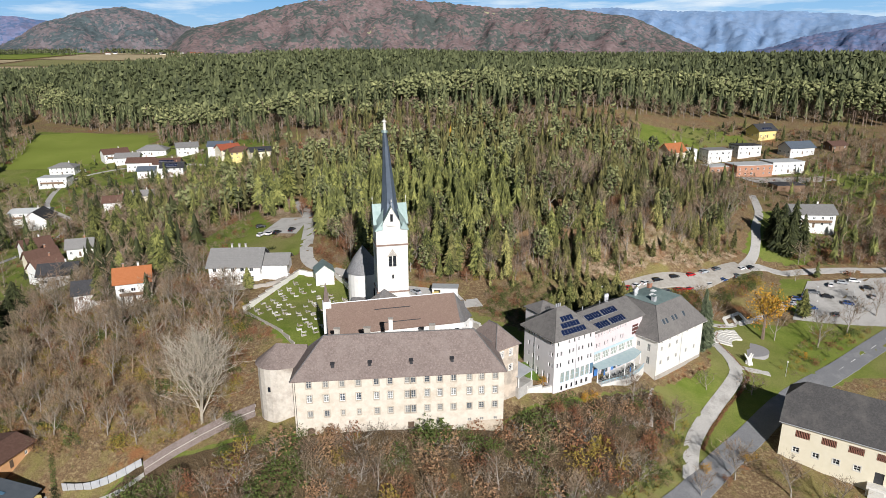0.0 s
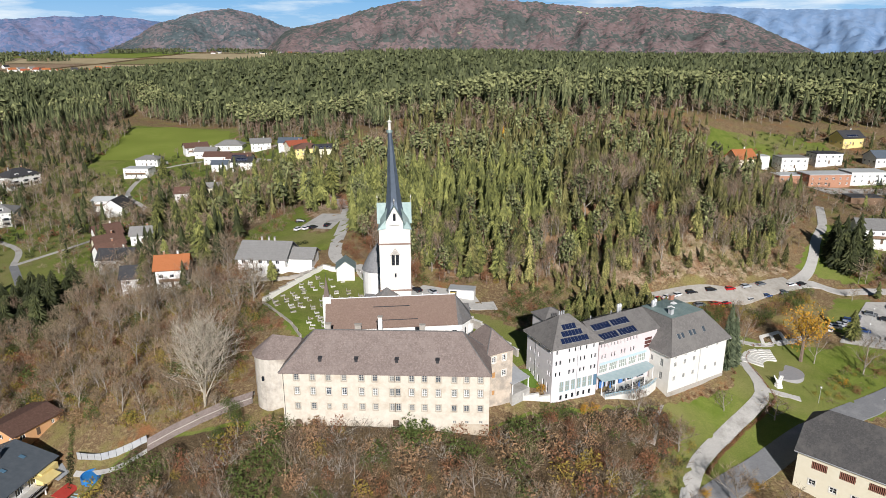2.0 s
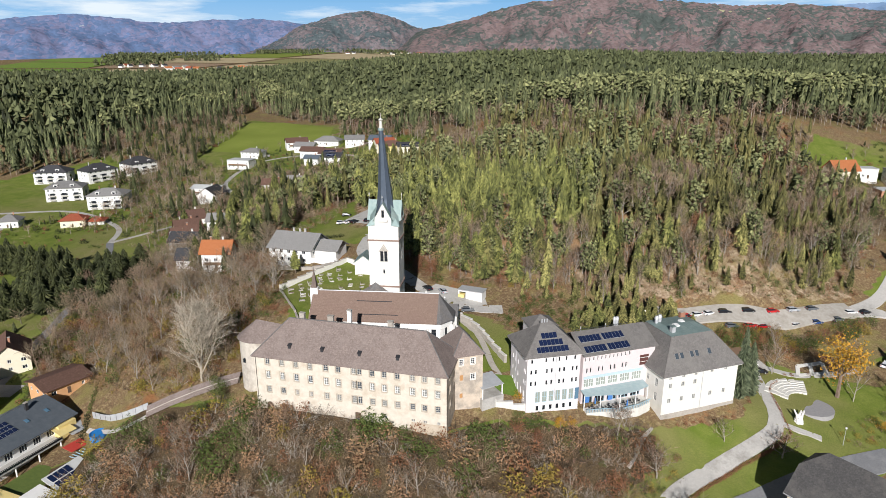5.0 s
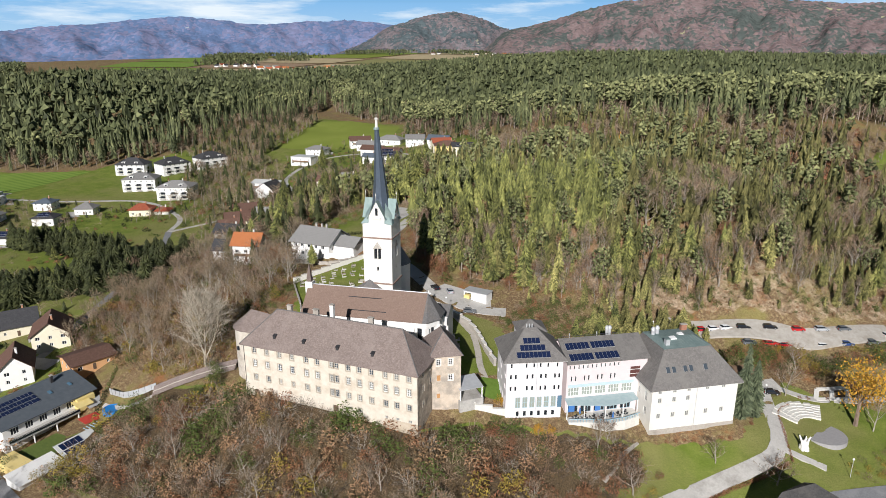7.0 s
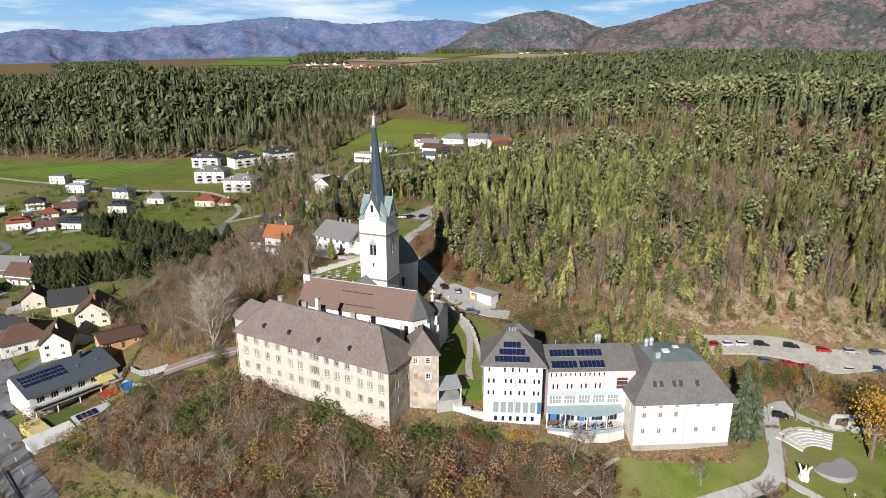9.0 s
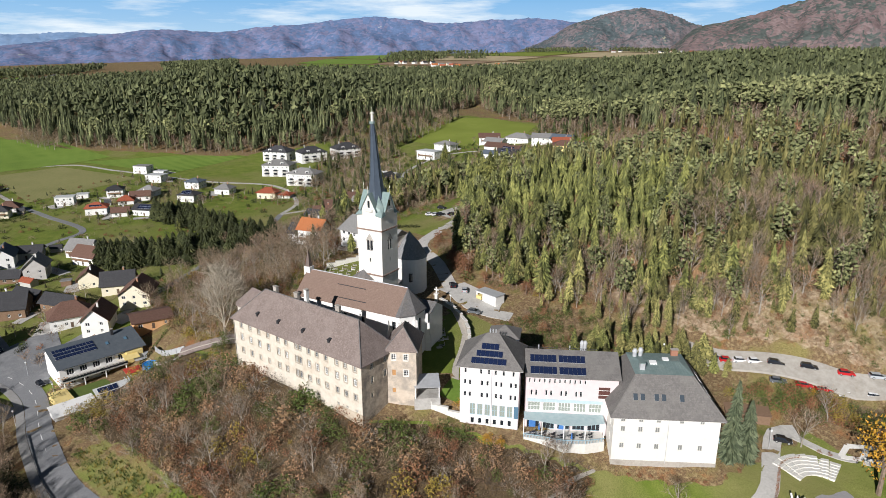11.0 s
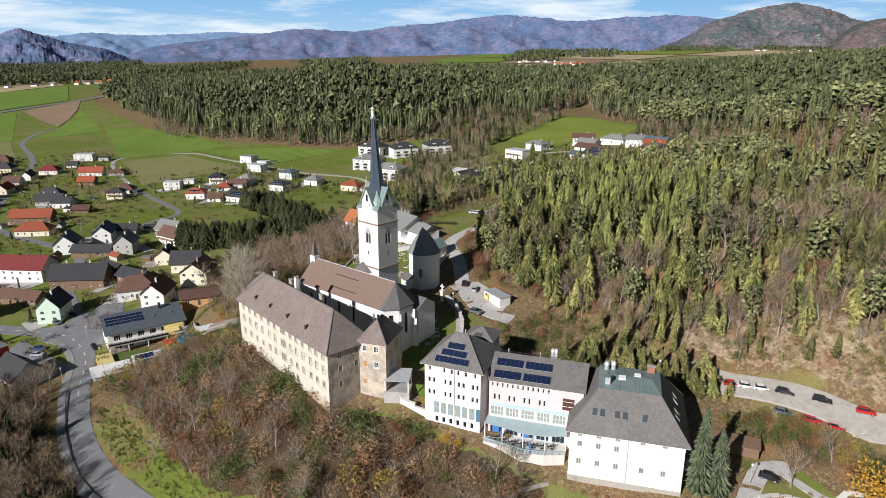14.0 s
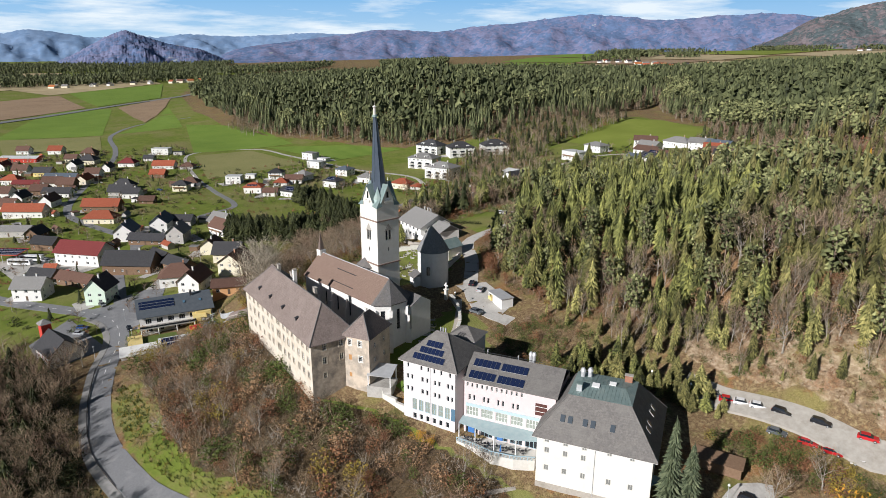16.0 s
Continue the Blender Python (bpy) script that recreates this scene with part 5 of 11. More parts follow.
def middle_block():
    turn = math.degrees(math.atan2(13.6, 17.8))
    t = thing("guest_house_middle", 41.6, 164.4, 0, turn, "pale pink guest house wing with long solar roof and terrace", "building")
    L, D, base, eave = 21.5, 13.0, 28.0, 46.6
    s = Shell()
    c = [(0, 0), (L, 0), (L, D), (0, D)]
    top = [(u - 0.24, u + 0.24, 44.35, 45.5) for u in [0.8 + 1.18 * k for k in range(12)]]
    mid = [(u + o - 0.28, u + o + 0.28, 41.0, 42.5) for u in (1.9, 5.4, 8.9, 12.4) for o in (-0.55, 0.55)]
    band = [(u, u + 2.9, 37.0, 39.3) for u in (0.6, 4.2, 7.8, 11.4, 15.0)]
    lower = [(u, u + 2.9, 32.1, 35.2) for u in (0.6, 4.2, 7.8, 11.4, 15.0)]
    s.wall(c[0], c[1], base, eave, top + mid + band + lower, 0.3).wall(c[1], c[2], base, eave).wall(c[2], c[3], base, eave).wall(c[3], c[0], base, eave)
    part("wall", s, rose_wall, t)
    for u0, u1, z0, z1 in top + mid:
        put_window(t, c[0], c[1], (u0 + u1) / 2, z0, u1 - u0, z1 - z0, (0, 0), 0.16)
    for u0, u1, z0, z1 in band:
        put_window(t, c[0], c[1], (u0 + u1) / 2, z0, u1 - u0, z1 - z0, (3, 1), 0.15, paint_white, curtained)
    for u0, u1, z0, z1 in lower:
        put_window(t, c[0], c[1], (u0 + u1) / 2, z0, u1 - u0, z1 - z0, (2, 0), 0.2, steel_blue)
    part("blind_band", Shell().box(0.4, -0.07, 39.4, 18.2, -0.01, 40.2), blind_blue, t)
    # red loggia at the east end: a flat panel, the recess shade in its colour
    part("loggia", Shell().box(17.0, -0.09, 41.0, 19.6, -0.02, 43.9), surf("shade-darkened red", (0.085, 0.035, 0.030), (0.12, 0.05, 0.042), 3.0), t)
    for z in (41.9, 43.1):
        part("loggia_rail", Shell().box(16.1, -0.16, z, 19.7, -0.1, z + 0.1), paint_white, t)
    r = Shell()
    ov = 0.7
    rz, ry = 50.0, 6.8
    r.slab([(-0.3, -ov, 46.3), (L + 0.5, -ov, 46.3), (L + 0.5, ry, rz), (-0.3, ry, rz)], 0.22)
    r.slab([(L + 0.5, D + ov, 46.3), (-0.3, D + ov, 46.3), (-0.3, ry, rz), (L + 0.5, ry, rz)], 0.22)
    part("roof", r, roof_gray, t)
    up = (Vector((0, ry, rz)) - Vector((0, -ov, 46.3))).normalized()
    for x in (0.9, 7.7):
        for k in (0.9, 4.4):
            for c0 in range(6):
                panels(t, Vector((x + c0 * 1.04, -ov, 46.3)) + up * k, Vector((1, 0, 0)), up, 1, (1,), 0.98, 2.1)
    guard = Shell()
    for k in range(34):
        guard.box(0.2 + 0.5 * k, ry - 0.05, rz + 0.05, 0.26 + 0.5 * k, ry + 0.05, rz + 0.45)
    guard.box(0.2, ry - 0.04, rz + 0.4, 17.0, ry + 0.04, rz + 0.48)
    part("ridge_rail", guard, dark_tin, t)
    for x in (3.0, 10.5):
        part("vent_pipe", Shell().tube((x, ry + 0.5, 49.2), (x, ry + 0.5, 50.9), 0.15, 0.15, 8), light_tin, t)
    for x in (13.4, 14.2):
        part("vent_cowl", Shell().tube((x, ry + 0.8, 49.2), (x, ry + 0.8, 51.6), 0.4, 0.4, 10).tube((x, ry + 0.8, 51.5), (x, ry + 0.8, 52.2), 0.55, 0.3, 10), light_tin, t)
    # glass canopy over the terrace, on slender blue posts
    can = Shell()
    edge = [(-0.3, -2.6), (4.0, -3.3), (9.0, -4.6), (14.0, -4.2), (18.5, -2.8)]
    for (a, b), (c2, d2) in zip(edge, edge[1:]):
        can.slab([(a, b, 36.1), (c2, d2, 36.1), (c2, -0.05, 36.6), (a, -0.05, 36.6)], 0.12)
    part("canopy", can, surf("bluish canopy glass", (0.30, 0.40, 0.42), (0.38, 0.47, 0.48), 0.8, rough=0.25), t, "pale blue-grey glass canopy")
    for a, b in edge:
        part("canopy_post", Shell().tube((a, b + 0.3, 31.5), (a, b + 0.3, 36.1), 0.13, 0.13, 8), paint_white, t)
    deck = Shell()
    for (a, b), (c2, d2) in zip(edge, edge[1:]):
        deck.slab([(a, b - 1.3, 32.0), (c2, d2 - 1.3, 32.0), (c2, 0, 32.0), (a, 0, 32.0)], 4.0)
    part("terrace", deck, pale_stone, t, "pale curved terrace with stone parapet")
    for (a, b), (c2, d2) in zip(edge, edge[1:]):
        part("parapet", Shell().slab([(a, b - 1.35, 33.0), (c2, d2 - 1.35, 33.0), (c2, d2 - 1.2, 33.0), (a, b - 1.2, 33.0)], 0.15), steel_blue, t)
        for k in range(6):
            x, y = a + (c2 - a) * k / 6, b + (d2 - b) * k / 6 - 1.27
            part("parapet_post", Shell().box(x - 0.06, y - 0.06, 32.0, x + 0.06, y + 0.06, 32.9), steel_blue, t)
    part("door", Shell().box(1.0, 0.05, 32.0, 2.6, 0.12, 34.8), surf("bright blue door", (0.05, 0.16, 0.42), (0.07, 0.2, 0.48), 3.0, rough=0.4), t)
    part("door", Shell().box(8.2, 0.05, 32.0, 9.6, 0.12, 34.8), bpy.data.materials["bright blue door"], t)


middle_block()


def east_block():
    turn = math.degrees(math.atan2(14.7, 18.5))
    t = thing("guest_house_east", 61.6, 170.5, 0, turn, "cream guest house with steep grey roof and flat green copper top", "building")
    L, D, base, eave = 23.6, 21.0, 23.0, 41.4
    c = [(0, 0), (L, 0), (L, D), (0, D)]
    south = []
    for z, cols, h in ((39.5, (2.1, 6.1, 10.0, 15.1, 19.6), 0.75), (37.0, (2.2, 6.1, 9.9), 1.35), (32.7, (2.2, 6.1, 10.0, 15.3, 19.7), 1.35)):
        south += [(u - 0.5, u + 0.5, z, z + h) for u in cols]
    west = [(14.0, 15.0, 37.0, 38.6), (17.5, 18.6, 36.5, 38.8), (17.5, 18.6, 32.5, 34.8)]
    east = [(u - 0.5, u + 0.5, z, z + 1.3) for u in (3.5, 8, 12.5, 17) for z in (37.0, 32.7)]
    s = Shell()
    s.wall(c[0], c[1], base, eave, south, 0.2).wall(c[1], c[2], base, eave, east, 0.2).wall(c[2], c[3], base, eave).wall(c[3], c[0], base, eave, west, 0.2)
    part("wall", s, cream_wall, t)
    for (p, q), holes in (((c[0], c[1]), south), ((c[1], c[2]), east), ((c[3], c[0]), west)):
        for u0, u1, z0, z1 in holes:
            put_window(t, p, q, (u0 + u1) / 2, z0, u1 - u0, z1 - z0, (1, 0), 0.1, surf("grey window frame", (0.50, 0.49, 0.46), (0.56, 0.55, 0.52), 3.0) if "grey window frame" not in bpy.data.materials else bpy.data.materials["grey window frame"], pane_pale)
    part("plinth", Shell().box(-0.05, -0.05, 23, L + 0.05, 0, 29.6), stone, t)
    r = Shell()
    ov, z, zt = 0.9, 41.0, 49.0
    a, b, cc, d = (-ov, -ov, z), (L + ov, -ov, z), (L + ov, D + ov, z), (-ov, D + ov, z)
    e, f, g, h = (5.2, 5.2, zt), (L - 5.6, 5.2, zt), (L - 5.6, D - 5.0, zt), (5.2, D - 5.0, zt)
    for q in ((a, b, f, e), (b, cc, g, f), (cc, d, h, g), (d, a, e, h)):
        r.face(q)
    lo = [(p[0], p[1], p[2] - 0.2) for p in (a, b, cc, d)]
    for i, (p, q) in enumerate(((a, b), (b, cc), (cc, d), (d, a))):
        r.face([lo[i], lo[(i + 1) % 4], q, p])
    part("roof", r, roof_gray, t)
    part("soffit", Shell().box(-ov, -ov, 40.7, L + ov, D + ov, 40.78), eave_wood, t)
    ridge_caps(t, [(a, e), (b, f), (cc, g)], roof_gray, 0.12)
    top = Shell()
    m = ((e[0] + f[0]) / 2, (e[1] + g[1]) / 2, zt + 0.55)
    rim = [(p[0] + sx * 0.25, p[1] + sy * 0.25, zt) for p, sx, sy in ((e, -1, -1), (f, 1, -1), (g, 1, 1), (h, -1, 1))]
    ra, rb = (rim[0][0] + 2, m[1], zt + 0.7), (rim[1][0] - 2, m[1], zt + 0.7)
    for q in ((rim[0], rim[1], rb, ra), (rim[1], rim[2], rb), (rim[2], rim[3], ra, rb), (rim[3], rim[0], ra)):
        top.face(q)
    cu = part("copper_roof", top, copper, t, "flat green copper roof with standing seams")
    for k in range(1, 17):
        x = rim[0][0] + (rim[1][0] - rim[0][0]) * k / 17
        for y0, y1 in ((rim[0][1], m[1]), (rim[2][1], m[1])):
            part("standing_seam", Shell().tube((x, y0, zt + 0.03), (min(max(x, ra[0]), rb[0]), y1, zt + 0.72), 0.035, 0.035, 4, cap=False), copper, cu)
    part("rooftop_unit", Shell().box(6.4, 6.6, 49.1, 7.5, 7.7, 50.8), light_tin, t)
    part("rooftop_unit", Shell().box(6.3, 6.5, 50.8, 7.6, 7.8, 51.0), copper, t)
    part("roof_light", Shell().slab([(9.2, 9.0, 49.8), (10.8, 9.0, 49.8), (10.8, 10.4, 49.95), (9.2, 10.4, 49.95)], 0.5), paint_white, t)
    part("roof_light", Shell().slab([(12.6, 11.0, 49.8), (14.0, 11.0, 49.8), (14.0, 12.2, 49.95), (12.6, 12.2, 49.95)], 0.5), paint_white, t)
    for x, y in ((6.5, 13.4), (8.0, 14.0)):
        part("vent_cowl", Shell().tube((x, y, 49), (x, y, 50.9), 0.5, 0.5, 10).tube((x, y, 50.7), (x, y, 51.4), 0.7, 0.35, 10), light_tin, t)
    chimney(t, 16.2, 15.0, 48.5, 50.6, 1.6, 0.9, surf("brick chimney", (0.30, 0.14, 0.09), (0.36, 0.18, 0.12), 4.0))
    # dormer windows lying in the slope
    slope = (Vector(e) - Vector((5.2, -ov, z)))
    up = slope.normalized()
    nrm = Vector((1, 0, 0)).cross(up).normalized()
    for x in (4.3, 5.9, 9.0, 10.6, 14.6):
        o = Vector((x, -ov, z)) + up * 4.0
        s2 = Shell()
        q = [o, o + Vector((0.95, 0, 0)), o + Vector((0.95, 0, 0)) + up * 1.5, o + up * 1.5]
        s2.face([p + nrm * 0.16 for p in q], 1)
        for i in range(4):
            s2.face([q[i], q[(i + 1) % 4], q[(i + 1) % 4] + nrm * 0.16, q[i] + nrm * 0.16], 0)
        part("roof_window", s2.mesh("roof_window", [light_tin, pane_grey]), None, t)
    er = (Vector(f) - Vector((b[0], 5.2, z))).normalized()
    n2 = Vector((0, 1, 0)).cross(er).normalized()
    for y in (4.5, 7.0, 11.5, 14.0):
        o = Vector((b[0], y, z)) + er * 3.6
        s2 = Shell()
        q = [o, o + Vector((0, 0.95, 0)), o + Vector((0, 0.95, 0)) + er * 1.5, o + er * 1.5]
        s2.face([p + n2 * 0.16 for p in q], 1)
        for i in range(4):
            s2.face([q[i], q[(i + 1) % 4], q[(i + 1) % 4] + n2 * 0.16, q[i] + n2 * 0.16], 0)
        part("roof_window", s2.mesh("roof_window", [light_tin, pane_grey]), None, t)
    part("gutter_pipe", Shell().tube((12.2, -0.1, 29), (12.2, -0.1, 40.6), 0.06, 0.06, 6), light_tin, t)
    part("balcony", Shell().box(L, 3.0, 33.0, L + 1.5, 6.5, 33.2).box(L + 1.4, 3.0, 33.2, L + 1.5, 6.5, 34.2), steel_blue, t)
    part("balcony", Shell().box(-1.6, 15.8, 36.0, 0, 19.5, 36.2).box(-1.6, 15.8, 36.2, -1.5, 19.5, 37.1), steel_blue, t)


east_block()

# ---- lanes and yards ----
FOOTWAY = [(61, 137), (65, 148), (70, 156), (77, 165), (85, 173.5), (90.5, 181), (91, 189), (88.5, 197), (86.5, 206), (90, 211)]
PARK = [(58, 219), (66, 222), (97, 232.5), (121, 249)]
CLIMB = [(119, 247), (131, 262), (137, 273), (142, 285), (150, 300), (160, 330)]
EAST_LANE = [(118, 246), (132, 256), (140, 253.5), (150, 254), (167, 253.5), (182, 252.5), (205, 257), (240, 268), (300, 306)]
HILL_LANE = [(12, 198), (2, 195), (-8, 197), (-16, 201), (-30, 210), (-46, 218), (-51, 232), (-53, 247), (-56, 264), (-66, 290), (-90, 330), (-100, 380), (-92, 420)]
VILLAGE_LANE = [(-106, 97), (-150, 100), (-190, 102), (-240, 112), (-330, 80), (-434, 92), (-554, 118), (-633, 125), (-760, 128), (-860, 172), (-880, 240)]
SIDE_LANE = [(-224, 112), (-278, 154), (-298, 181), (-350, 178), (-405, 174)]
FIELD_LANE = [(-405, 174), (-549, 188), (-553, 255), (-480, 275), (-380, 300), (-320, 330), (-260, 310), (-235, 280)]
UPPER_LANE = [(-235, 280), (-215, 330), (-225, 380), (-262, 420), (-280, 480), (-262, 510), (-225, 515), (-180, 490), (-150, 460)]
DEEP_LANE = [(-235, 280), (-190, 232), (-165, 190), (-150, 160), (-140, 140), (-128, 110)]
HIGHWAY = [(-938, -60), (-1204, 120), (-1435, 290), (-1900, 560), (-2600, 900)]
LANES = [(FOOTWAY, 2), (PARK, 5), (EAST_LANE, 2.2), (CLIMB, 1.4), (HILL_LANE, 2.5), (VILLAGE_LANE, 2.5), (SIDE_LANE, 2), (FIELD_LANE, 2), (UPPER_LANE, 2), (DEEP_LANE, 2)]
HOUSE_SPOTS = []

# ---- houses of the village ----
WALLS = {
    "white": surf("white house render", (0.74, 0.73, 0.70), (0.80, 0.79, 0.76), 0.7, stain=(0.64, 0.63, 0.60), stain_at=(0.55, 0.9)),
    "cream": surf("cream house render", (0.72, 0.66, 0.50), (0.77, 0.71, 0.56), 0.7),
    "yellow": surf("yellow house render", (0.74, 0.58, 0.22), (0.78, 0.63, 0.28), 0.7),
    "grey": surf("grey house render", (0.42, 0.40, 0.37), (0.50, 0.48, 0.45), 0.7),
    "mint": surf("mint green render", (0.56, 0.68, 0.56), (0.61, 0.72, 0.60), 0.7),
    "orange": surf("orange render", (0.62, 0.34, 0.16), (0.67, 0.39, 0.20), 0.7),
    "brick": surf("bare red brick", (0.38, 0.19, 0.12), (0.46, 0.25, 0.16), 2.0, bump=0.2),
    "timber": surf("brown boarded wall", (0.17, 0.105, 0.065), (0.24, 0.155, 0.10), 2.5, bump=0.2),
    "red": surf("signal red render", (0.50, 0.05, 0.035), (0.55, 0.07, 0.05), 1.0),
}
ROOFS = {
    "brown": shingled("brown roof tiles", (0.135, 0.075, 0.055), (0.19, 0.11, 0.085), 0.35, 0.4, rnd=0.15),
    "red": shingled("brick-red roof tiles", (0.33, 0.085, 0.045), (0.42, 0.13, 0.07), 0.35, 0.4, rnd=0.15),
    "orange": shingled("orange roof tiles", (0.46, 0.16, 0.06), (0.54, 0.21, 0.09), 0.35, 0.4, rnd=0.1),
    "maroon": shingled("dark red metal tiles", (0.20, 0.04, 0.04), (0.25, 0.06, 0.055), 0.35, 0.4),
    "dark": shingled("anthracite roof tiles", (0.050, 0.050, 0.054), (0.078, 0.077, 0.08), 0.35, 0.4, rnd=0.2),
    "blue": shingled("blue-grey roof tiles", (0.10, 0.125, 0.155), (0.14, 0.165, 0.20), 0.35, 0.4),
    "grey": shingled("light grey fibre roof", (0.24, 0.235, 0.225), (0.31, 0.30, 0.29), 0.4, 0.5, rnd=0.15),
    "pale": surf("pale sheet roof", (0.50, 0.51, 0.50), (0.58, 0.59, 0.58), 0.8, rough=0.5),
}


GROW = 1.0


def house(x, y, turn, L, W, h, kind="gable", rise=3.0, wall="white", roof="brown", stack=1, over=0.85, solar_rows=0, balcony=False, name="house", label="", windows=True):
    """A house: rendered walls with real window openings, a tiled roof, chimney, door, now and then a balcony or solar panels."""
    L, W, h = L * GROW, W * GROW, h * (1 + (GROW - 1) * 0.5)
    zs = [level(x + a * math.cos(radians(turn)) - b * math.sin(radians(turn)), y + a * math.sin(radians(turn)) + b * math.cos(radians(turn))) for a in (-L / 2, L / 2) for b in (-W / 2, W / 2)]
    z0, floor = min(zs) - 0.6, (max(zs) + level(x, y)) / 2
    words = {"gable": "gabled", "hip": "hipped", "flat": "flat"}[kind]
    t = thing(name, x, y, 0, turn, label or f"{wall} {name.replace('_', ' ')} with {words} {roof} roof in the village", name.replace("_", " "), "village houses" if name == "house" else "")
    HOUSE_SPOTS.append((x, y, 0.5 * math.hypot(L, W) * 0.9))
    e = floor + h
    c = [(-L / 2, -W / 2), (L / 2, -W / 2), (L / 2, W / 2), (-L / 2, W / 2)]
    s, todo = Shell(), []
    rnd = random.Random(int(abs(x * 13 + y * 7)))
    storeys = max(1, int(h / 2.7))
    for i in range(4):
        a, b = c[i], c[(i + 1) % 4]
        n = math.hypot(b[0] - a[0], b[1] - a[1])
        face = radians(turn) + math.atan2(-(b[0] - a[0]), b[1] - a[1])
        shy = max(math.cos(face) * (q[0] - x) + math.sin(face) * (q[1] - y) for q in ((0, 0), (157, 95))) < 0
        holes = []
        if windows:
            for st in range(storeys):
                cols = max(1, int(n / 3.6))
                for k in range(cols):
                    u = n * (k + 0.5) / cols
                    if st == 0 and i == 0 and k == cols // 2:
                        continue
                    ww, hh = rnd.choice(((1.1, 1.3), (1.1, 1.3), (1.5, 1.3), (0.9, 1.2)))
                    zz = floor + 0.95 + st * 2.75
                    if zz + hh < e - 0.2 and not shy:
                        holes.append((u - ww / 2, u + ww / 2, zz, zz + hh))
        s.wall(a, b, z0, e, holes, 0.18)
        todo += [(a, b, *q) for q in holes]
    ridge = e + rise
    if kind == "gable":
        for sx in (-1, 1):
            q = [(sx * L / 2, -W / 2, e), (sx * L / 2, W / 2, e), (sx * L / 2, 0, ridge)]
            s.face(q if sx > 0 else list(reversed(q)))
    elif kind == "flat":
        s.face([(p[0], p[1], e - 0.05) for p in c])
    part("wall", s, WALLS[wall], t)
    for a, b, u0, u1, w0, w1 in todo:
        plain_window(t, a, b, (u0 + u1) / 2, w0, u1 - u0, w1 - w0)
    if windows:
        part("door", Shell().box(-0.5, -W / 2 - 0.05, floor, 0.5, -W / 2 + 0.02, floor + 2.1), wood_dark, t)
    r = Shell()
    if kind == "gable":
        d = over * rise / (W / 2)
        for sg in (-1, 1):
            q = [(-L / 2 - over, sg * (W / 2 + over), e - d + 0.12), (L / 2 + over, sg * (W / 2 + over), e - d + 0.12), (L / 2 + over, 0, ridge + 0.12), (-L / 2 - over, 0, ridge + 0.12)]
            r.slab(q if sg < 0 else [q[1], q[0], q[3], q[2]], 0.2)
    elif kind == "hip":
        hip_roof(r, -L / 2, -W / 2, L / 2, W / 2, e, rise, (min(W / 2, L / 2 - 0.3),) * 2, over)
    else:
        r.box(-L / 2 - 0.25, -W / 2 - 0.25, e, L / 2 + 0.25, W / 2 + 0.25, e + 0.35)
    part("roof", r, ROOFS[roof], t)
    if kind != "flat":
        for k in range(stack):
            xx = L * (0.18 if k == 0 else -0.25)
            chimney(t, xx, 0.8, ridge - 1.4, ridge + 1.0, 0.6, 0.6, WALLS["brick"] if rnd.random() < 0.4 else WALLS["white"])
    if solar_rows and kind != "flat":
        up = Vector((0, W / 2 + over, rise * (W / 2 + over) / (W / 2))).normalized()
        o = Vector((-L * 0.3, -W / 2, e + 0.14)) + up * 0.8
        for c0 in range(int(L * 0.6 / 1.06)):
            panels(t, o + Vector((c0 * 1.06, 0, 0)), Vector((1, 0, 0)), up, 1, (1,) * solar_rows, 1.0, 1.6)
    if balcony:
        zb = floor + 2.75
        part("balcony", Shell().box(-L * 0.4, -W / 2 - 1.3, zb - 0.15, L * 0.4, -W / 2, zb).box(-L * 0.4, -W / 2 - 1.3, zb, L * 0.4, -W / 2 - 1.22, zb + 0.95), WALLS["timber"], t)
    return t


# far side of the valley and the main street
house(-568, 165, 61, 17, 10, 6.2, "flat", 0, "white", "pale")
house(-556, 180, 61, 9, 7, 3.2, "flat", 0, "grey", "dark")
house(-515, 130, 61, 15, 11, 4.2, "hip", 3.6, "white", "maroon")
house(-483, 158, 61, 19, 10, 3.8, "gable", 3.6, "white", "red")
house(-470, 176, 61, 12, 9, 3.2, "hip", 2.6, "grey", "brown")
house(-386, 166, 61, 13, 10, 4.0, "hip", 3.4, "white", "brown")
house(-372, 157, 61, 11, 9, 5.6, "hip", 2.6, "cream", "dark", balcony=True)
house(-380, 116, 61, 17, 10, 3.8, "gable", 4.0, "grey", "dark", stack=2)
house(-366, 122, 61, 12, 9, 4.2, "gable", 3.0, "white", "dark")
house(-466, 76, 61, 26, 10, 4.4, "gable", 2.8, "white", "blue")
house(-603, 40, 61, 36, 12, 4.2, "gable", 1.6, "red", "pale", name="hall", label="long low hall with red walls and pale sheet roof")
house(-551, 98, 61, 16, 12, 4.6, "hip", 4.2, "cream", "dark", stack=2)
house(-527, 86, -29, 13, 9, 5.0, "gable", 3.6, "white", "dark")
house(-447, 70, 61, 15, 10, 4.2, "gable", 4.0, "white", "brown")
house(-446, 92, -29, 13, 9, 4.4, "gable", 3.6, "cream", "red")
house(-418, 62, 61, 12, 10, 4.2, "gable", 3.6, "timber", "brown")
house(-400, 74, 61, 20, 9, 4.0, "gable", 3.2, "white", "dark")
house(-367, 69, -29, 13, 9, 5.0, "gable", 4.0, "white", "brown")
house(-377, 198, 61, 12, 8, 5.8, "flat", 0, "white", "pale")
house(-336, 204, 61, 13, 11, 5.0, "hip", 2.6, "white", "red", solar_rows=1)
house(-318, 212, 61, 10, 8, 3.4, "gable", 2.4, "white", "brown")
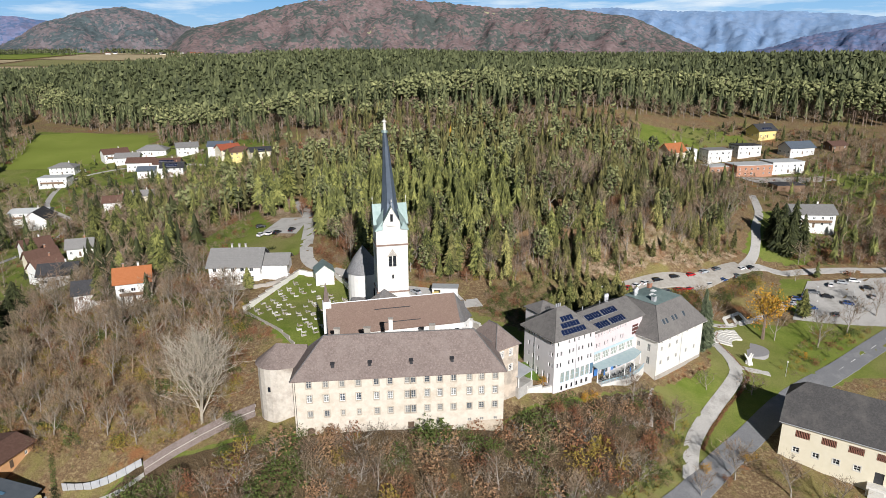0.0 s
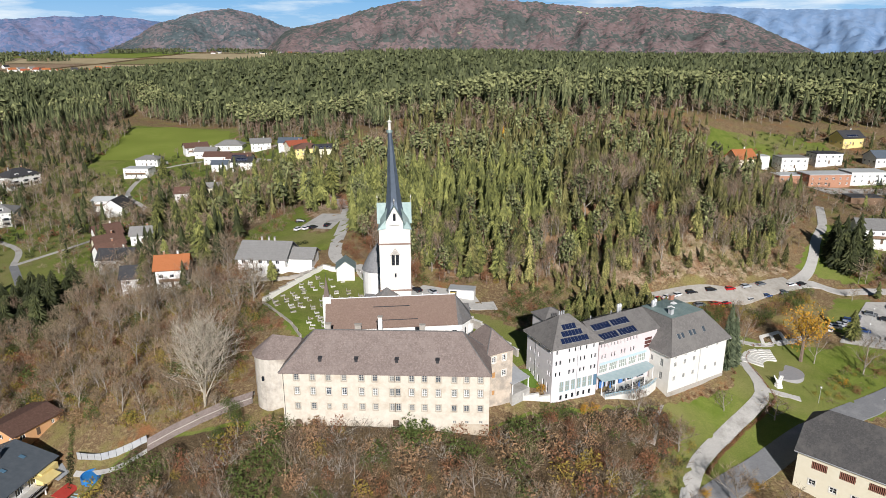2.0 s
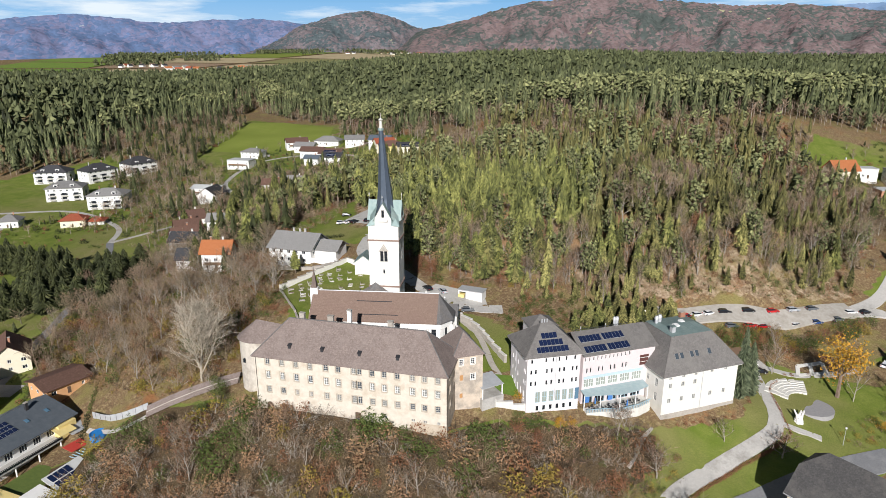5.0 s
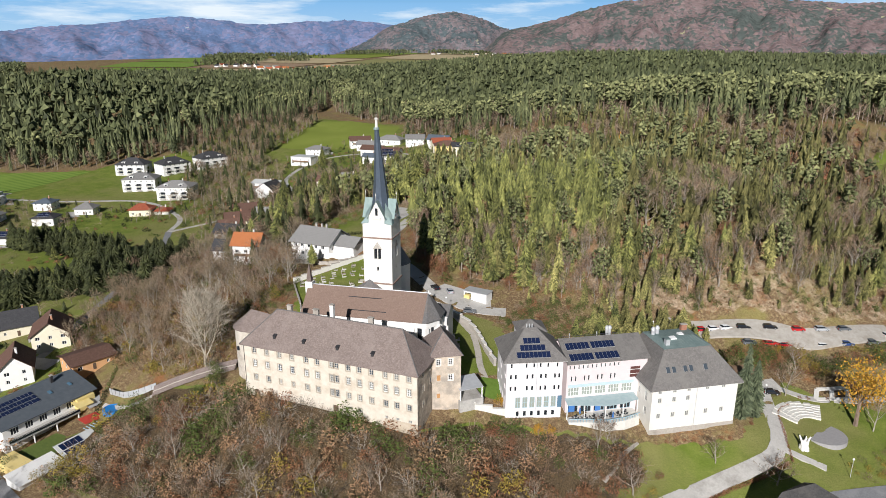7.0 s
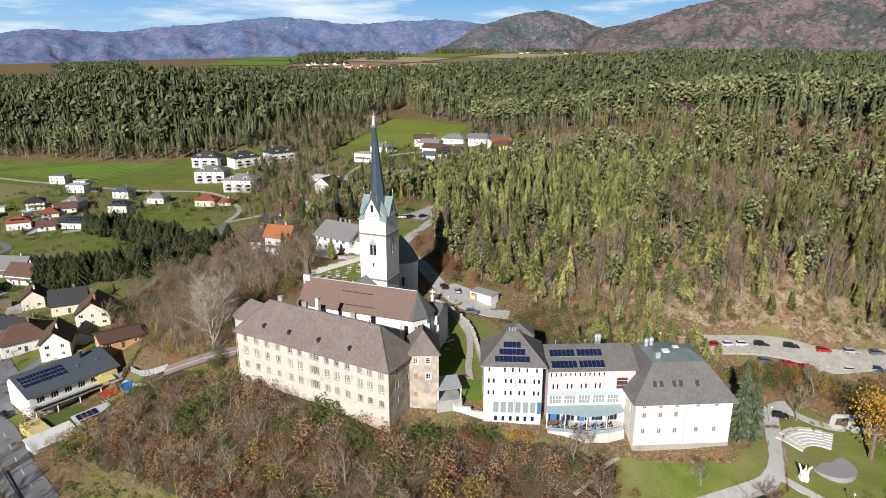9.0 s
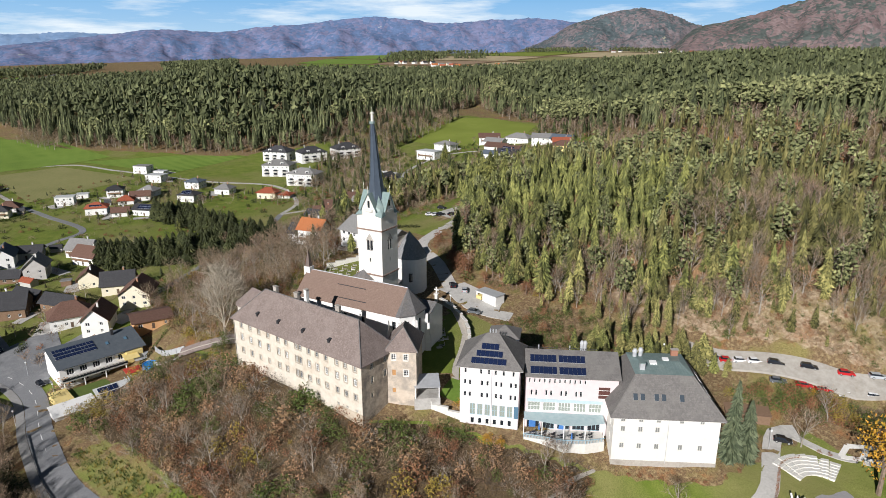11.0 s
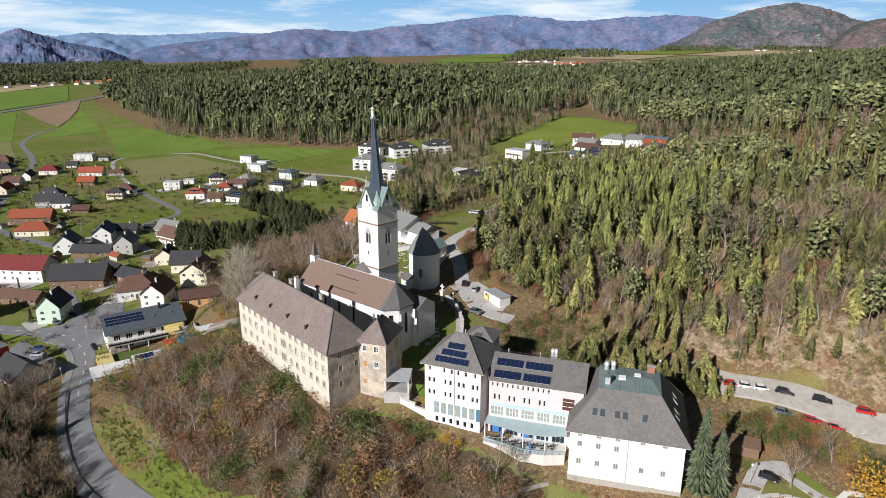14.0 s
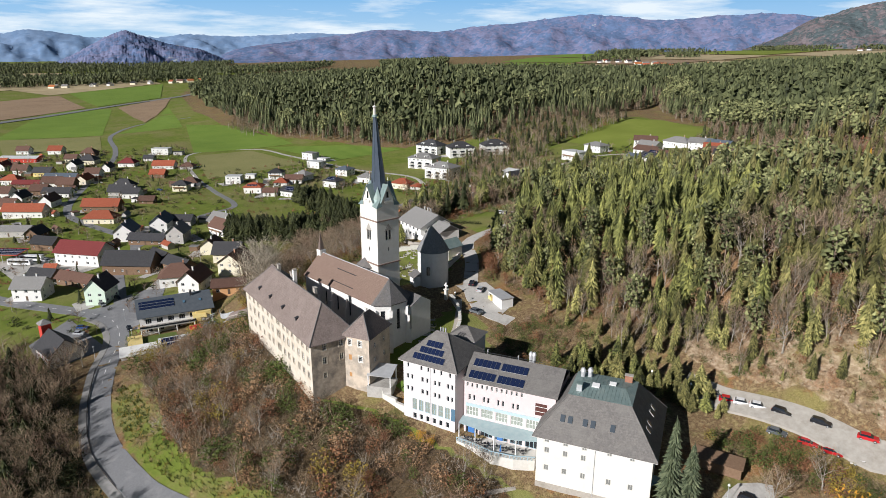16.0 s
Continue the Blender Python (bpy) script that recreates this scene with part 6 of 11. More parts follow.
house(-376, 232, 61, 11, 11, 5.8, "hip", 2.6, "white", "dark", balcony=True)
house(-352, 240, 61, 13, 10, 3.6, "gable", 2.8, "white", "brown")
house(-330, 101, 61, 24, 9, 4.6, "gable", 4.0, "timber", "red", stack=0, name="barn", label="long timber barn with brick-red tiled roof")
house(-296, 99, 61, 19, 9, 4.2, "hip", 3.6, "cream", "red", stack=0, name="barn", label="cream barn with hipped brick-red roof")
house(-247, 110, -22, 13, 10.5, 6.0, "gable", 4.6, "white", "blue")
house(-258, 130, -22, 15, 10, 6.0, "gable", 4.0, "white", "blue", solar_rows=1)
house(-263, 142, 61, 14, 9, 4.0, "gable", 2.6, "grey", "dark")
house(-224, 135, -28, 12, 9.5, 6.6, "gable", 4.2, "grey", "grey")
house(-226, 160, 22, 14, 10, 5.0, "gable", 4.2, "white", "brown", balcony=True)
house(-190, 147, -30, 10, 8.5, 5.0, "gable", 3.2, "cream", "brown", balcony=True)
house(-214, 88, 50, 25, 13, 6.6, "gable", 4.6, "white", "maroon", stack=0, name="hall", label="large white hall with dark red roof and window bands")
house(-252, 70, 50, 14, 9, 4.0, "gable", 3.0, "timber", "dark", stack=0, name="shed", label="dark timber shed with black roof")
house(-184, 108, 58, 24, 12, 5.0, "gable", 5.2, "timber", "dark", stack=2, name="barn", label="large dark-roofed timber barn by the village street")
house(-168, 128, 25, 16, 8, 4.0, "gable", 3.0, "timber", "dark", stack=0, name="shed", label="dark timber shed with black roof")
house(-147, 151, -38, 14, 12, 5.6, "gable", 4.4, "cream", "brown")
house(-150, 125, 75, 15, 10, 5.0, "hip", 4.4, "white", "brown")
house(-134, 130, -34, 13, 9.5, 6.0, "gable", 4.2, "white", "brown")
house(-113, 141, 75, 13, 11, 3.4, "gable", 1.4, "orange", "brown", stack=0)
house(-150, 93, -30, 11, 9, 7.0, "gable", 4.6, "mint", "dark")
house(-174, 66, 61, 13, 10, 6.0, "gable", 3.6, "white", "grey", stack=2)
house(-180, 84, 40, 20, 7, 3.2, "gable", 2.6, "timber", "brown", stack=0, name="shed", label="long brown-roofed timber shed")
house(-340, 56, 61, 26, 9, 5.0, "gable", 3.8, "white", "red", stack=2, solar_rows=0)
house(-292, 52, 61, 22, 11, 3.6, "gable", 2.0, "grey", "grey")
house(-330, 32, 61, 12, 10, 5.0, "gable", 4.0, "white", "blue")
house(-420, 38, 61, 13, 10, 5.0, "gable", 4.0, "white", "brown")
house(-480, 40, 61, 14, 10, 4.6, "hip", 3.4, "white", "red")
house(-505, 62, 61, 15, 9, 4.2, "gable", 3.6, "yellow", "dark")

house(-586, 24, 61, 14, 9, 4.2, "gable", 3.6, "white", "red")
house(-561, 28, -29, 12, 9, 4.2, "gable", 3.8, "white", "maroon")
house(-600, 100, 61, 14, 10, 4.4, "hip", 4.2, "timber", "brown")
house(-572, 84, 61, 11, 8, 4.0, "gable", 3.6, "cream", "brown")
house(-432, 80, 61, 13, 9, 4.6, "gable", 4.2, "timber", "brown")
house(-496, 24, 61, 12, 9, 4.2, "gable", 3.8, "white", "red")
house(-458, 52, 61, 22, 8, 3.2, "gable", 2.4, "timber", "maroon", stack=0, name="barn", label="low timber barn with dark red roof")
house(-402, 119, 61, 16, 10, 4.0, "hip", 4.4, "white", "dark")
house(-440, 148, 61, 12, 9, 3.8, "gable", 3.4, "timber", "red")
house(-536, 150, 61, 9, 7, 3.0, "gable", 2.6, "white", "dark")
house(-278, 64, -29, 11, 8, 3.4, "gable", 3.4, "timber", "dark", stack=0, name="shed", label="dark timber shed with black roof")
house(-300, 34, 61, 13, 9, 5.0, "gable", 4.2, "white", "blue")
house(-230, 120, 55, 20, 8, 3.2, "gable", 2.6, "timber", "dark", stack=0, name="shed", label="long dark shed behind the white house")
house(-190, 122, 20, 14, 8, 3.0, "gable", 3.4, "timber", "dark", stack=0, name="shed", label="black-roofed open shed by the barn")
house(-196, 70, 50, 13, 8, 3.2, "gable", 2.8, "timber", "dark", stack=0, name="shed", label="black-roofed timber shed beside the hall")
house(-170, 152, 60, 13, 10, 4.4, "gable", 4.6, "cream", "dark")
house(-243, 163, 30, 14, 11, 4.8, "gable", 4.4, "white", "grey", balcony=True)
house(-390, 214, 61, 8, 6, 3.0, "flat", 0, "white", "pale")
house(-360, 250, 31, 12, 10, 4.6, "hip", 3.0, "white", "grey")
house(-348, 228, 61, 10, 8, 3.4, "hip", 2.6, "white", "red")
house(-340, 130, 61, 10, 7, 2.8, "gable", 2.4, "timber", "brown", stack=0, name="shed", label="small brown timber shed in a garden")
house(-370, 44, 61, 13, 9, 4.4, "gable", 4.0, "cream", "brown")
house(-395, 50, -29, 12, 9, 4.6, "gable", 4.0, "white", "dark")
house(-440, 22, 61, 14, 9, 4.6, "gable", 4.0, "white", "orange")
house(-530, 44, 61, 13, 9, 4.2, "gable", 3.8, "white", "brown")
house(-520, 20, -29, 12, 9, 4.2, "gable", 3.8, "white", "dark")
house(-475, 100, 61, 12, 9, 4.0, "gable", 3.8, "white", "brown")
house(-498, 112, -29, 11, 8, 4.0, "gable", 3.6, "white", "dark")
house(-640, 70, 61, 14, 10, 4.4, "gable", 4.0, "white", "red")
house(-660, 40, 61, 13, 9, 4.4, "gable", 4.0, "white", "brown")
# sheds and garages in the gardens
tool = random.Random(44)
for a, b, c in list(HOUSE_SPOTS)[-90:]:
    q = tool.uniform(0, 6.28)
    x1, y1 = a + math.cos(q) * (c + 6), b + math.sin(q) * (c + 6)
    if tool.random() < 0.62 and a < -160 and min(math.hypot(x1 - h[0], y1 - h[1]) - h[2] for h in HOUSE_SPOTS) > 3.0:
        house(x1, y1, tool.choice((61, -29, 61, 20)), tool.uniform(4, 7.5), tool.uniform(3, 4.6), 2.4, tool.choice(("gable", "gable", "flat")), 1.5, tool.choice(("timber", "timber", "white", "grey")), tool.choice(("brown", "dark", "grey", "red")), 0, 0.4, name="shed", label="small garden shed beside a village house", windows=False)

# new houses on the far meadow
house(-453, 286, 31, 13, 10, 6.0, "flat", 0, "white", "grey")
house(-432, 292, 31, 10, 7, 3.0, "flat", 0, "white", "pale")
house(-405, 276, 31, 14, 10, 5.6, "flat", 0, "white", "pale")
house(-360, 286, 31, 12, 11, 5.6, "hip", 2.2, "white", "blue")
house(-326, 292, 31, 12, 10, 4.6, "hip", 2.8, "white", "grey")
house(-324, 263, 31, 13, 11, 5.2, "hip", 2.6, "white", "dark", solar_rows=2)
house(-308, 226, 31, 17, 10, 4.2, "gable", 2.6, "white", "dark", solar_rows=2)
house(-289, 306, 31, 14, 10, 4.8, "hip", 2.8, "cream", "red")
house(-279, 314, 31, 9, 8, 2.8, "hip", 1.8, "white", "red")


def flats(x, y, turn, roof, h, rise):
    L, W = 20 * GROW, 14 * GROW
    t = house(x, y, turn, 20, 14, h, "hip", rise, "white", roof, 3, 0.7, name="apartment_house", label=f"white three-storey apartment house with balconies and {roof} roof")
    z = level(x, y)
    for k in range(int(h / 2.8)):
        zz = z + 0.5 + k * 2.8
        # Dark panels behind the balconies stand in for the shade of their recesses.
        for u in (-0.32 * L, 0.0, 0.32 * L):
            part("loggia_shade", Shell().box(u - 1.5, -W / 2 - 0.06, zz + 0.2, u + 1.5, -W / 2 + 0.02, zz + 2.35), pane_dark, t)
            part("balcony", Shell().box(u - 1.9, -W / 2 - 1.5, zz - 0.05, u + 1.9, -W / 2, zz + 0.12).box(u - 1.9, -W / 2 - 1.5, zz + 0.12, u + 1.9, -W / 2 - 1.4, zz + 1.05), WALLS["grey"], t)
        part("loggia_shade", Shell().box(L / 2 - 0.02, -1.4, zz + 0.2, L / 2 + 0.06, 1.4, zz + 2.35), pane_dark, t)
        part("balcony", Shell().box(L / 2, -1.8, zz - 0.05, L / 2 + 1.4, 1.8, zz + 0.12).box(L / 2 + 1.3, -1.8, zz + 0.12, L / 2 + 1.4, 1.8, zz + 1.05), WALLS["grey"], t)
    for u in (-0.22 * L, 0.22 * L):
        part("dormer", Shell().prism([(u - 1.3, -W / 2 + 1.2), (u + 1.3, -W / 2 + 1.2), (u + 1.3, -W / 2 + 4.0), (u - 1.3, -W / 2 + 4.0)], z + h * 1.1, z + h * 1.1 + 2.2), WALLS["white"], t)
        part("dormer_window", Shell().box(u - 0.8, -W / 2 + 1.14, z + h * 1.1 + 0.8, u + 0.8, -W / 2 + 1.2, z + h * 1.1 + 1.9), pane_dark, t)


GROW = 1.2
flats(-351, 357, 34, "grey", 8.3, 3.6)
flats(-305, 350, 28, "grey", 8.3, 3.6)
flats(-402, 391, 28, "dark", 7.6, 4.6)
flats(-374, 407, 75, "dark", 7.6, 4.6)
flats(-360, 436, 75, "dark", 7.6, 4.6)

# upper village
GROW = 1.3
house(-283, 470, 8, 15, 10, 5.6, "flat", 0, "white", "pale", solar_rows=0, balcony=True)
house(-296, 506, 8, 14, 10, 5.0, "hip", 2.6, "white", "grey")
house(-252, 388, 10, 16, 9, 5.2, "gable", 1.6, "white", "pale", balcony=True)
house(-241, 377, 100, 12, 10, 4.6, "gable", 4.6, "white", "dark")
GROW = 1.0
house(-204, 312, 50, 13, 10, 4.8, "gable", 4.0, "white", "brown")
house(-186, 287, 50, 13, 9, 4.6, "gable", 4.0, "cream", "brown")
house(-172, 268, 60, 12, 9, 4.6, "gable", 4.0, "white", "brown")
house(-158, 254, 15, 14, 10, 4.6, "gable", 3.4, "grey", "dark")
house(-172, 296, 20, 11, 9, 4.2, "gable", 3.2, "white", "grey")
house(-108, 214, 20, 11, 9, 7.4, "gable", 3.8, "white", "orange", 2, balcony=True)
house(-126, 222, 20, 14, 9, 3.6, "gable", 3.4, "white", "dark")
GROW = 1.3
house(-275, 545, 40, 15, 10, 5.4, "gable", 3.4, "white", "brown", balcony=True)
house(-258, 533, 10, 14, 9, 4.4, "gable", 3.0, "white", "grey")
house(-248, 558, 10, 18, 11, 3.8, "hip", 3.6, "white", "grey")
house(-214, 545, 25, 13, 10, 5.2, "gable", 3.2, "white", "grey")
house(-178, 523, 10, 14, 10, 4.6, "gable", 3.2, "white", "blue")
house(-166, 503, 40, 12, 10, 5.0, "gable", 3.4, "cream", "red")
house(-150, 482, 30, 15, 11, 5.2, "hip", 3.0, "yellow", "brown")
house(-133, 474, 30, 12, 9, 3.6, "gable", 2.4, "cream", "dark", solar_rows=1)
house(-236, 508, 10, 15, 10, 4.6, "gable", 3.0, "white", "brown")
house(-208, 490, 10, 14, 10, 4.6, "gable", 3.2, "white", "brown", solar_rows=2)
house(-219, 478, 10, 9, 8, 4.2, "gable", 2.4, "white", "blue")
house(-197, 472, 10, 12, 9, 5.0, "gable", 3.0, "white", "dark", solar_rows=2)
house(-202, 396, 20, 12, 9, 4.0, "gable", 3.0, "white", "brown")
house(-190, 405, 20, 9, 8, 3.4, "gable", 2.6, "cream", "grey")

# eastern houses above the car park
GROW = 1.12
house(147, 416, 25, 12, 10, 5.0, "gable", 4.6, "cream", "orange")
house(163, 434, 10, 9, 8, 5.0, "flat", 0, "white", "pale")
house(181, 431, 10, 15, 10, 6.0, "flat", 0, "white", "grey")
house(203, 437, 10, 15, 10, 5.8, "flat", 0, "white", "dark")
house(166, 391, 10, 13, 9, 3.4, "flat", 0, "brick", "pale")
house(184, 388, 10, 21, 11, 6.0, "flat", 0, "brick", "pale")
house(208, 396, 10, 19, 11, 6.0, "flat", 0, "white", "pale")
house(230, 473, 20, 14, 11, 5.0, "gable", 4.0, "yellow", "dark", solar_rows=1)
house(236, 434, 15, 17, 10, 4.4, "gable", 3.4, "white", "blue")
house(266, 442, 15, 11, 8, 3.0, "gable", 2.2, "timber", "brown", stack=0, name="shed", label="small brown timber shed in a garden")
house(167, 288, -4, 16.5, 9.5, 6.2, "gable", 3.0, "white", "grey", balcony=True)
house(188, 350, 5, 14, 8, 2.6, "flat", 0, "timber", "dark", name="shed", label="low dark-roofed shed on the building site", windows=False)


GROW = 1.0


def barn():
    """The long half-hipped farm building beside the road."""
    t = thing("farm_building", 88.2, 150.3, 0, -36, "long cream farm building with dark grey half-hipped roof", "farm building")
    HOUSE_SPOTS.append((98, 148, 12))
    HOUSE_SPOTS.append((112, 137, 12))
    L, W, z0, e, top = 42.0, 17.2, 12.0, 27.6, 36.2
    i = 0.7
    low = [(u - 0.75, u + 0.75, 19.2, 20.6) for u in (4.0, 8.6, 13.2, 17.8, 27.0, 32.0)]
    slats = [(u - 1.7, u + 1.7, 23.6, 25.6) for u in (5.0, 11.0, 17.0, 23.0, 29.0, 35.0)]
    s = Shell()
    c = [(i, i), (L - i, i), (L - i, W - i), (i, W - i)]
    s.wall(c[0], c[1], z0, e, low + slats + [(21.6, 23.6, 17.2, 20.4)], 0.3)
    s.wall(c[1], c[2], z0, e).wall(c[2], c[3], z0, e).wall(c[3], c[0], z0, e)
    s.face([(i, W - i, e), (i, i, e), (i, 5.6, 32.0), (i, W - 5.6, 32.0)])
    s.face([(L - i, i, e), (L - i, W - i, e), (L - i, W - 5.6, 32.0), (L - i, 5.6, 32.0)])
    part("wall", s, WALLS["cream"], t)
    for u0, u1, w0, w1 in low:
        put_window(t, c[0], c[1], (u0 + u1) / 2, w0, u1 - u0, w1 - w0, (1, 1), 0.15, surround=pale_stone)
    for u0, u1, w0, w1 in slats:
        for k in range(9):
            u = u0 + (u1 - u0) * (k + 0.5) / 9
            part("slat", Shell().box(i + u - 0.09, i + 0.05, w0, i + u + 0.09, i + 0.11, w1), surf("red-brown slat", (0.30, 0.13, 0.09), (0.36, 0.17, 0.12), 3.0) if "red-brown slat" not in bpy.data.materials else bpy.data.materials["red-brown slat"], t)
    part("door", Shell().box(i + 21.6, i + 0.2, 17.2, i + 23.6, i + 0.28, 20.4), dark_tin, t)
    part("step", Shell().box(i + 20.4, i - 2.2, 14, i + 24.8, i, 17.2).box(i + 21.0, i - 3.0, 14, i + 24.2, i - 2.2, 16.6), pale_stone, t)
    k0, k1 = 5.0, W - 5.0
    zk = 27.3 + (top - 27.3) * 5.0 / 8.6
    r0, r1 = (4.2, W / 2, top), (L - 4.2, W / 2, top)
    slates = shingled("dark grey barn slates", (0.080, 0.077, 0.076), (0.120, 0.115, 0.111), 0.3, 0.35, stain=(0.14, 0.13, 0.12))
    for nm, face in (("roof", [(0, 0, 27.3), (L, 0, 27.3), (L, k0, zk), r1, r0, (0, k0, zk)]), ("roof", [(L, W, 27.3), (0, W, 27.3), (0, k1, zk), r0, r1, (L, k1, zk)]),
                     ("half_hip", [(0, k1, zk), (0, k0, zk), r0]), ("half_hip", [(L, k0, zk), (L, k1, zk), r1])):
        part(nm, Shell().slab(face, 0.25), slates, t)
    part("gutter", Shell().tube((0, -0.1, 27.0), (L, -0.1, 27.0), 0.12, 0.12, 6), light_tin, t)


barn()


def slate_house():
    """The hillside house with a long slate roof, balcony, terrace and yellow walls."""
    t = thing("terrace_house", -109.0, 104.0, 0, 87.5, "modern yellow and white house with slate roof and solar panels", "house")
    HOUSE_SPOTS.append((-108, 112, 12))
    HOUSE_SPOTS.append((-106, 126, 11))
    HOUSE_SPOTS.append((-88, 112, 11))
    L = 28.0
    s = Shell()
    c = [(0.8, -11.0), (L - 0.8, -11.0), (L - 0.8, 5.0), (0.8, 5.0)]
    holes = [(u, u + 2.2, 18.4, 20.4) for u in (2.0, 6.0, 10.0, 14.0, 18.0)] + [(u, u + 2.2, 15.2, 17.2) for u in (2.0, 6.0, 12.0)]
    s.wall(c[0], c[1], 10, 21.6, holes, 0.2).wall(c[1], c[2], 10, 21.6).wall(c[2], c[3], 10, 21.6).wall(c[3], c[0], 10, 21.6)
    for x in (0.8, L - 0.8):
        s.face([(x, -11, 21.6), (x, 5, 21.6), (x, 0, 24.6)])
    part("wall", s, WALLS["white"], t)
    for u0, u1, w0, w1 in holes:
        put_window(t, c[0], c[1], (u0 + u1) / 2, w0, u1 - u0, w1 - w0, (2, 0), 0.1)
    part("yellow_bay", Shell().box(21.0, -13.0, 12, 26.4, -11.0, 20.9), WALLS["yellow"], t)
    r = Shell()
    r.slab([(0, -12.2, 21.5), (L, -12.2, 21.5), (L, 0, 25.0), (0, 0, 25.0)], 0.25).slab([(L, 6, 22.3), (0, 6, 22.3), (0, 0, 25.0), (L, 0, 25.0)], 0.25)
    part("roof", r, surf("dark slate sheet roof", (0.085, 0.10, 0.115), (0.115, 0.13, 0.145), 0.8, rough=0.55), t, "dark blue-grey slate roof")
    up = Vector((0, 12.2, 3.5)).normalized()
    for k in range(12):
        panels(t, Vector((1.2 + k * 1.06, -12.2, 21.55)) + up * 5.0, Vector((1, 0, 0)), up, 1, (1, 1, 1), 1.0, 1.5)
    chimney(t, 20.5, -2.0, 23.5, 26.4, 0.8, 0.8, dark_tin)
    for x in (17.0, 23.0):
        part("roof_window", Shell().slab([(x, -6.6, 23.35), (x + 0.9, -6.6, 23.35), (x + 0.9, -5.2, 23.75), (x, -5.2, 23.75)], 0.1), pane_blue, t)
    part("balcony", Shell().box(0.5, -14.5, 17.6, 20.5, -11.0, 17.85), WALLS["grey"], t)
    for k in range(11):
        part("balcony_post", Shell().box(0.5 + 2 * k, -14.5, 17.85, 0.6 + 2 * k, -14.4, 18.9), dark_tin, t)
    part("balcony_rail", Shell().box(0.5, -14.52, 18.85, 20.6, -14.4, 18.95).box(0.5, -14.48, 18.1, 20.5, -14.44, 18.7), pane_dark, t)
    for u in (1.0, 7.0, 13.5, 20.0):
        part("balcony_column", Shell().tube((u, -14.2, 11), (u, -14.2, 17.6), 0.2, 0.2, 8), WALLS["white"], t)
    part("sunshade", Shell().slab([(19.5, -15.5, 19.6), (24.5, -15.5, 19.3), (24.5, -12.0, 20.4), (19.5, -12.0, 20.7)], 0.06), WALLS["yellow"], t)
    part("sunshade", Shell().slab([(22.5, -16.0, 18.4), (28.5, -16.0, 18.1), (28.5, -12.5, 19.2), (22.5, -12.5, 19.5)], 0.06), light_tin, t)
    # terrace garden on a yellow garage
    part("terrace_wall", Shell().box(-4.0, -25.0, 8, 1.0, -14.6, 16.0).box(1.0, -25.0, 8, 20.0, -24.4, 15.4), WALLS["yellow"], t)
    part("terrace_lawn", Shell().box(1.0, -24.4, 8, 24.0, -14.6, 15.0), surf("terrace grass", (0.09, 0.13, 0.03), (0.13, 0.17, 0.04), 1.5), t)
    part("garage_roof", Shell().slab([(-7.0, -31.5, 15.6), (5.5, -31.5, 15.6), (5.5, -24.8, 16.6), (-7.0, -24.8, 16.6)], 0.25), WALLS["white"], t)
    part("conservatory_roof", Shell().slab([(6.0, -33.0, 14.6), (17.0, -33.0, 14.6), (17.0, -24.8, 17.6), (6.0, -24.8, 17.6)], 0.2), ROOFS["pale"], t, "pale lean-to roof with solar modules")
    part("conservatory_wall", Shell().box(6.4, -32.4, 8, 16.6, -25.0, 14.5), WALLS["white"], t)
    part("garage_wall", Shell().box(-6.6, -31.0, 8, 5.2, -25.0, 15.4), WALLS["white"], t)
    pu = Vector((0, 8.2, 3.0)).normalized()
    for k in range(4):
        panels(t, Vector((7.0 + k * 1.5, -33.0, 14.62)) + pu * 3.2, Vector((1, 0, 0)), pu, 1, (1, 1), 1.4, 2.3)
    part("pergola", Shell().slab([(17.5, -21.5, 17.4), (23.0, -21.5, 17.0), (23.0, -18.0, 17.6), (17.5, -18.0, 18.0)], 0.1), WALLS["red"], t, "red awning over the terrace")
    pg = Shell()
    for k in range(8):
        pg.box(16.5 + k, -25.5, 16.6, 16.65 + k, -21.6, 16.8)
    part("pergola_beams", pg, steel_blue, t)


slate_house()


def pool():
    t = thing("paddling_pool", -84.0, 127.5, level(-84, 127.5), 0, "round bright blue garden pool beside the terrace", "pool")
    n = 20
    s = Shell()
    for k in range(n):
        a, b = 2 * math.pi * k / n, 2 * math.pi * (k + 1) / n
        for r, z0, z1 in ((2.6, -0.6, 1.0), (2.4, 0.7, 1.0)):
            s.face([(r * math.cos(a), r * math.sin(a), z0), (r * math.cos(b), r * math.sin(b), z0), (r * math.cos(b), r * math.sin(b), z1), (r * math.cos(a), r * math.sin(a), z1)])
        s.face([(2.4 * math.cos(a), 2.4 * math.sin(a), 1.0), (2.6 * math.cos(a), 2.6 * math.sin(a), 1.0), (2.6 * math.cos(b), 2.6 * math.sin(b), 1.0), (2.4 * math.cos(b), 2.4 * math.sin(b), 1.0)])
    part("rim", s, surf("blue pool foil", (0.02, 0.17, 0.46), (0.03, 0.22, 0.54), 1.5, rough=0.4), t)
    part("cover", Shell().prism([(2.4 * math.cos(2 * math.pi * k / n), 2.4 * math.sin(2 * math.pi * k / n)) for k in range(n)], 0.5, 0.75), bpy.data.materials["blue pool foil"], t)


pool()


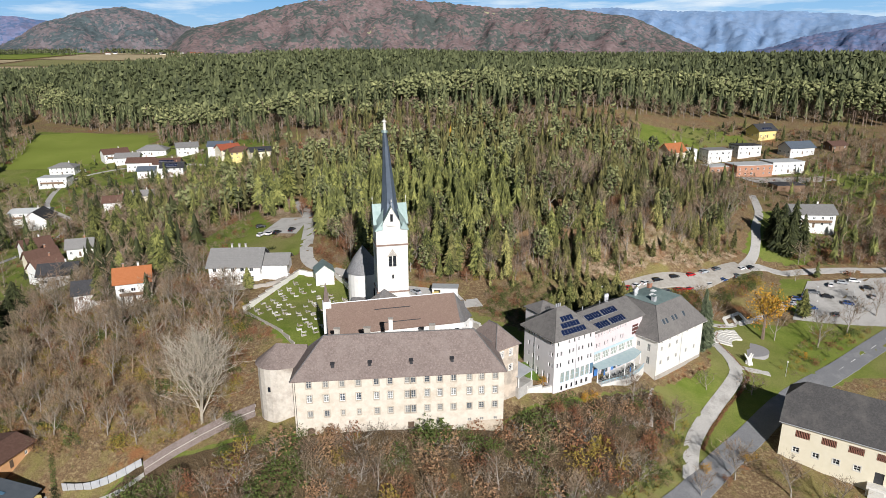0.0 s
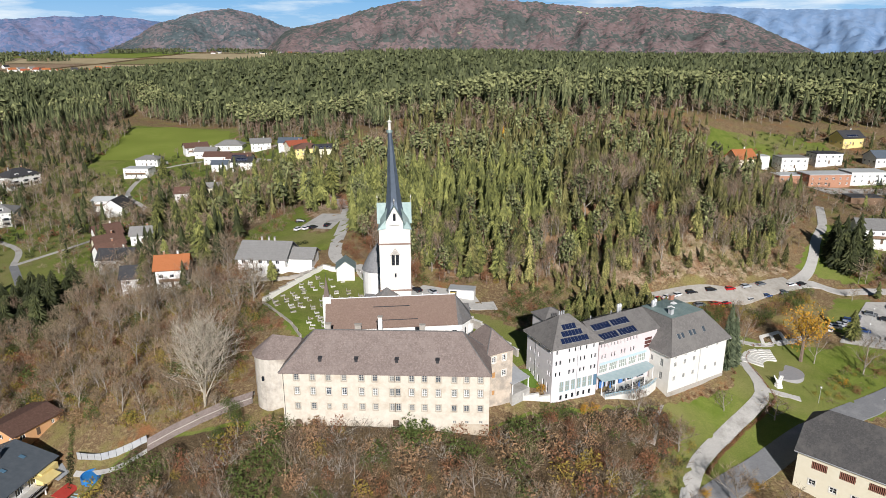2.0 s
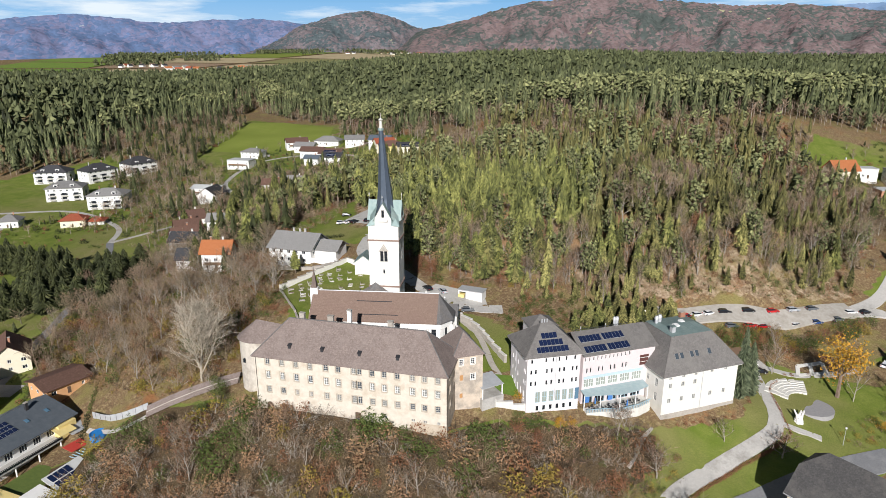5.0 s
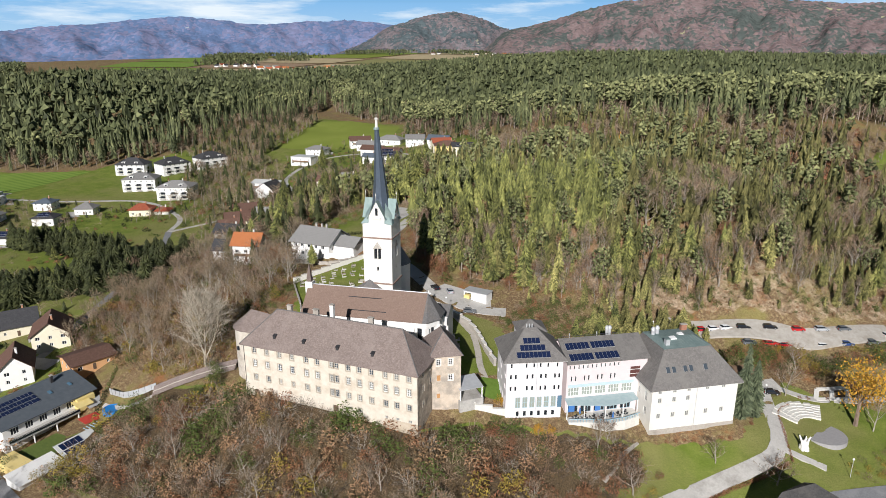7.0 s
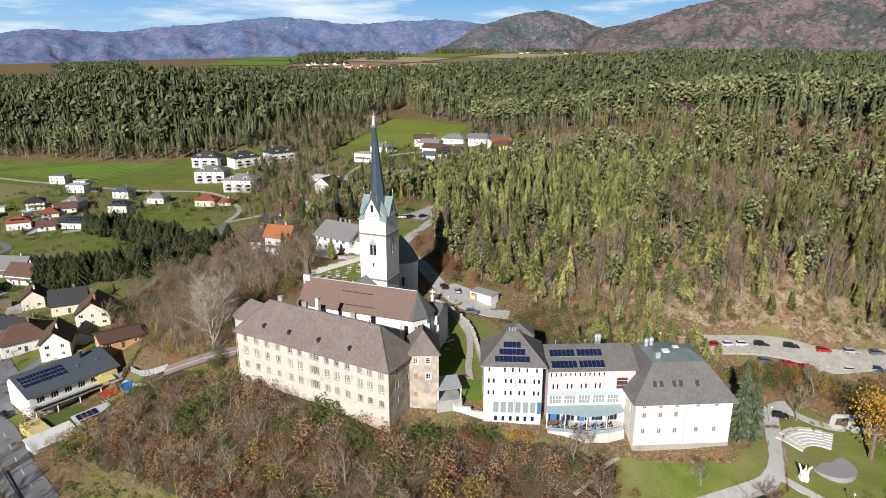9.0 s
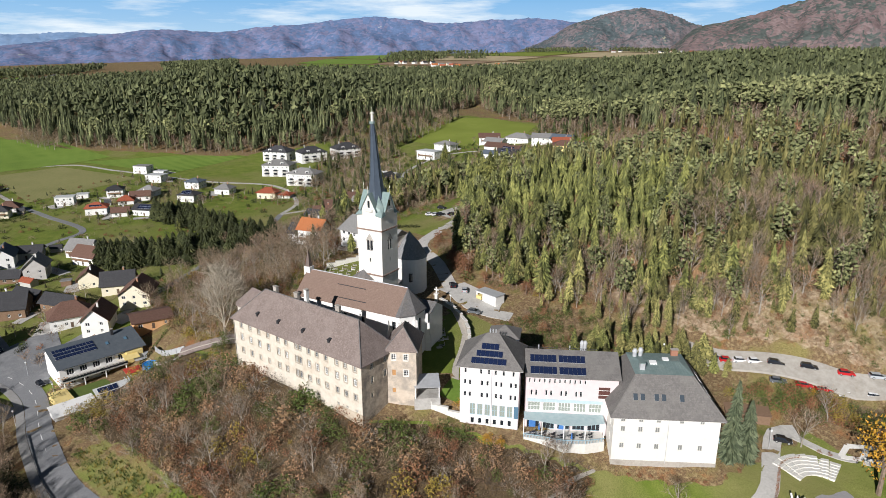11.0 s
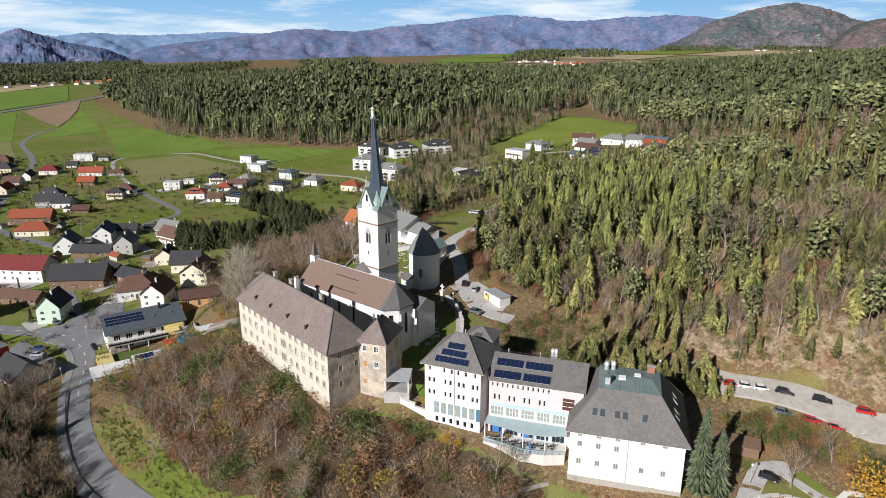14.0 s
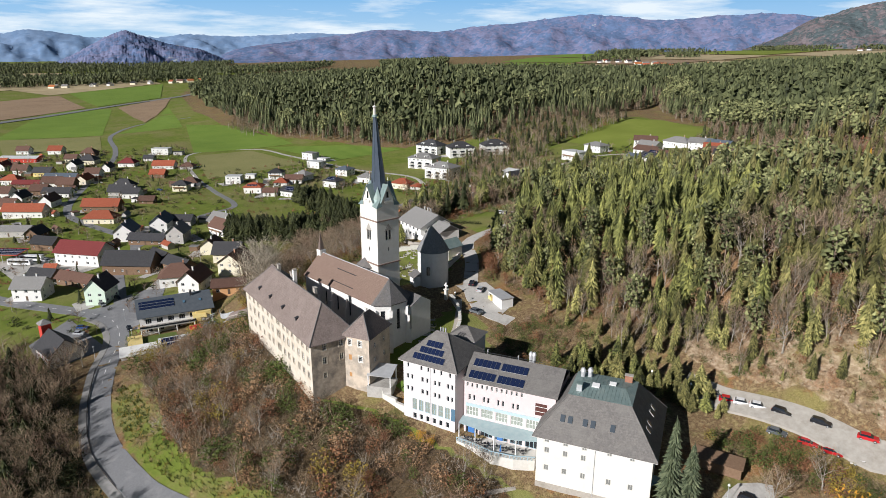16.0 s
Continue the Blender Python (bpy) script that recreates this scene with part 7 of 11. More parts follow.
def fire_station():
    t = thing("fire_station", -99.0, 77.0, 0, 20, "white fire station with dark roof and red hose tower", "fire station")
    HOUSE_SPOTS.append((-104, 76, 13))
    z = level(-99, 77)
    s = Shell()
    c = [(-7, -5.5), (7, -5.5), (7, 5.5), (-7, 5.5)]
    holes = [(2.0 + 3.4 * k, 3.2 + 3.4 * k, z + 1.2, z + 2.6) for k in range(4)]
    s.wall(c[0], c[1], z - 2, z + 4.6, holes, 0.2).wall(c[1], c[2], z - 2, z + 4.6).wall(c[2], c[3], z - 2, z + 4.6).wall(c[3], c[0], z - 2, z + 4.6)
    for x in (-7, 7):
        s.face([(x, -5.5, z + 4.6), (x, 5.5, z + 4.6), (x, 0, z + 9.2)])
    part("wall", s, WALLS["white"], t)
    for u0, u1, w0, w1 in holes:
        put_window(t, c[0], c[1], (u0 + u1) / 2, w0, u1 - u0, w1 - w0, (1, 0), 0.1, WALLS["red"])
    r = Shell()
    r.slab([(-7.7, -6.2, z + 4.1), (7.7, -6.2, z + 4.1), (7.7, 0, z + 9.4), (-7.7, 0, z + 9.4)], 0.22).slab([(7.7, 6.2, z + 4.1), (-7.7, 6.2, z + 4.1), (-7.7, 0, z + 9.4), (7.7, 0, z + 9.4)], 0.22)
    part("roof", r, ROOFS["dark"], t)
    part("hose_tower", Shell().box(-13.0, -1.8, z - 2, -9.6, 1.6, z + 10.4), WALLS["red"], t, "red hose tower")
    cap = Shell()
    q = [(-13.5, -2.3, z + 10.4), (-9.1, -2.3, z + 10.4), (-9.1, 2.1, z + 10.4), (-13.5, 2.1, z + 10.4)]
    for k in range(4):
        cap.face([q[k], q[(k + 1) % 4], (-11.3, -0.1, z + 12.2)])
    part("tower_roof", cap, ROOFS["grey"], t)


fire_station()


def inn():
    t = thing("rectory", -70.0, 212.0, 0, 3, "wide white house with light grey low-pitched roofs", "house")
    HOUSE_SPOTS.append((-70, 213, 13))
    HOUSE_SPOTS.append((-54, 217, 8))
    z = 42.0
    s = Shell()
    c = [(-10, -8), (10, -8), (10, 8), (-10, 8)]
    holes = [(1.5 + 3.6 * k, 3.0 + 3.6 * k, zz, zz + 1.4) for k in range(5) for zz in (47.6, 50.5)]
    east = [(2.0 + 4 * k, 3.3 + 4 * k, 49.8, 51.2) for k in range(3)]
    s.wall(c[0], c[1], z, 52.6, holes, 0.2).wall(c[1], c[2], z, 52.6, east, 0.2).wall(c[2], c[3], z, 52.6).wall(c[3], c[0], z, 52.6)
    for x in (-10, 10):
        s.face([(x, -8, 52.6), (x, 8, 52.6), (x, 1, 56.4)])
    part("wall", s, WALLS["white"], t)
    for (a, b), hs in (((c[0], c[1]), holes), ((c[1], c[2]), east)):
        for u0, u1, w0, w1 in hs:
            put_window(t, a, b, (u0 + u1) / 2, w0, u1 - u0, w1 - w0, (1, 0), 0.1)
    r = Shell()
    r.slab([(-11, -9, 52.3), (11, -9, 52.3), (11, 1, 56.8), (-11, 1, 56.8)], 0.25).slab([(11, 9, 52.7), (-11, 9, 52.7), (-11, 1, 56.8), (11, 1, 56.8)], 0.25)
    part("roof", r, ROOFS["grey"], t)
    w = Shell()
    w.box(10, -4, z, 20, 6.5, 52.0)
    part("side_wing_wall", w, WALLS["white"], t)
    r2 = Shell()
    r2.slab([(9.9, -4.8, 51.8), (21, -4.8, 51.8), (21, 1.5, 54.6), (9.9, 1.5, 54.6)], 0.2).slab([(21, 7.4, 51.9), (9.9, 7.4, 51.9), (9.9, 1.5, 54.6), (21, 1.5, 54.6)], 0.2)
    r2.face([(20, -4, 52.0), (20, 6.5, 52.0), (20, 1.5, 54.4)])
    part("side_wing_roof", r2, ROOFS["grey"], t)
    part("terrace", Shell().box(10, -8, z, 21, -4, 48.6).box(10, -8.1, 48.6, 21, -7.95, 49.6), WALLS["white"], t)
    for x in (-2.5, 0.5, 3.0):
        chimney(t, x, 1.5, 55.5, 57.8, 0.7, 0.7, WALLS["grey"])
    t.scale = (0.84, 0.84, 1.0)


inn()

# villages on the far plain
far = random.Random(45)
for cx, cy, dx, dy, n in ((-1180, 1580, 160, 60, 16), (-1480, 1640, 90, 40, 8), (-2050, 260, 14, 260, 16), (-1250, 2900, 220, 50, 12), (-760, 2750, 120, 60, 7)):
    for _ in range(n):
        house(cx + far.uniform(-dx, dx), cy + far.uniform(-dy, dy), far.uniform(0, 90), far.uniform(13, 20), far.uniform(10, 13), 6.0, "gable", 4.5, far.choice(("white", "white", "cream")), far.choice(("red", "brown", "orange", "grey", "dark")), 0, name="far_house", label="distant white house with pitched roof", windows=False)

# ---- lanes, car parks, fields ----
for nm, pts, w, mat, lab in (("path", FOOTWAY, 2.0, gravel, "pale gravel drive up to the guest house"), ("lane", HILL_LANE, 2.4, gravel, "narrow grey lane climbing past the churchyard"), ("lane", VILLAGE_LANE, 2.6, asphalt, "grey village street"),
                             ("lane", SIDE_LANE, 2.0, asphalt, "grey side lane between gardens"), ("lane", FIELD_LANE, 1.6, gravel, "pale farm track between the fields"), ("lane", UPPER_LANE, 1.8, gravel, "grey lane through the upper village"), ("lane", DEEP_LANE, 1.9, asphalt, "grey lane between trees and gardens")):
    road(nm, pts, w, w, mat, lab, 0.13, 3.0 if w > 1.9 else 6.0)
road("car_park", PARK[:4], 3.8, 3.0, surf("trodden brown gravel", (0.33, 0.305, 0.265), (0.43, 0.40, 0.355), 0.8, bump=0.2, stain=(0.25, 0.22, 0.18)), "long gravel car park below the wooded bank", 0.2)
road("lane", CLIMB, 1.9, 1.9, gravel, "pale gravel lane climbing from the car park", 0.16)
road("lane", EAST_LANE, 1.9, 1.9, gravel, "pale lane past the eastern car park", 0.22)
road("highway", HIGHWAY, 9.0, 9.0, asphalt, "straight country road across the plain", 0.8, 60.0)


def sheet(name, plan, mat, label, up=0.1, step=4.0, category="field"):
    v, f = patch(plan, up, step)
    return tagged(new(name, mesh_arrays(name, v, f, [mat])), label, category, kind="structure")


sheet("yard", [(-17, 196), (-13, 205), (4, 204.5), (8, 196)], gravel, "pale gravel yard before the garage", 0.22, 2.0, "yard")
sheet("yard", [(126, 217), (163, 213), (183, 247), (147, 247)], gravel, "grey gravel car park beside the road", 0.2, 3.0, "yard")
sheet("yard", [(-74, 254), (-58, 248), (-56, 266), (-69, 271)], gravel, "pale gravel yard above the lane", 0.2, 3.0, "yard")
sheet("yard", [(-153, 120), (-147, 98), (-106, 100), (-118, 112)], asphalt, "grey asphalt apron before the terrace house", 0.17, 3.0, "yard")
sheet("yard", [(-141, 84), (-112, 92), (-106, 104), (-142, 104)], asphalt, "grey asphalt square at the village junction", 0.10, 3.0, "yard")
sheet("yard", [(-240, 44), (-240, 66), (-200, 94), (-186, 62)], gravel, "pale yard beside the hall", 0.16, 3.0, "yard")
sheet("yard", [(-136, 80), (-118, 66), (-88, 72), (-96, 92)], asphalt, "grey yard of the fire station", 0.16, 3.0, "yard")
sheet("yard", [(178, 362), (230, 372), (226, 382), (172, 378)], gravel, "bare pale earth of a building site", 0.25, 3.0, "yard")


def crop(name, a, b, scale, rough=0.95, rows=0.0, turn=0.0):
    m, n, l, p = blank(name)
    where = n.new("ShaderNodeNewGeometry").outputs["Position"]
    col = blend(n, l, spread(n, l, noisy(n, l, scale, 6.0, where, 0.7), 0.32, 0.68), a, b)
    col = blend(n, l, spread(n, l, noisy(n, l, 0.02, 4.0, where), 0.4, 0.7), col, tuple(v * 0.82 for v in a))
    if rows:
        mp = n.new("ShaderNodeMapping")
        mp.inputs["Rotation"].default_value = (0, 0, radians(turn))
        l.new(where, mp.inputs["Vector"])
        wv = n.new("ShaderNodeTexWave")
        wv.inputs["Scale"].default_value, wv.inputs["Distortion"].default_value = rows, 1.0
        l.new(mp.outputs["Vector"], wv.inputs["Vector"])
        col = blend(n, l, spread(n, l, wv.outputs["Fac"], 0.2, 0.9), col, b)
    l.new(col, p.inputs["Base Color"])
    p.inputs["Roughness"].default_value = rough
    p.inputs["Specular IOR Level"].default_value = 0.1
    return m


fresh = crop("fresh green crop", (0.130, 0.215, 0.036), (0.185, 0.265, 0.052), 0.05, rows=0.05, turn=30)
meadow = crop("meadow grass", (0.190, 0.235, 0.042), (0.245, 0.280, 0.062), 0.08)
earth = crop("ploughed brown earth", (0.26, 0.18, 0.115), (0.34, 0.245, 0.16), 0.06, rows=0.06, turn=20)
stubble = crop("pale stubble", (0.42, 0.34, 0.20), (0.50, 0.41, 0.26), 0.05)
young = crop("thin young crop", (0.20, 0.215, 0.075), (0.27, 0.25, 0.11), 0.25, rows=0.12, turn=-20)
sheet("field", [(-405, 182), (-540, 192), (-545, 250), (-432, 272)], young, "thinly sprouting brown-green field", 0.16, 8)
sheet("field", [(-560, 195), (-800, 222), (-705, 300), (-560, 300)], fresh, "bright green winter crop", 0.16, 12)
sheet("field", [(-430, 300), (-560, 270), (-500, 345), (-440, 378)], fresh, "bright green meadow below the forest", 0.16, 10)
sheet("field", [(-352, 515), (-420, 622), (-368, 668), (-292, 650)], meadow, "green hillside meadow at the forest edge", 0.16, 8)
sheet("field", [(-292, 522), (-352, 515), (-292, 650), (-266, 590)], meadow, "green hillside meadow at the forest edge", 0.16, 8)
sheet("field", [(-640, 112), (-760, 115), (-800, 5), (-660, 20)], young, "pale green field in stripes", 0.16, 14)
sheet("field", [(-770, 135), (-860, 180), (-1130, 240), (-780, 215)], fresh, "bright green winter crop", 0.16, 16)
sheet("field", [(-770, 118), (-1180, 150), (-1240, 60), (-800, 0)], fresh, "bright green winter crop", 0.16, 20)
sheet("field", [(-880, 178), (-1200, 160), (-1420, 280), (-1130, 235)], earth, "ploughed brown field beside the road", 0.6, 20)
sheet("field", [(-960, -80), (-1240, 110), (-1700, 60), (-1400, -200)], earth, "ploughed brown field beside the road", 0.7, 30)
sheet("field", [(-1260, 130), (-1440, 260), (-2000, 330), (-1800, 80)], fresh, "wide green field", 0.8, 30)
sheet("field", [(-1720, 40), (-2050, 330), (-2700, 300), (-2300, -150)], stubble, "pale stubble field", 0.9, 40)
sheet("field", [(-1450, 330), (-1990, 450), (-2600, 800), (-1900, 560)], fresh, "green strip beside the road", 1.0, 40)
sheet("field", [(-2100, 350), (-2700, 820), (-3300, 700), (-2800, 250)], meadow, "wide green field", 1.2, 50)
# the far valley with its fields
for plan, mat, lab in (([(-1050, 1330), (-1400, 1330), (-1500, 1560), (-1020, 1560)], stubble, "pale distant field"), ([(-1420, 1330), (-1800, 1300), (-2000, 1600), (-1520, 1560)], fresh, "green distant field"), ([(-900, 1600), (-1250, 1600), (-1300, 1900), (-850, 1900)], stubble, "pale distant field"), ([(-1280, 1600), (-1640, 1600), (-1800, 1900), (-1330, 1900)], earth, "brown distant field"),
                       ([(-1680, 1620), (-2150, 1640), (-2400, 2000), (-1850, 1920)], fresh, "green distant field"), ([(-800, 1950), (-1300, 1950), (-1400, 2350), (-760, 2350)], young, "pale green distant field"), ([(-1340, 1950), (-1850, 1960), (-2000, 2350), (-1440, 2350)], stubble, "pale distant field"), ([(-1900, 1970), (-2450, 2060), (-2700, 2500), (-2050, 2350)], fresh, "green distant field"),
                       ([(-900, 2400), (-1450, 2400), (-1500, 2850), (-850, 2850)], stubble, "pale distant field"), ([(-1500, 2400), (-2100, 2420), (-2200, 2850), (-1550, 2850)], meadow, "green distant field"), ([(-1000, 2880), (-1450, 2880), (-1500, 3100), (-1050, 3150)], stubble, "pale distant field"), ([(-1550, 2880), (-2000, 2880), (-2100, 3150), (-1600, 3150)], fresh, "green distant field"), ([(-600, 2950), (-960, 2900), (-1000, 3120), (-640, 3180)], fresh, "green distant field"),
                       ([(-1900, -180), (-2080, 20), (-2100, -160), (-2000, -300)], stubble, "pale stubble field"), ([(-2620, -200), (-3250, -250), (-3250, 60), (-2640, 30)], stubble, "pale stubble field"), ([(-2640, 60), (-3250, 90), (-3250, 380), (-2640, 340)], meadow, "wide green field")):
    sheet("field", plan, mat, lab, 1.4, 45)
# paved drives beside the village houses
pave = random.Random(91)
for a, b, c in list(HOUSE_SPOTS):
    if -700 < a < -95 and b < 700 and c > 5.2 and pave.random() < 0.7:
        q = radians(pave.choice((31, 61, 100, -29)))
        u, w = Vector((math.cos(q), math.sin(q))), Vector((-math.sin(q), math.cos(q)))
        o = Vector((a, b)) + u * (c + 1.5) * pave.choice((-1, 1))
        hl, hw = pave.uniform(4, 9), pave.uniform(2.2, 4.0)
        sheet("driveway", [tuple(o + w * hl + u * hw), tuple(o - w * hl + u * hw), tuple(o - w * hl - u * hw), tuple(o + w * hl - u * hw)], gravel, "pale paved drive beside a village house", 0.22, 3.0, "driveway")

# ---- churchyard ----
def run_wall(name, pts, tall, thick, mat, label, cap=None, sink=1.5):
    """A garden wall along a line, stepping with the ground."""
    t = thing(name, 0, 0, 0, 0, label, "wall")
    line = smooth_line(pts, 3.0)
    s, k = Shell(), Shell()
    for a, b in zip(line, line[1:]):
        n = Vector(((b - a).y, -(b - a).x)).normalized() * thick / 2
        za, zb = level(a.x, a.y), level(b.x, b.y)
        z = max(za, zb) + tall
        q = [a - n, a + n, b + n, b - n]
        s.prism([(p.x, p.y) for p in reversed(q)] if (b - a).cross(n) > 0 else [(p.x, p.y) for p in q], min(za, zb) - sink, z)
        m = n * 1.25
        k.slab([(p.x, p.y, z + 0.12) for p in ((a + m), (b + m), (b - m), (a - m))], 0.12)
    part("masonry", s, mat, t)
    part("coping", k, cap or stone, t)
    return t


run_wall("churchyard_wall", [(-61, 184.6), (-58, 191.2), (-55, 198), (-52, 204.6), (-49.5, 211)], 1.5, 0.55, pale_stone, "pale rendered churchyard wall with stone coping")
run_wall("churchyard_wall", [(-41, 163.5), (-45.5, 169), (-53, 176.5), (-61, 184.6)], 0.5, 0.4, stone, "low grey churchyard wall above the steep slope")
run_wall("churchyard_wall", [(-49.5, 211), (-43.5, 209)], 1.6, 0.5, white_wall, "pale rendered churchyard wall with stone coping")
run_wall("churchyard_wall", [(-36.5, 209), (-31, 201), (-29, 196)], 1.6, 0.5, white_wall, "pale rendered churchyard wall with stone coping")
run_wall("retaining_wall", [(-10, 190), (-2, 188), (6, 184), (11, 179.5), (15, 175), (20, 170)], 1.5, 0.8, stone, "curved grey stone wall of the lower churchyard", pale_stone, 5.0)
run_wall("retaining_wall", [(15, 149.5), (22, 152.5), (29, 155.5)], 1.2, 0.6, pale_stone, "pale retaining wall between castle and guest house", pale_stone, 6.0)
run_wall("retaining_wall", [(-84, 206), (-70, 202), (-58, 201), (-52, 208)], 1.0, 0.5, stone, "low grey stone garden wall")


def grave(seed):
    r = random.Random(seed)
    t = thing("grave", 0, 0, -50, 0, r.choice(("grave with pale stone border and headstone", "grave with dark polished headstone and flowers")), "grave", "graves in the churchyard")
    b = Shell()
    b.box(-0.5, -1.0, -0.2, 0.5, -0.88, 0.22).box(-0.5, 0.88, -0.2, 0.5, 1.0, 0.22).box(-0.5, -0.88, -0.2, -0.38, 0.88, 0.22).box(0.38, -0.88, -0.2, 0.5, 0.88, 0.22)
    part("border", b, r.choice((stone, pale_stone, stone)), t)
    part("planting", Shell().box(-0.38, -0.88, -0.2, 0.38, 0.88, 0.16), r.choice((gravel, green_leaf, rust_leaf, stone)), t)
    h = Shell()
    w, tall = r.uniform(0.3, 0.45), r.uniform(0.8, 1.3)
    h.box(-w, 0.8, 0.2, w, 0.98, tall * 0.8)
    h.face([(-w, 0.8, tall * 0.8), (w, 0.8, tall * 0.8), (w * 0.4, 0.8, tall), (-w * 0.4, 0.8, tall)])
    h.face([(w, 0.98, tall * 0.8), (-w, 0.98, tall * 0.8), (-w * 0.4, 0.98, tall), (w * 0.4, 0.98, tall)])
    h.face([(-w * 0.4, 0.8, tall), (w * 0.4, 0.8, tall), (w * 0.4, 0.98, tall), (-w * 0.4, 0.98, tall)])
    part("headstone", h, r.choice((stone, pale_stone, dark_tin, pale_stone)), t)
    return t


GRAVE_KINDS = [grave(i) for i in range(6)]
gr = random.Random(8)
made, spare = 0, list(GRAVE_KINDS)
for i in range(-8, 9):
    for j in range(-14, 15):
        u, v = i * 3.3 + gr.uniform(-0.5, 0.5), j * 1.8 + gr.uniform(-0.5, 0.5)
        x, y = -42 + u * 0.85 - v * 0.53, 186 + u * 0.53 + v * 0.85
        if not within(x, y, [(-58.5, 185.5), (-50, 206), (-38, 203), (-30.5, 194), (-30.5, 170), (-41, 167.5)]) or gr.random() < 0.24 or (abs(x + 45 - (y - 185) * 0.1) < 1.2):
            continue
        m = pose(x, y, level(x, y) + 0.05, 0, 0, 122 + gr.uniform(-9, 9)) @ Matrix.Diagonal((0.85, 0.85, 0.85, 1))
        if spare:
            spare.pop().matrix_world = m
        else:
            copy_thing(gr.choice(GRAVE_KINDS), m)
        made += 1
for k in range(14):
    x, y = gr.uniform(-6, 8), 0
    y = 186 - (x + 6) * 0.75 - gr.uniform(2, 9)
    copy_thing(gr.choice(GRAVE_KINDS), pose(x, y, level(x, y) + 0.05, 0, 0, -30))


def mortuary():
    t = thing("mortuary_chapel", -40.0, 206.5, 0, 15, "small cream chapel with green roof in the churchyard wall", "chapel")
    z = level(-40, 206.5)
    s = Shell()
    s.wall((-3, -3.4), (3, -3.4), z - 2, z + 4.2, [(2.0, 4.0, z + 0.2, z + 2.9)], 0.3).wall((3, -3.4), (3, 3.4), z - 2, z + 4.2).wall((3, 3.4), (-3, 3.4), z - 2, z + 4.2).wall((-3, 3.4), (-3, -3.4), z - 2, z + 4.2)
    s.face([(-3, -3.4, z + 4.2), (3, -3.4, z + 4.2), (0, -3.4, z + 6.4)])
    s.face([(3, 3.4, z + 4.2), (-3, 3.4, z + 4.2), (0, 3.4, z + 6.4)])
    part("wall", s, cream_wall, t)
    r = Shell()
    r.slab([(3.4, -3.8, z + 3.95), (3.4, 3.8, z + 3.95), (0, 3.8, z + 6.6), (0, -3.8, z + 6.6)], 0.18).slab([(-3.4, 3.8, z + 3.95), (-3.4, -3.8, z + 3.95), (0, -3.8, z + 6.6), (0, 3.8, z + 6.6)], 0.18)
    part("roof", r, copper, t)
    part("door", Shell().box(-1.0, -3.2, z + 0.2, 1.0, -3.1, z + 2.9), paint_white, t)


mortuary()


def wayside_cross():
    t = thing("stone_cross", -10.4, 188.6, level(-10.4, 188.6), 20, "white stone cross on a tall pillar", "cross")
    part("pillar", Shell().box(-0.45, -0.45, -1, 0.45, 0.45, 3.2).box(-0.7, -0.7, 3.2, 0.7, 0.7, 3.5), pale_stone, t)
    part("cross", Shell().box(-0.2, -0.15, 3.5, 0.2, 0.15, 5.6).box(-0.75, -0.15, 4.5, 0.75, 0.15, 4.9), white_wall, t)


wayside_cross()


# ---- covered stair and fence on the west side ----
def covered_stair():
    t = thing("covered_stairway", 0, 0, 0, 0, "long covered stairway with shingle roof climbing to the castle", "stairway")
    pts = [Vector(p) for p in ((-71.5, 133.2), (-66, 136), (-60, 138.6), (-54, 140.6), (-46.5, 142.2))]
    zs = [level(p.x, p.y) + 1.3 for p in pts]
    zs[-1] = zs[-2] + 2.6
    for i, (a, b) in enumerate(zip(pts, pts[1:])):
        n = Vector(((b - a).y, -(b - a).x)).normalized()
        w = n * 2.5
        wl = Shell()
        for sg in (-1, 1):
            p, q = a + w * sg * 0.6, b + w * sg * 0.6
            f = [(p.x, p.y, zs[i] - 3.4), (q.x, q.y, zs[i + 1] - 3.4), (q.x, q.y, zs[i + 1] - 0.1), (p.x, p.y, zs[i] - 0.1)]
            wl.face(f)
            p2, q2 = p - n * sg * 0.3, q - n * sg * 0.3
            wl.face([(q2.x, q2.y, zs[i + 1] - 3.4), (p2.x, p2.y, zs[i] - 3.4), (p2.x, p2.y, zs[i] - 0.1), (q2.x, q2.y, zs[i + 1] - 0.1)])
        part("wall", wl, stone, t)
        r = Shell()
        m0, m1 = (a.x, a.y, zs[i] + 0.9), (b.x, b.y, zs[i + 1] + 0.9)
        for sg in (-1, 1):
            p, q = a + w * sg, b + w * sg
            f = [(p.x, p.y, zs[i] - 1.15), (q.x, q.y, zs[i + 1] - 1.15), m1, m0]
            r.face(f)
            r.face([(v[0], v[1], v[2] - 0.15) for v in reversed(f)])
        part("roof", r, old_shingle, t)


covered_stair()


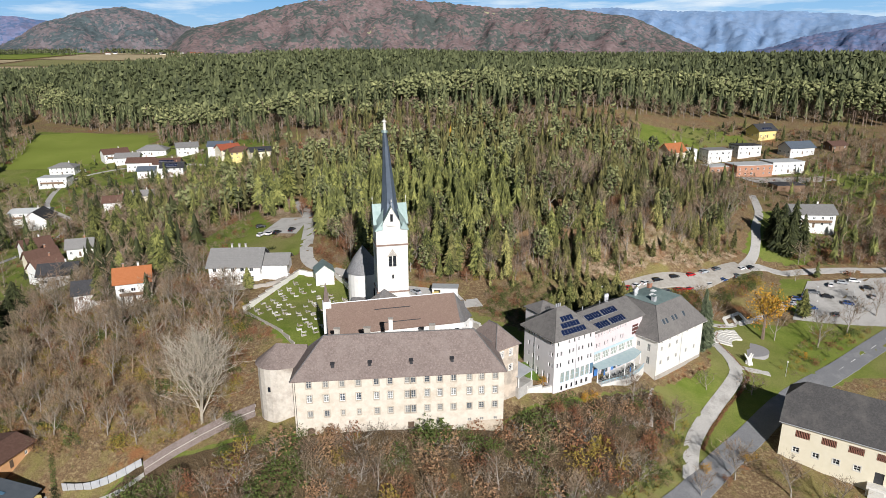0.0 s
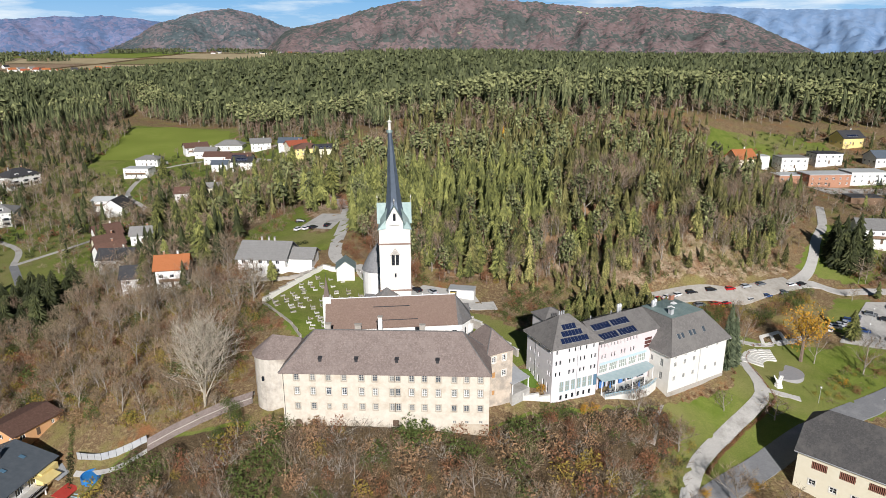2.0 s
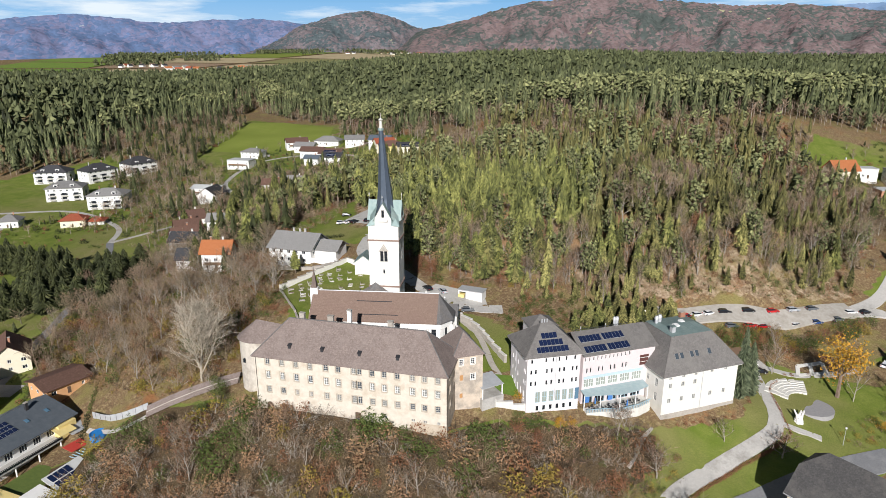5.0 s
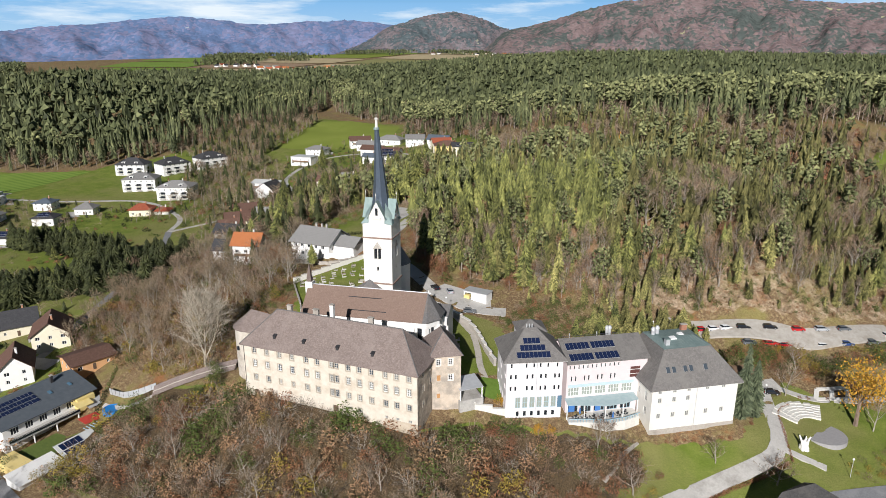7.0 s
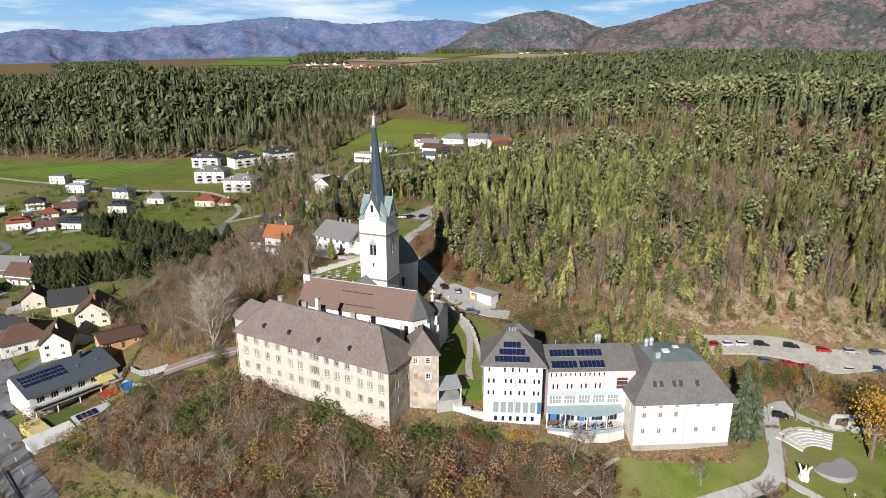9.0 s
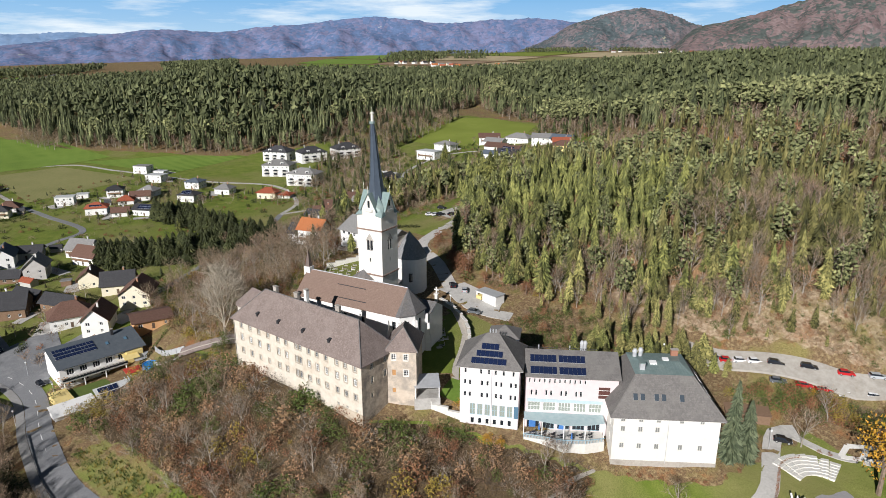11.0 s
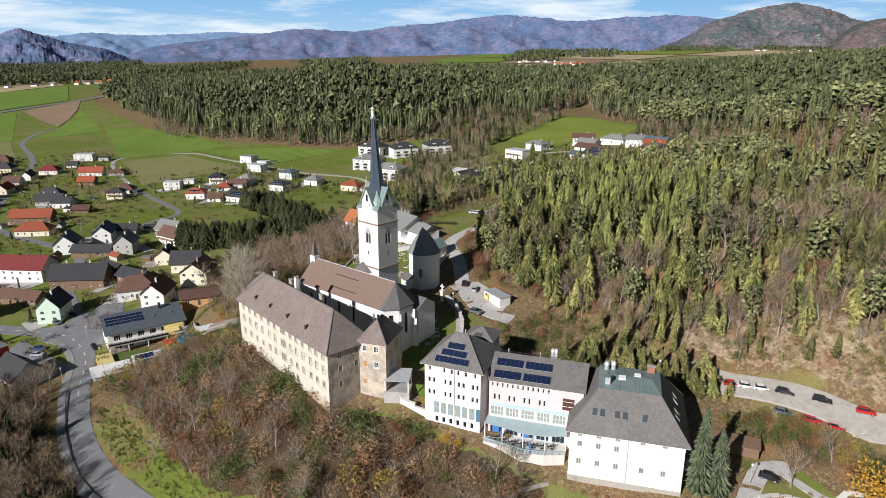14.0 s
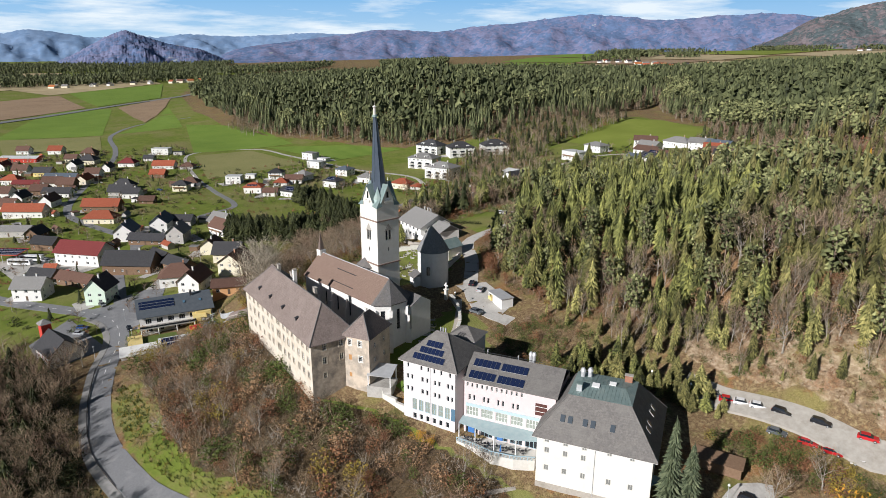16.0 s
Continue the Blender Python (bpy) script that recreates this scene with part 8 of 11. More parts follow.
def sheet_fence():
    t = thing("sheet_fence", 0, 0, 0, 0, "pale grey sheet-metal fence on the slope", "fence")
    line = smooth_line([(-72.5, 134.5), (-78, 132.6), (-84, 131.8), (-91.5, 132.6)], 1.6)
    for a, b in zip(line, line[1:]):
        za, zb = level(a.x, a.y), level(b.x, b.y)
        s = Shell()
        n = Vector(((b - a).y, -(b - a).x)).normalized() * 0.05
        s.face([(a.x + n.x, a.y + n.y, za - 0.6), (b.x + n.x, b.y + n.y, zb - 0.6), (b.x + n.x, b.y + n.y, zb + 1.9), (a.x + n.x, a.y + n.y, za + 1.9)])
        s.face([(b.x - n.x, b.y - n.y, zb - 0.6), (a.x - n.x, a.y - n.y, za - 0.6), (a.x - n.x, a.y - n.y, za + 1.9), (b.x - n.x, b.y - n.y, zb + 1.9)])
        s.face([(a.x + n.x, a.y + n.y, za + 1.9), (b.x + n.x, b.y + n.y, zb + 1.9), (b.x - n.x, b.y - n.y, zb + 1.9), (a.x - n.x, a.y - n.y, za + 1.9)])
        part("panel", s, light_tin, t)
        part("post", Shell().box(a.x - 0.06, a.y - 0.06, za - 0.8, a.x + 0.06, a.y + 0.06, za + 2.0), dark_tin, t)


sheet_fence()
road("path", [(-90, 129), (-84, 128.5), (-79, 128.4), (-75, 129.6), (-71, 131.8)], 0.6, 0.6, gravel, "pale stone garden path", 0.25, 1.5)


# ---- small buildings and garden by the guest house ----
def garage():
    t = thing("garage", 0.6, 201.8, 0, -4, "low white garage with flat roof and one open bay", "garage")
    z = 43.4
    s = Shell()
    s.wall((-5.2, -2.8), (5.4, -2.8), z - 1, z + 2.9, [(0.6, 3.4, z, z + 2.4)], 0.25).wall((5.4, -2.8), (5.4, 2.8), z - 1, z + 2.9).wall((5.4, 2.8), (-5.2, 2.8), z - 1, z + 2.9).wall((-5.2, 2.8), (-5.2, -2.8), z - 1, z + 2.9)
    part("wall", s, WALLS["white"], t)
    part("roof", Shell().box(-5.5, -3.2, z + 2.9, 5.7, 3.1, z + 3.1), light_tin, t)
    part("floor_slab", Shell().box(-5.0, -2.7, z - 0.5, 5.2, 2.6, z + 0.03), gravel, t)
    part("door", Shell().box(-0.6, -2.86, z, 4.6, -2.8, z + 2.4), paint_white, t)
    t.scale = (0.78, 0.72, 1.0)


garage()
part("container", Shell().box(-1.0, -0.7, 0, 1.0, 0.7, 1.3).box(-1.1, -0.8, 1.3, 1.1, 0.8, 1.45), WALLS["yellow"], tagged(thing("waste_container", -2.5, 200.6, 43.45, -4), "yellow container inside the open garage bay", "container"))


def carport():
    t = thing("carport", 19.3, 153.4, 0, 48, "open shelter with pale blue-grey sheet roof", "shelter")
    z = 37.6
    part("roof", Shell().slab([(-3.2, -2.8, z + 3.0), (3.2, -2.8, z + 3.0), (3.2, 2.8, z + 3.9), (-3.2, 2.8, z + 3.9)], 0.15), light_tin, t)
    for x, y, h in ((-2.9, -2.5, 3.0), (2.9, -2.5, 3.0), (-2.9, 2.5, 3.8), (2.9, 2.5, 3.8)):
        part("post", Shell().box(x - 0.12, y - 0.12, z - 4, x + 0.12, y + 0.12, z + h), paint_white, t)
    part("floor", Shell().box(-3.2, -2.8, z - 6, 3.2, 2.8, z), gravel, t)


carport()
sheet("lawn", [(20.5, 156.5), (27, 158.5), (25, 166), (19, 163)], surf("short lawn", (0.09, 0.15, 0.02), (0.12, 0.19, 0.03), 1.0), "small bright green lawn beside the shelter", 0.25, 1.0, "lawn")


def amphitheatre():
    t = thing("open_air_theatre", 101.3, 195.5, level(101.3, 195.5), 0, "small open-air theatre with stone tiers and round floor", "theatre")
    n = 36
    lie = level(101.3, 195.5)
    part("floor", Shell().prism([(5.3 * math.cos(2 * math.pi * k / n) * 1.08, 5.3 * math.sin(2 * math.pi * k / n)) for k in range(n)], -1.5, 0.14), surf("grey paved floor", (0.30, 0.29, 0.29), (0.36, 0.35, 0.35), 1.5), t)
    for tier in range(6):
        r0, r1 = 5.9 + tier * 1.05, 6.95 + tier * 1.05
        for k in range(7):
            a0, a1 = radians(92 + k * 12.3), radians(92 + (k + 1) * 12.3 - 1.0)
            am, rm = (a0 + a1) / 2, (r0 + r1) / 2
            high = max(0.3 + tier * 0.3, level(101.3 + rm * math.cos(am), 195.5 + rm * math.sin(am)) - lie + 0.3)
            s = Shell()
            s.prism([(r0 * math.cos(a0), r0 * math.sin(a0)), (r1 * math.cos(a0), r1 * math.sin(a0)), (r1 * math.cos(a1), r1 * math.sin(a1)), (r0 * math.cos(a1), r0 * math.sin(a1))], -1.5, high)
            part("stone", s, pale_stone, t)


amphitheatre()


def sculpture():
    """A tall group of leaning, twisting white stone forms grown into one another."""
    r, s = random.Random(12), Shell()
    for k in range(5):
        a = k * 1.3
        p = Vector((math.cos(a) * 0.75, math.sin(a) * 0.6, -0.3))
        d = Vector((-math.cos(a) * 0.12, -math.sin(a) * 0.10, 1)).normalized()
        tall = r.uniform(2.8, 5.2)
        for i in range(5):
            q = p + d * tall / 5
            w0, w1 = 0.62 * (1 - i / 6.5), 0.62 * (1 - (i + 1) / 6.5)
            s.tube(p, q, w0 * r.uniform(0.8, 1.25), w1 * r.uniform(0.8, 1.25), 7)
            p, d = q, (d + Vector((r.gauss(0, 0.22), r.gauss(0, 0.22), 0.1))).normalized()
    ob = new("sculpture", s.mesh("sculpture", [white_wall]))
    ob.matrix_world = pose(96.9, 186.9, level(96.9, 186.9) - 0.1, 0, 0, 30)
    tagged(ob, "abstract white stone sculpture beside the drive", "sculpture")


sculpture()
for a, b in (((100.0, 210.6), (108.2, 215.0)), ((100.3, 215.2), (107.6, 219.6)), ((100.0, 210.6), (100.3, 215.2)), ((108.2, 215.0), (107.6, 219.6)), ((104.1, 212.8), (104.0, 217.4))):
    road("path", [a, ((a[0] + b[0]) / 2, (a[1] + b[1]) / 2), b], 0.6, 0.6, pale_stone, "pale paved garden path", 0.2, 1.5)
road("path", [(90, 209), (95, 209.5), (100, 210.5), (109, 214.5), (117, 219)], 1.0, 1.0, gravel, "gravel garden path", 0.14, 1.5)
road("path", [(23, 160), (17, 167), (13, 174), (8, 181), (0, 187), (-8, 192)], 0.9, 0.9, stone, "grey paved path past the choir", 0.16, 1.5)
road("path", [(91, 184), (96, 183.5), (102, 183)], 0.9, 0.9, gravel, "gravel path to the sculpture", 0.16, 1.5)
part("wall", Shell().box(-5, -2, 0, 5, 2, 2.4).slab([(-5.3, -2.3, 2.45), (5.3, -2.3, 2.45), (5.3, 2.3, 2.9), (-5.3, 2.3, 2.9)], 0.1), WALLS["timber"], tagged(thing("garden_shed", 79.5, 206.0, level(79.5, 206.0) - 0.2, 30), "brown timber shed beside the car park", "shed"))


def stair(pts, label):
    t = thing("garden_stair", 0, 0, 0, 0, label, "stairs")
    line = smooth_line(pts, 0.5)
    for a, b in zip(line, line[1:]):
        n = Vector(((b - a).y, -(b - a).x)).normalized() * 0.7
        z = max(level(a.x, a.y), level(b.x, b.y)) + 0.08
        q = [(a - n), (a + n), (b + n), (b - n)]
        pl = [(p.x, p.y, z) for p in q]
        area = sum(pl[i][0] * pl[(i + 1) % 4][1] - pl[(i + 1) % 4][0] * pl[i][1] for i in range(4))
        part("step", Shell().slab(pl if area > 0 else list(reversed(pl)), 0.5), stone, t)


stair([(59.5, 166.8), (57.5, 162), (56.5, 157), (55.0, 152)], "narrow stone steps down the lawn from the terrace")


# ---- terrace furniture ----
def bistro_table(x, y, z):
    t = thing("bistro_table", x, y, z, 0, "small dark round table on the terrace", "table", "tables on the terrace")
    part("tabletop", Shell().tube((0, 0, 0.70), (0, 0, 0.74), 0.4, 0.4, 12), dark_tin, t)
    part("leg", Shell().tube((0, 0, 0.03), (0, 0, 0.70), 0.04, 0.04, 6), dark_tin, t)
    part("foot", Shell().tube((0, 0, 0), (0, 0, 0.03), 0.25, 0.22, 10), dark_tin, t)
    return t


def bistro_chair(x, y, z, turn):
    t = thing("terrace_chair", x, y, z, turn, "dark metal terrace chair", "chair", "chairs on the terrace")
    part("seat", Shell().box(-0.22, -0.22, 0.42, 0.22, 0.22, 0.46), dark_tin, t)
    part("backrest", Shell().box(-0.22, 0.2, 0.5, 0.22, 0.24, 0.88), dark_tin, t)
    for a, b in ((-0.2, -0.2), (0.2, -0.2), (0.2, 0.22), (-0.2, 0.22)):
        part("leg", Shell().box(a - 0.02, b - 0.02, 0, a + 0.02, b + 0.02, 0.42), dark_tin, t)
    return t


mid_m = pose(41.6, 164.4, 0, 0, 0, math.degrees(math.atan2(13.6, 17.8)))
table0 = chair0 = None
for k in range(7):
    p = mid_m @ Vector((2.0 + 2.2 * k, -2.4 - 0.9 * math.sin(k * 0.5), 32.0))
    if table0:
        copy_thing(table0, Matrix.Translation(p))
    else:
        table0 = bistro_table(*p)
    for a in (0, 120, 240):
        q = p + Vector((math.cos(radians(a + 90)) * 0.7, math.sin(radians(a + 90)) * 0.7, 0))
        if chair0:
            copy_thing(chair0, pose(*q, 0, 0, a))
        else:
            chair0 = bistro_chair(*q, a)


def parasol(u, v, col):
    p = mid_m @ Vector((u, v, 32.0))
    t = thing("folded_parasol", *p, 0, "folded blue parasol on the terrace", "parasol")
    part("pole", Shell().tube((0, 0, 0), (0, 0, 2.6), 0.03, 0.03, 6), light_tin, t)
    part("canopy", Shell().tube((0, 0, 0.9), (0, 0, 2.5), 0.26, 0.08, 8), col, t)
    part("base", Shell().tube((0, 0, 0), (0, 0, 0.12), 0.35, 0.3, 10), stone, t)


parasol(10.8, -4.9, bpy.data.materials["bright blue door"])
parasol(3.4, -1.6, bpy.data.materials["bright blue door"])


# ---- street lamps ----
def street_lamp(x, y, tall=5.0):
    t = thing("street_lamp", x, y, level(x, y) - 0.1, 0, "slim grey street lamp with round head", "lamp", "street lamps")
    part("pole", Shell().tube((0, 0, 0), (0, 0, tall), 0.07, 0.05, 8), light_tin, t)
    part("lamp_head", Shell().tube((0, 0, tall), (0, 0, tall + 0.35), 0.28, 0.2, 10), paint_white, t)
    return t


lamp0 = street_lamp(-4.1, 188.2)
for x, y in ((62.4, 216.0), (54.8, 210.8), (143, 233), (137, 222), (107, 183), (87, 200), (-118, 100), (-88, 88), (160, 237), (-95, 101)):
    copy_thing(lamp0, pose(x, y, level(x, y) - 0.1))


# ---- cars ----
def car_paint(name, c):
    return surf(name, c, tuple(min(1, v * 1.05) for v in c), 0.5, rough=0.25, spec=0.6)


PAINTS = {"silver": car_paint("silver car paint", (0.42, 0.44, 0.46)), "red": car_paint("red car paint", (0.48, 0.02, 0.025)), "white": car_paint("white car paint", (0.78, 0.78, 0.78)), "black": car_paint("black car paint", (0.015, 0.016, 0.02)), "blue": car_paint("blue car paint", (0.03, 0.07, 0.20)), "grey": car_paint("grey car paint", (0.12, 0.13, 0.14))}
rubber = surf("black rubber", (0.015, 0.015, 0.016), (0.022, 0.022, 0.023), 5.0, rough=0.7)
lamp_glass = glassy("lamp glass", (0.7, 0.7, 0.68), 0.1)
tail_glass = glassy("red lamp glass", (0.35, 0.01, 0.01), 0.2)


def extrude(s, side, half, inner=None, m=0):
    """A body from its side outline, narrower at the top where inner says so."""
    inner = inner or (lambda z: half)
    lf = [(x, -inner(z), z) for x, z in side]
    rt = [(x, inner(z), z) for x, z in side]
    s.face(lf, m)
    s.face(list(reversed(rt)), m)
    for i in range(len(side)):
        j = (i + 1) % len(side)
        s.face([lf[j], lf[i], rt[i], rt[j]], m)


def car(colour, estate=False):
    t = thing("car", 0, 0, -60, 0, f"{colour} parked {'estate' if estate else 'compact'} car", "car", "parked cars")
    back = -2.15 if estate else -2.0
    s = Shell()
    extrude(s, [(back, 0.28), (2.1, 0.28), (2.18, 0.55), (2.0, 0.78), (1.0, 0.92), (back + 0.05, 0.98), (back - 0.05, 0.6)], 0.88, lambda z: 0.88 if z < 0.85 else 0.84)
    body = part("body", s, PAINTS[colour], t)
    g = Shell()
    rear = back + 0.1 if estate else back + 0.35
    extrude(g, [(1.0, 0.93), (0.35, 1.40), (rear + 0.3, 1.42), (rear, 0.98)], 0.80, lambda z: 0.80 if z < 1.2 else 0.64)
    part("glazing", g, pane_dark, body)
    roof = Shell()
    roof.slab([(0.38, -0.66, 1.45), (0.38, 0.66, 1.45), (rear + 0.28, 0.66, 1.46), (rear + 0.28, -0.66, 1.46)], 0.05)
    part("roof", roof, PAINTS[colour], body)
    for x in (-1.3, 1.35):
        for y in (-0.84, 0.84):
            w = part("wheel", Shell().tube((x, y - 0.1, 0.31), (x, y + 0.1, 0.31), 0.31, 0.31, 12), rubber, t)
            part("rim", Shell().tube((x, y - 0.11, 0.31), (x, y + 0.11, 0.31), 0.18, 0.18, 8), light_tin, w)
    for y in (-0.65, 0.65):
        part("headlight", Shell().box(2.05, y - 0.16, 0.6, 2.13, y + 0.16, 0.72), lamp_glass, t)
        part("tail_light", Shell().box(back - 0.06, y - 0.14, 0.65, back + 0.0, y + 0.14, 0.85), tail_glass, t)
    return t


CARS = {}


def park(colour, x, y, turn, estate=False, lift=0.22):
    m = pose(x, y, level(x, y) + lift, 0, 0, turn)
    if (colour, estate) in CARS:
        copy_thing(CARS[colour, estate], m)
    else:
        CARS[colour, estate] = car(colour, estate)
        CARS[colour, estate].matrix_world = m


for colour, x, y, a in (("silver", 61.5, 221.2, 40), ("grey", 64.8, 222.4, 40), ("red", 67.8, 223.2, 38), ("white", 71.0, 224.2, 36), ("white", 74.5, 225.3, 34), ("black", 79.3, 227.0, 20), ("black", 86.5, 230.2, 24), ("red", 94.3, 234.6, 28), ("silver", 101.0, 238.2, 30), ("grey", 107, 241.5, 32)):
    park(colour, x, y, a, colour in ("black", "silver"))
for colour, x, y, a in (("grey", 81.4, 222.6, 24), ("red", 87.1, 225.2, 26), ("red", 91.2, 227.4, 28), ("white", 96.2, 230.4, 30), ("white", 101.8, 233.4, 30), ("blue", 108, 236.6, 30), ("grey", 115, 241, 33), ("white", 120, 247.5, 35), ("black", 125, 251, 40)):
    park(colour, x, y, a, colour == "white")
for i, (x, y) in enumerate(((125.4, 223.3), (130, 227), (134.6, 231), (138.6, 233.7), (144.5, 237.3), (148, 233.9), (154, 242.8), (159.2, 244.1), (164.6, 244.9), (165, 233.1), (136.9, 225.1), (152.9, 228.9), (144.2, 220.9), (166.5, 239.3), (127.7, 225.2), (132.3, 229))):
    park(("white", "silver", "blue", "blue", "grey", "black", "white", "silver")[i % 8], x, y, -20 if i % 3 else 60, i % 2 == 0)
for colour, x, y, a in (("black", 88.6, 204.8, 20), ("black", -14.3, 200.5, 140), ("silver", -9.0, 200.6, 130), ("grey", 2.2, 192.0, 20), ("white", -73, 251, 70), ("white", -69.5, 251, 70), ("black", -66.5, 251, 70), ("black", -60.7, 252, 80), ("black", -76, 262, 20)):
    park(colour, x, y, a)
for colour, x, y, a in (("grey", -142.7, 92.5, 20), ("black", -147, 98.8, 15), ("blue", -121.5, 84.6, 60), ("silver", -116.5, 83.2, 60), ("black", -107.6, 100.8, 5), ("white", -112, 79.5, 60), ("white", -244.5, 121.5, 30), ("red", -300, 92, 60), ("white", -232, 66, 55), ("silver", -226, 70, 55), ("red", -200, 80, 50), ("blue", -380, 142, 60), ("black", -84, 102, 10)):
    park(colour, x, y, a, colour == "blue")


def bus(x, y, turn, colour="white"):
    t = thing("coach", x, y, level(x, y) + 0.2, turn, "white coach parked beside the hall", "coach", "parked coaches")
    s = Shell()
    extrude(s, [(-6, 0.4), (6, 0.4), (6.1, 1.4), (5.9, 3.2), (-5.9, 3.3), (-6.05, 1.2)], 1.25)
    part("body", s, PAINTS[colour], t)
    for y0 in (-1.27, 1.27):
        part("window_band", Shell().box(-5.6, y0 - 0.02, 1.6, 5.4, y0 + 0.02, 2.7), pane_dark, t)
    for x0 in (-3.6, 4.0):
        for y0 in (-1.1, 1.1):
            part("wheel", Shell().tube((x0, y0 - 0.15, 0.5), (x0, y0 + 0.15, 0.5), 0.5, 0.5, 12), rubber, t)


bus(-228, 58, 58)
bus(-232, 63, 58)


def solar_shelter():
    t = thing("solar_shelter", -240, 52, level(-240, 52), 58, "open vehicle shelter with a solar roof", "shelter")
    part("roof", Shell().slab([(-9, -5, 4.6), (9, -5, 4.6), (9, 5, 5.4), (-9, 5, 5.4)], 0.2), WALLS["red"], t)
    up = Vector((0, 10, 0.8)).normalized()
    for k in range(15):
        panels(t, Vector((-8.6 + k * 1.15, -4.6, 4.66)), Vector((1, 0, 0)), up, 1, (1, 1, 1, 1), 1.08, 1.9, 0)
    for x in (-8, 0, 8):
        for y in (-4.4, 4.4):
            part("post", Shell().box(x - 0.12, y - 0.12, -0.5, x + 0.12, y + 0.12, 4.6), light_tin, t)


solar_shelter()

# ---- trees and undergrowth ----
class Soup:
    """Triangles of a plant: places, faces, material and tone."""

    def __init__(self):
        self.v, self.f, self.m, self.t = [], [], [], []

    def tri(self, a, b, c, m=0, t=0.5):
        k = len(self.v)
        self.v += [tuple(a), tuple(b), tuple(c)]
        self.f.append((k, k + 1, k + 2))
        self.m.append(m)
        self.t += [t, t, t]

    def rod(self, a, b, ra, rb, n=3, m=0, t=0.5):
        a, b = Vector(a), Vector(b)
        q = (b - a).to_track_quat("Z", "Y")
        ring = [q @ Vector((math.cos(2 * math.pi * i / n), math.sin(2 * math.pi * i / n), 0)) for i in range(n)]
        for i in range(n):
            j = (i + 1) % n
            self.tri(a + ring[i] * ra, a + ring[j] * ra, b + ring[j] * rb, m, t)
            self.tri(a + ring[i] * ra, b + ring[j] * rb, b + ring[i] * rb, m, t)

    def arrays(self):
        return np.array(self.v, np.float32), np.array(self.f, np.int32), np.array(self.m, np.int32), np.array(self.t, np.float32)

    def split(self, m):
        """The faces of one material as arrays of their own."""
        v, f, mm, t = self.arrays()
        f = f[mm == m]
        used = np.unique(f)
        back = np.zeros(len(v), np.int32)
        back[used] = np.arange(len(used))
        return v[used], back[f], t[used]


def spruce(seed, tiers, points, wide=0.17, bare=0.1, trunk_n=5):
    """A conifer one metre high: trunk, and tiers of drooping boughs that end in uneven points."""
    r, s = random.Random(seed), Soup()
    s.rod((0, 0, 0), (0, 0, 0.96), 0.012, 0.003, trunk_n, 1)
    lean = Vector((r.uniform(-0.012, 0.012), r.uniform(-0.012, 0.012), 0))
    gap = (0.97 - bare) / tiers
    for i in range(tiers):
        z = bare + gap * i
        rad = wide * (1 - z) ** 0.78 * (0.62 + 0.38 * min(1, (z - bare) * 7 + 0.2)) * r.uniform(0.86, 1.12) + 0.010
        top = Vector((0, 0, z + gap * 1.25 + rad * 0.55)) + lean * z
        turn, ring = r.uniform(0, 6.28), []
        for k in range(2 * points):
            a = turn + math.pi * (k + r.uniform(-0.32, 0.32)) / points
            q = rad * (r.uniform(0.74, 1.22) if k % 2 == 0 else r.uniform(0.5, 0.72))
            ring.append(Vector((math.cos(a) * q, math.sin(a) * q, z + (r.uniform(-0.7, 0.15) if k % 2 == 0 else r.uniform(0.1, 0.6)) * gap)) + lean * z)
        for k in range(2 * points):
            s.tri(top, ring[k], ring[(k + 1) % (2 * points)], 0, r.random())
    s.rod((0, 0, 0.9), (0, 0, 1.03), 0.011, 0.001, 3, 0, 0.6)
    return s


def clump(s, r, c, wide, tall, m=0, sides=4):
    """A ragged tuft of foliage: a dome of uneven points with a flat underside."""
    tone, turn = r.random(), r.uniform(0, 6.28)
    ring = []
    for k in range(sides):
        a, q = turn + 6.283 * (k + r.uniform(-0.3, 0.3)) / sides, wide * r.uniform(0.65, 1.3)
        ring.append(c + Vector((math.cos(a) * q, math.sin(a) * q, tall * r.uniform(-0.35, 0.25))))
    top, foot = c + Vector((r.gauss(0, 0.2) * wide, r.gauss(0, 0.2) * wide, tall * r.uniform(0.6, 1.0))), c - Vector((0, 0, tall * 0.5))
    for k in range(sides):
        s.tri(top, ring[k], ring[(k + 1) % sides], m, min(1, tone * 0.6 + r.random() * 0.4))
        # Faces underneath get a lower tone: their shade is put into the colour.
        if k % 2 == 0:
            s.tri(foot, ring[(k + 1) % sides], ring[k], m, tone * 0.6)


def pine(seed, tufts=20, crown=0.42, size=1.0, broad=0.13):
    """A pine one metre high: a tall bare trunk under a ragged crown of tufts."""
    r, s = random.Random(seed), Soup()
    s.rod((0, 0, 0), (0, 0, 0.92), 0.011, 0.004, 4, 1)
    for i in range(tufts):
        f = (i + r.random()) / tufts
        z = 1 - crown * f
        rad = broad * (0.25 + 1.1 * math.sin(math.pi * min(1, 0.12 + f * 0.85)) ** 0.8) * r.uniform(0.15, 1.0)
        a = i * 2.4 + r.uniform(-0.5, 0.5)
        c = Vector((math.cos(a) * rad, math.sin(a) * rad, z - 0.03))
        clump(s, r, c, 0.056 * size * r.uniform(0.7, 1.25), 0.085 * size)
        if i % 3 == 0:
            s.rod((0, 0, z - 0.06), c, 0.004, 0.002, 3, 1)
    return s


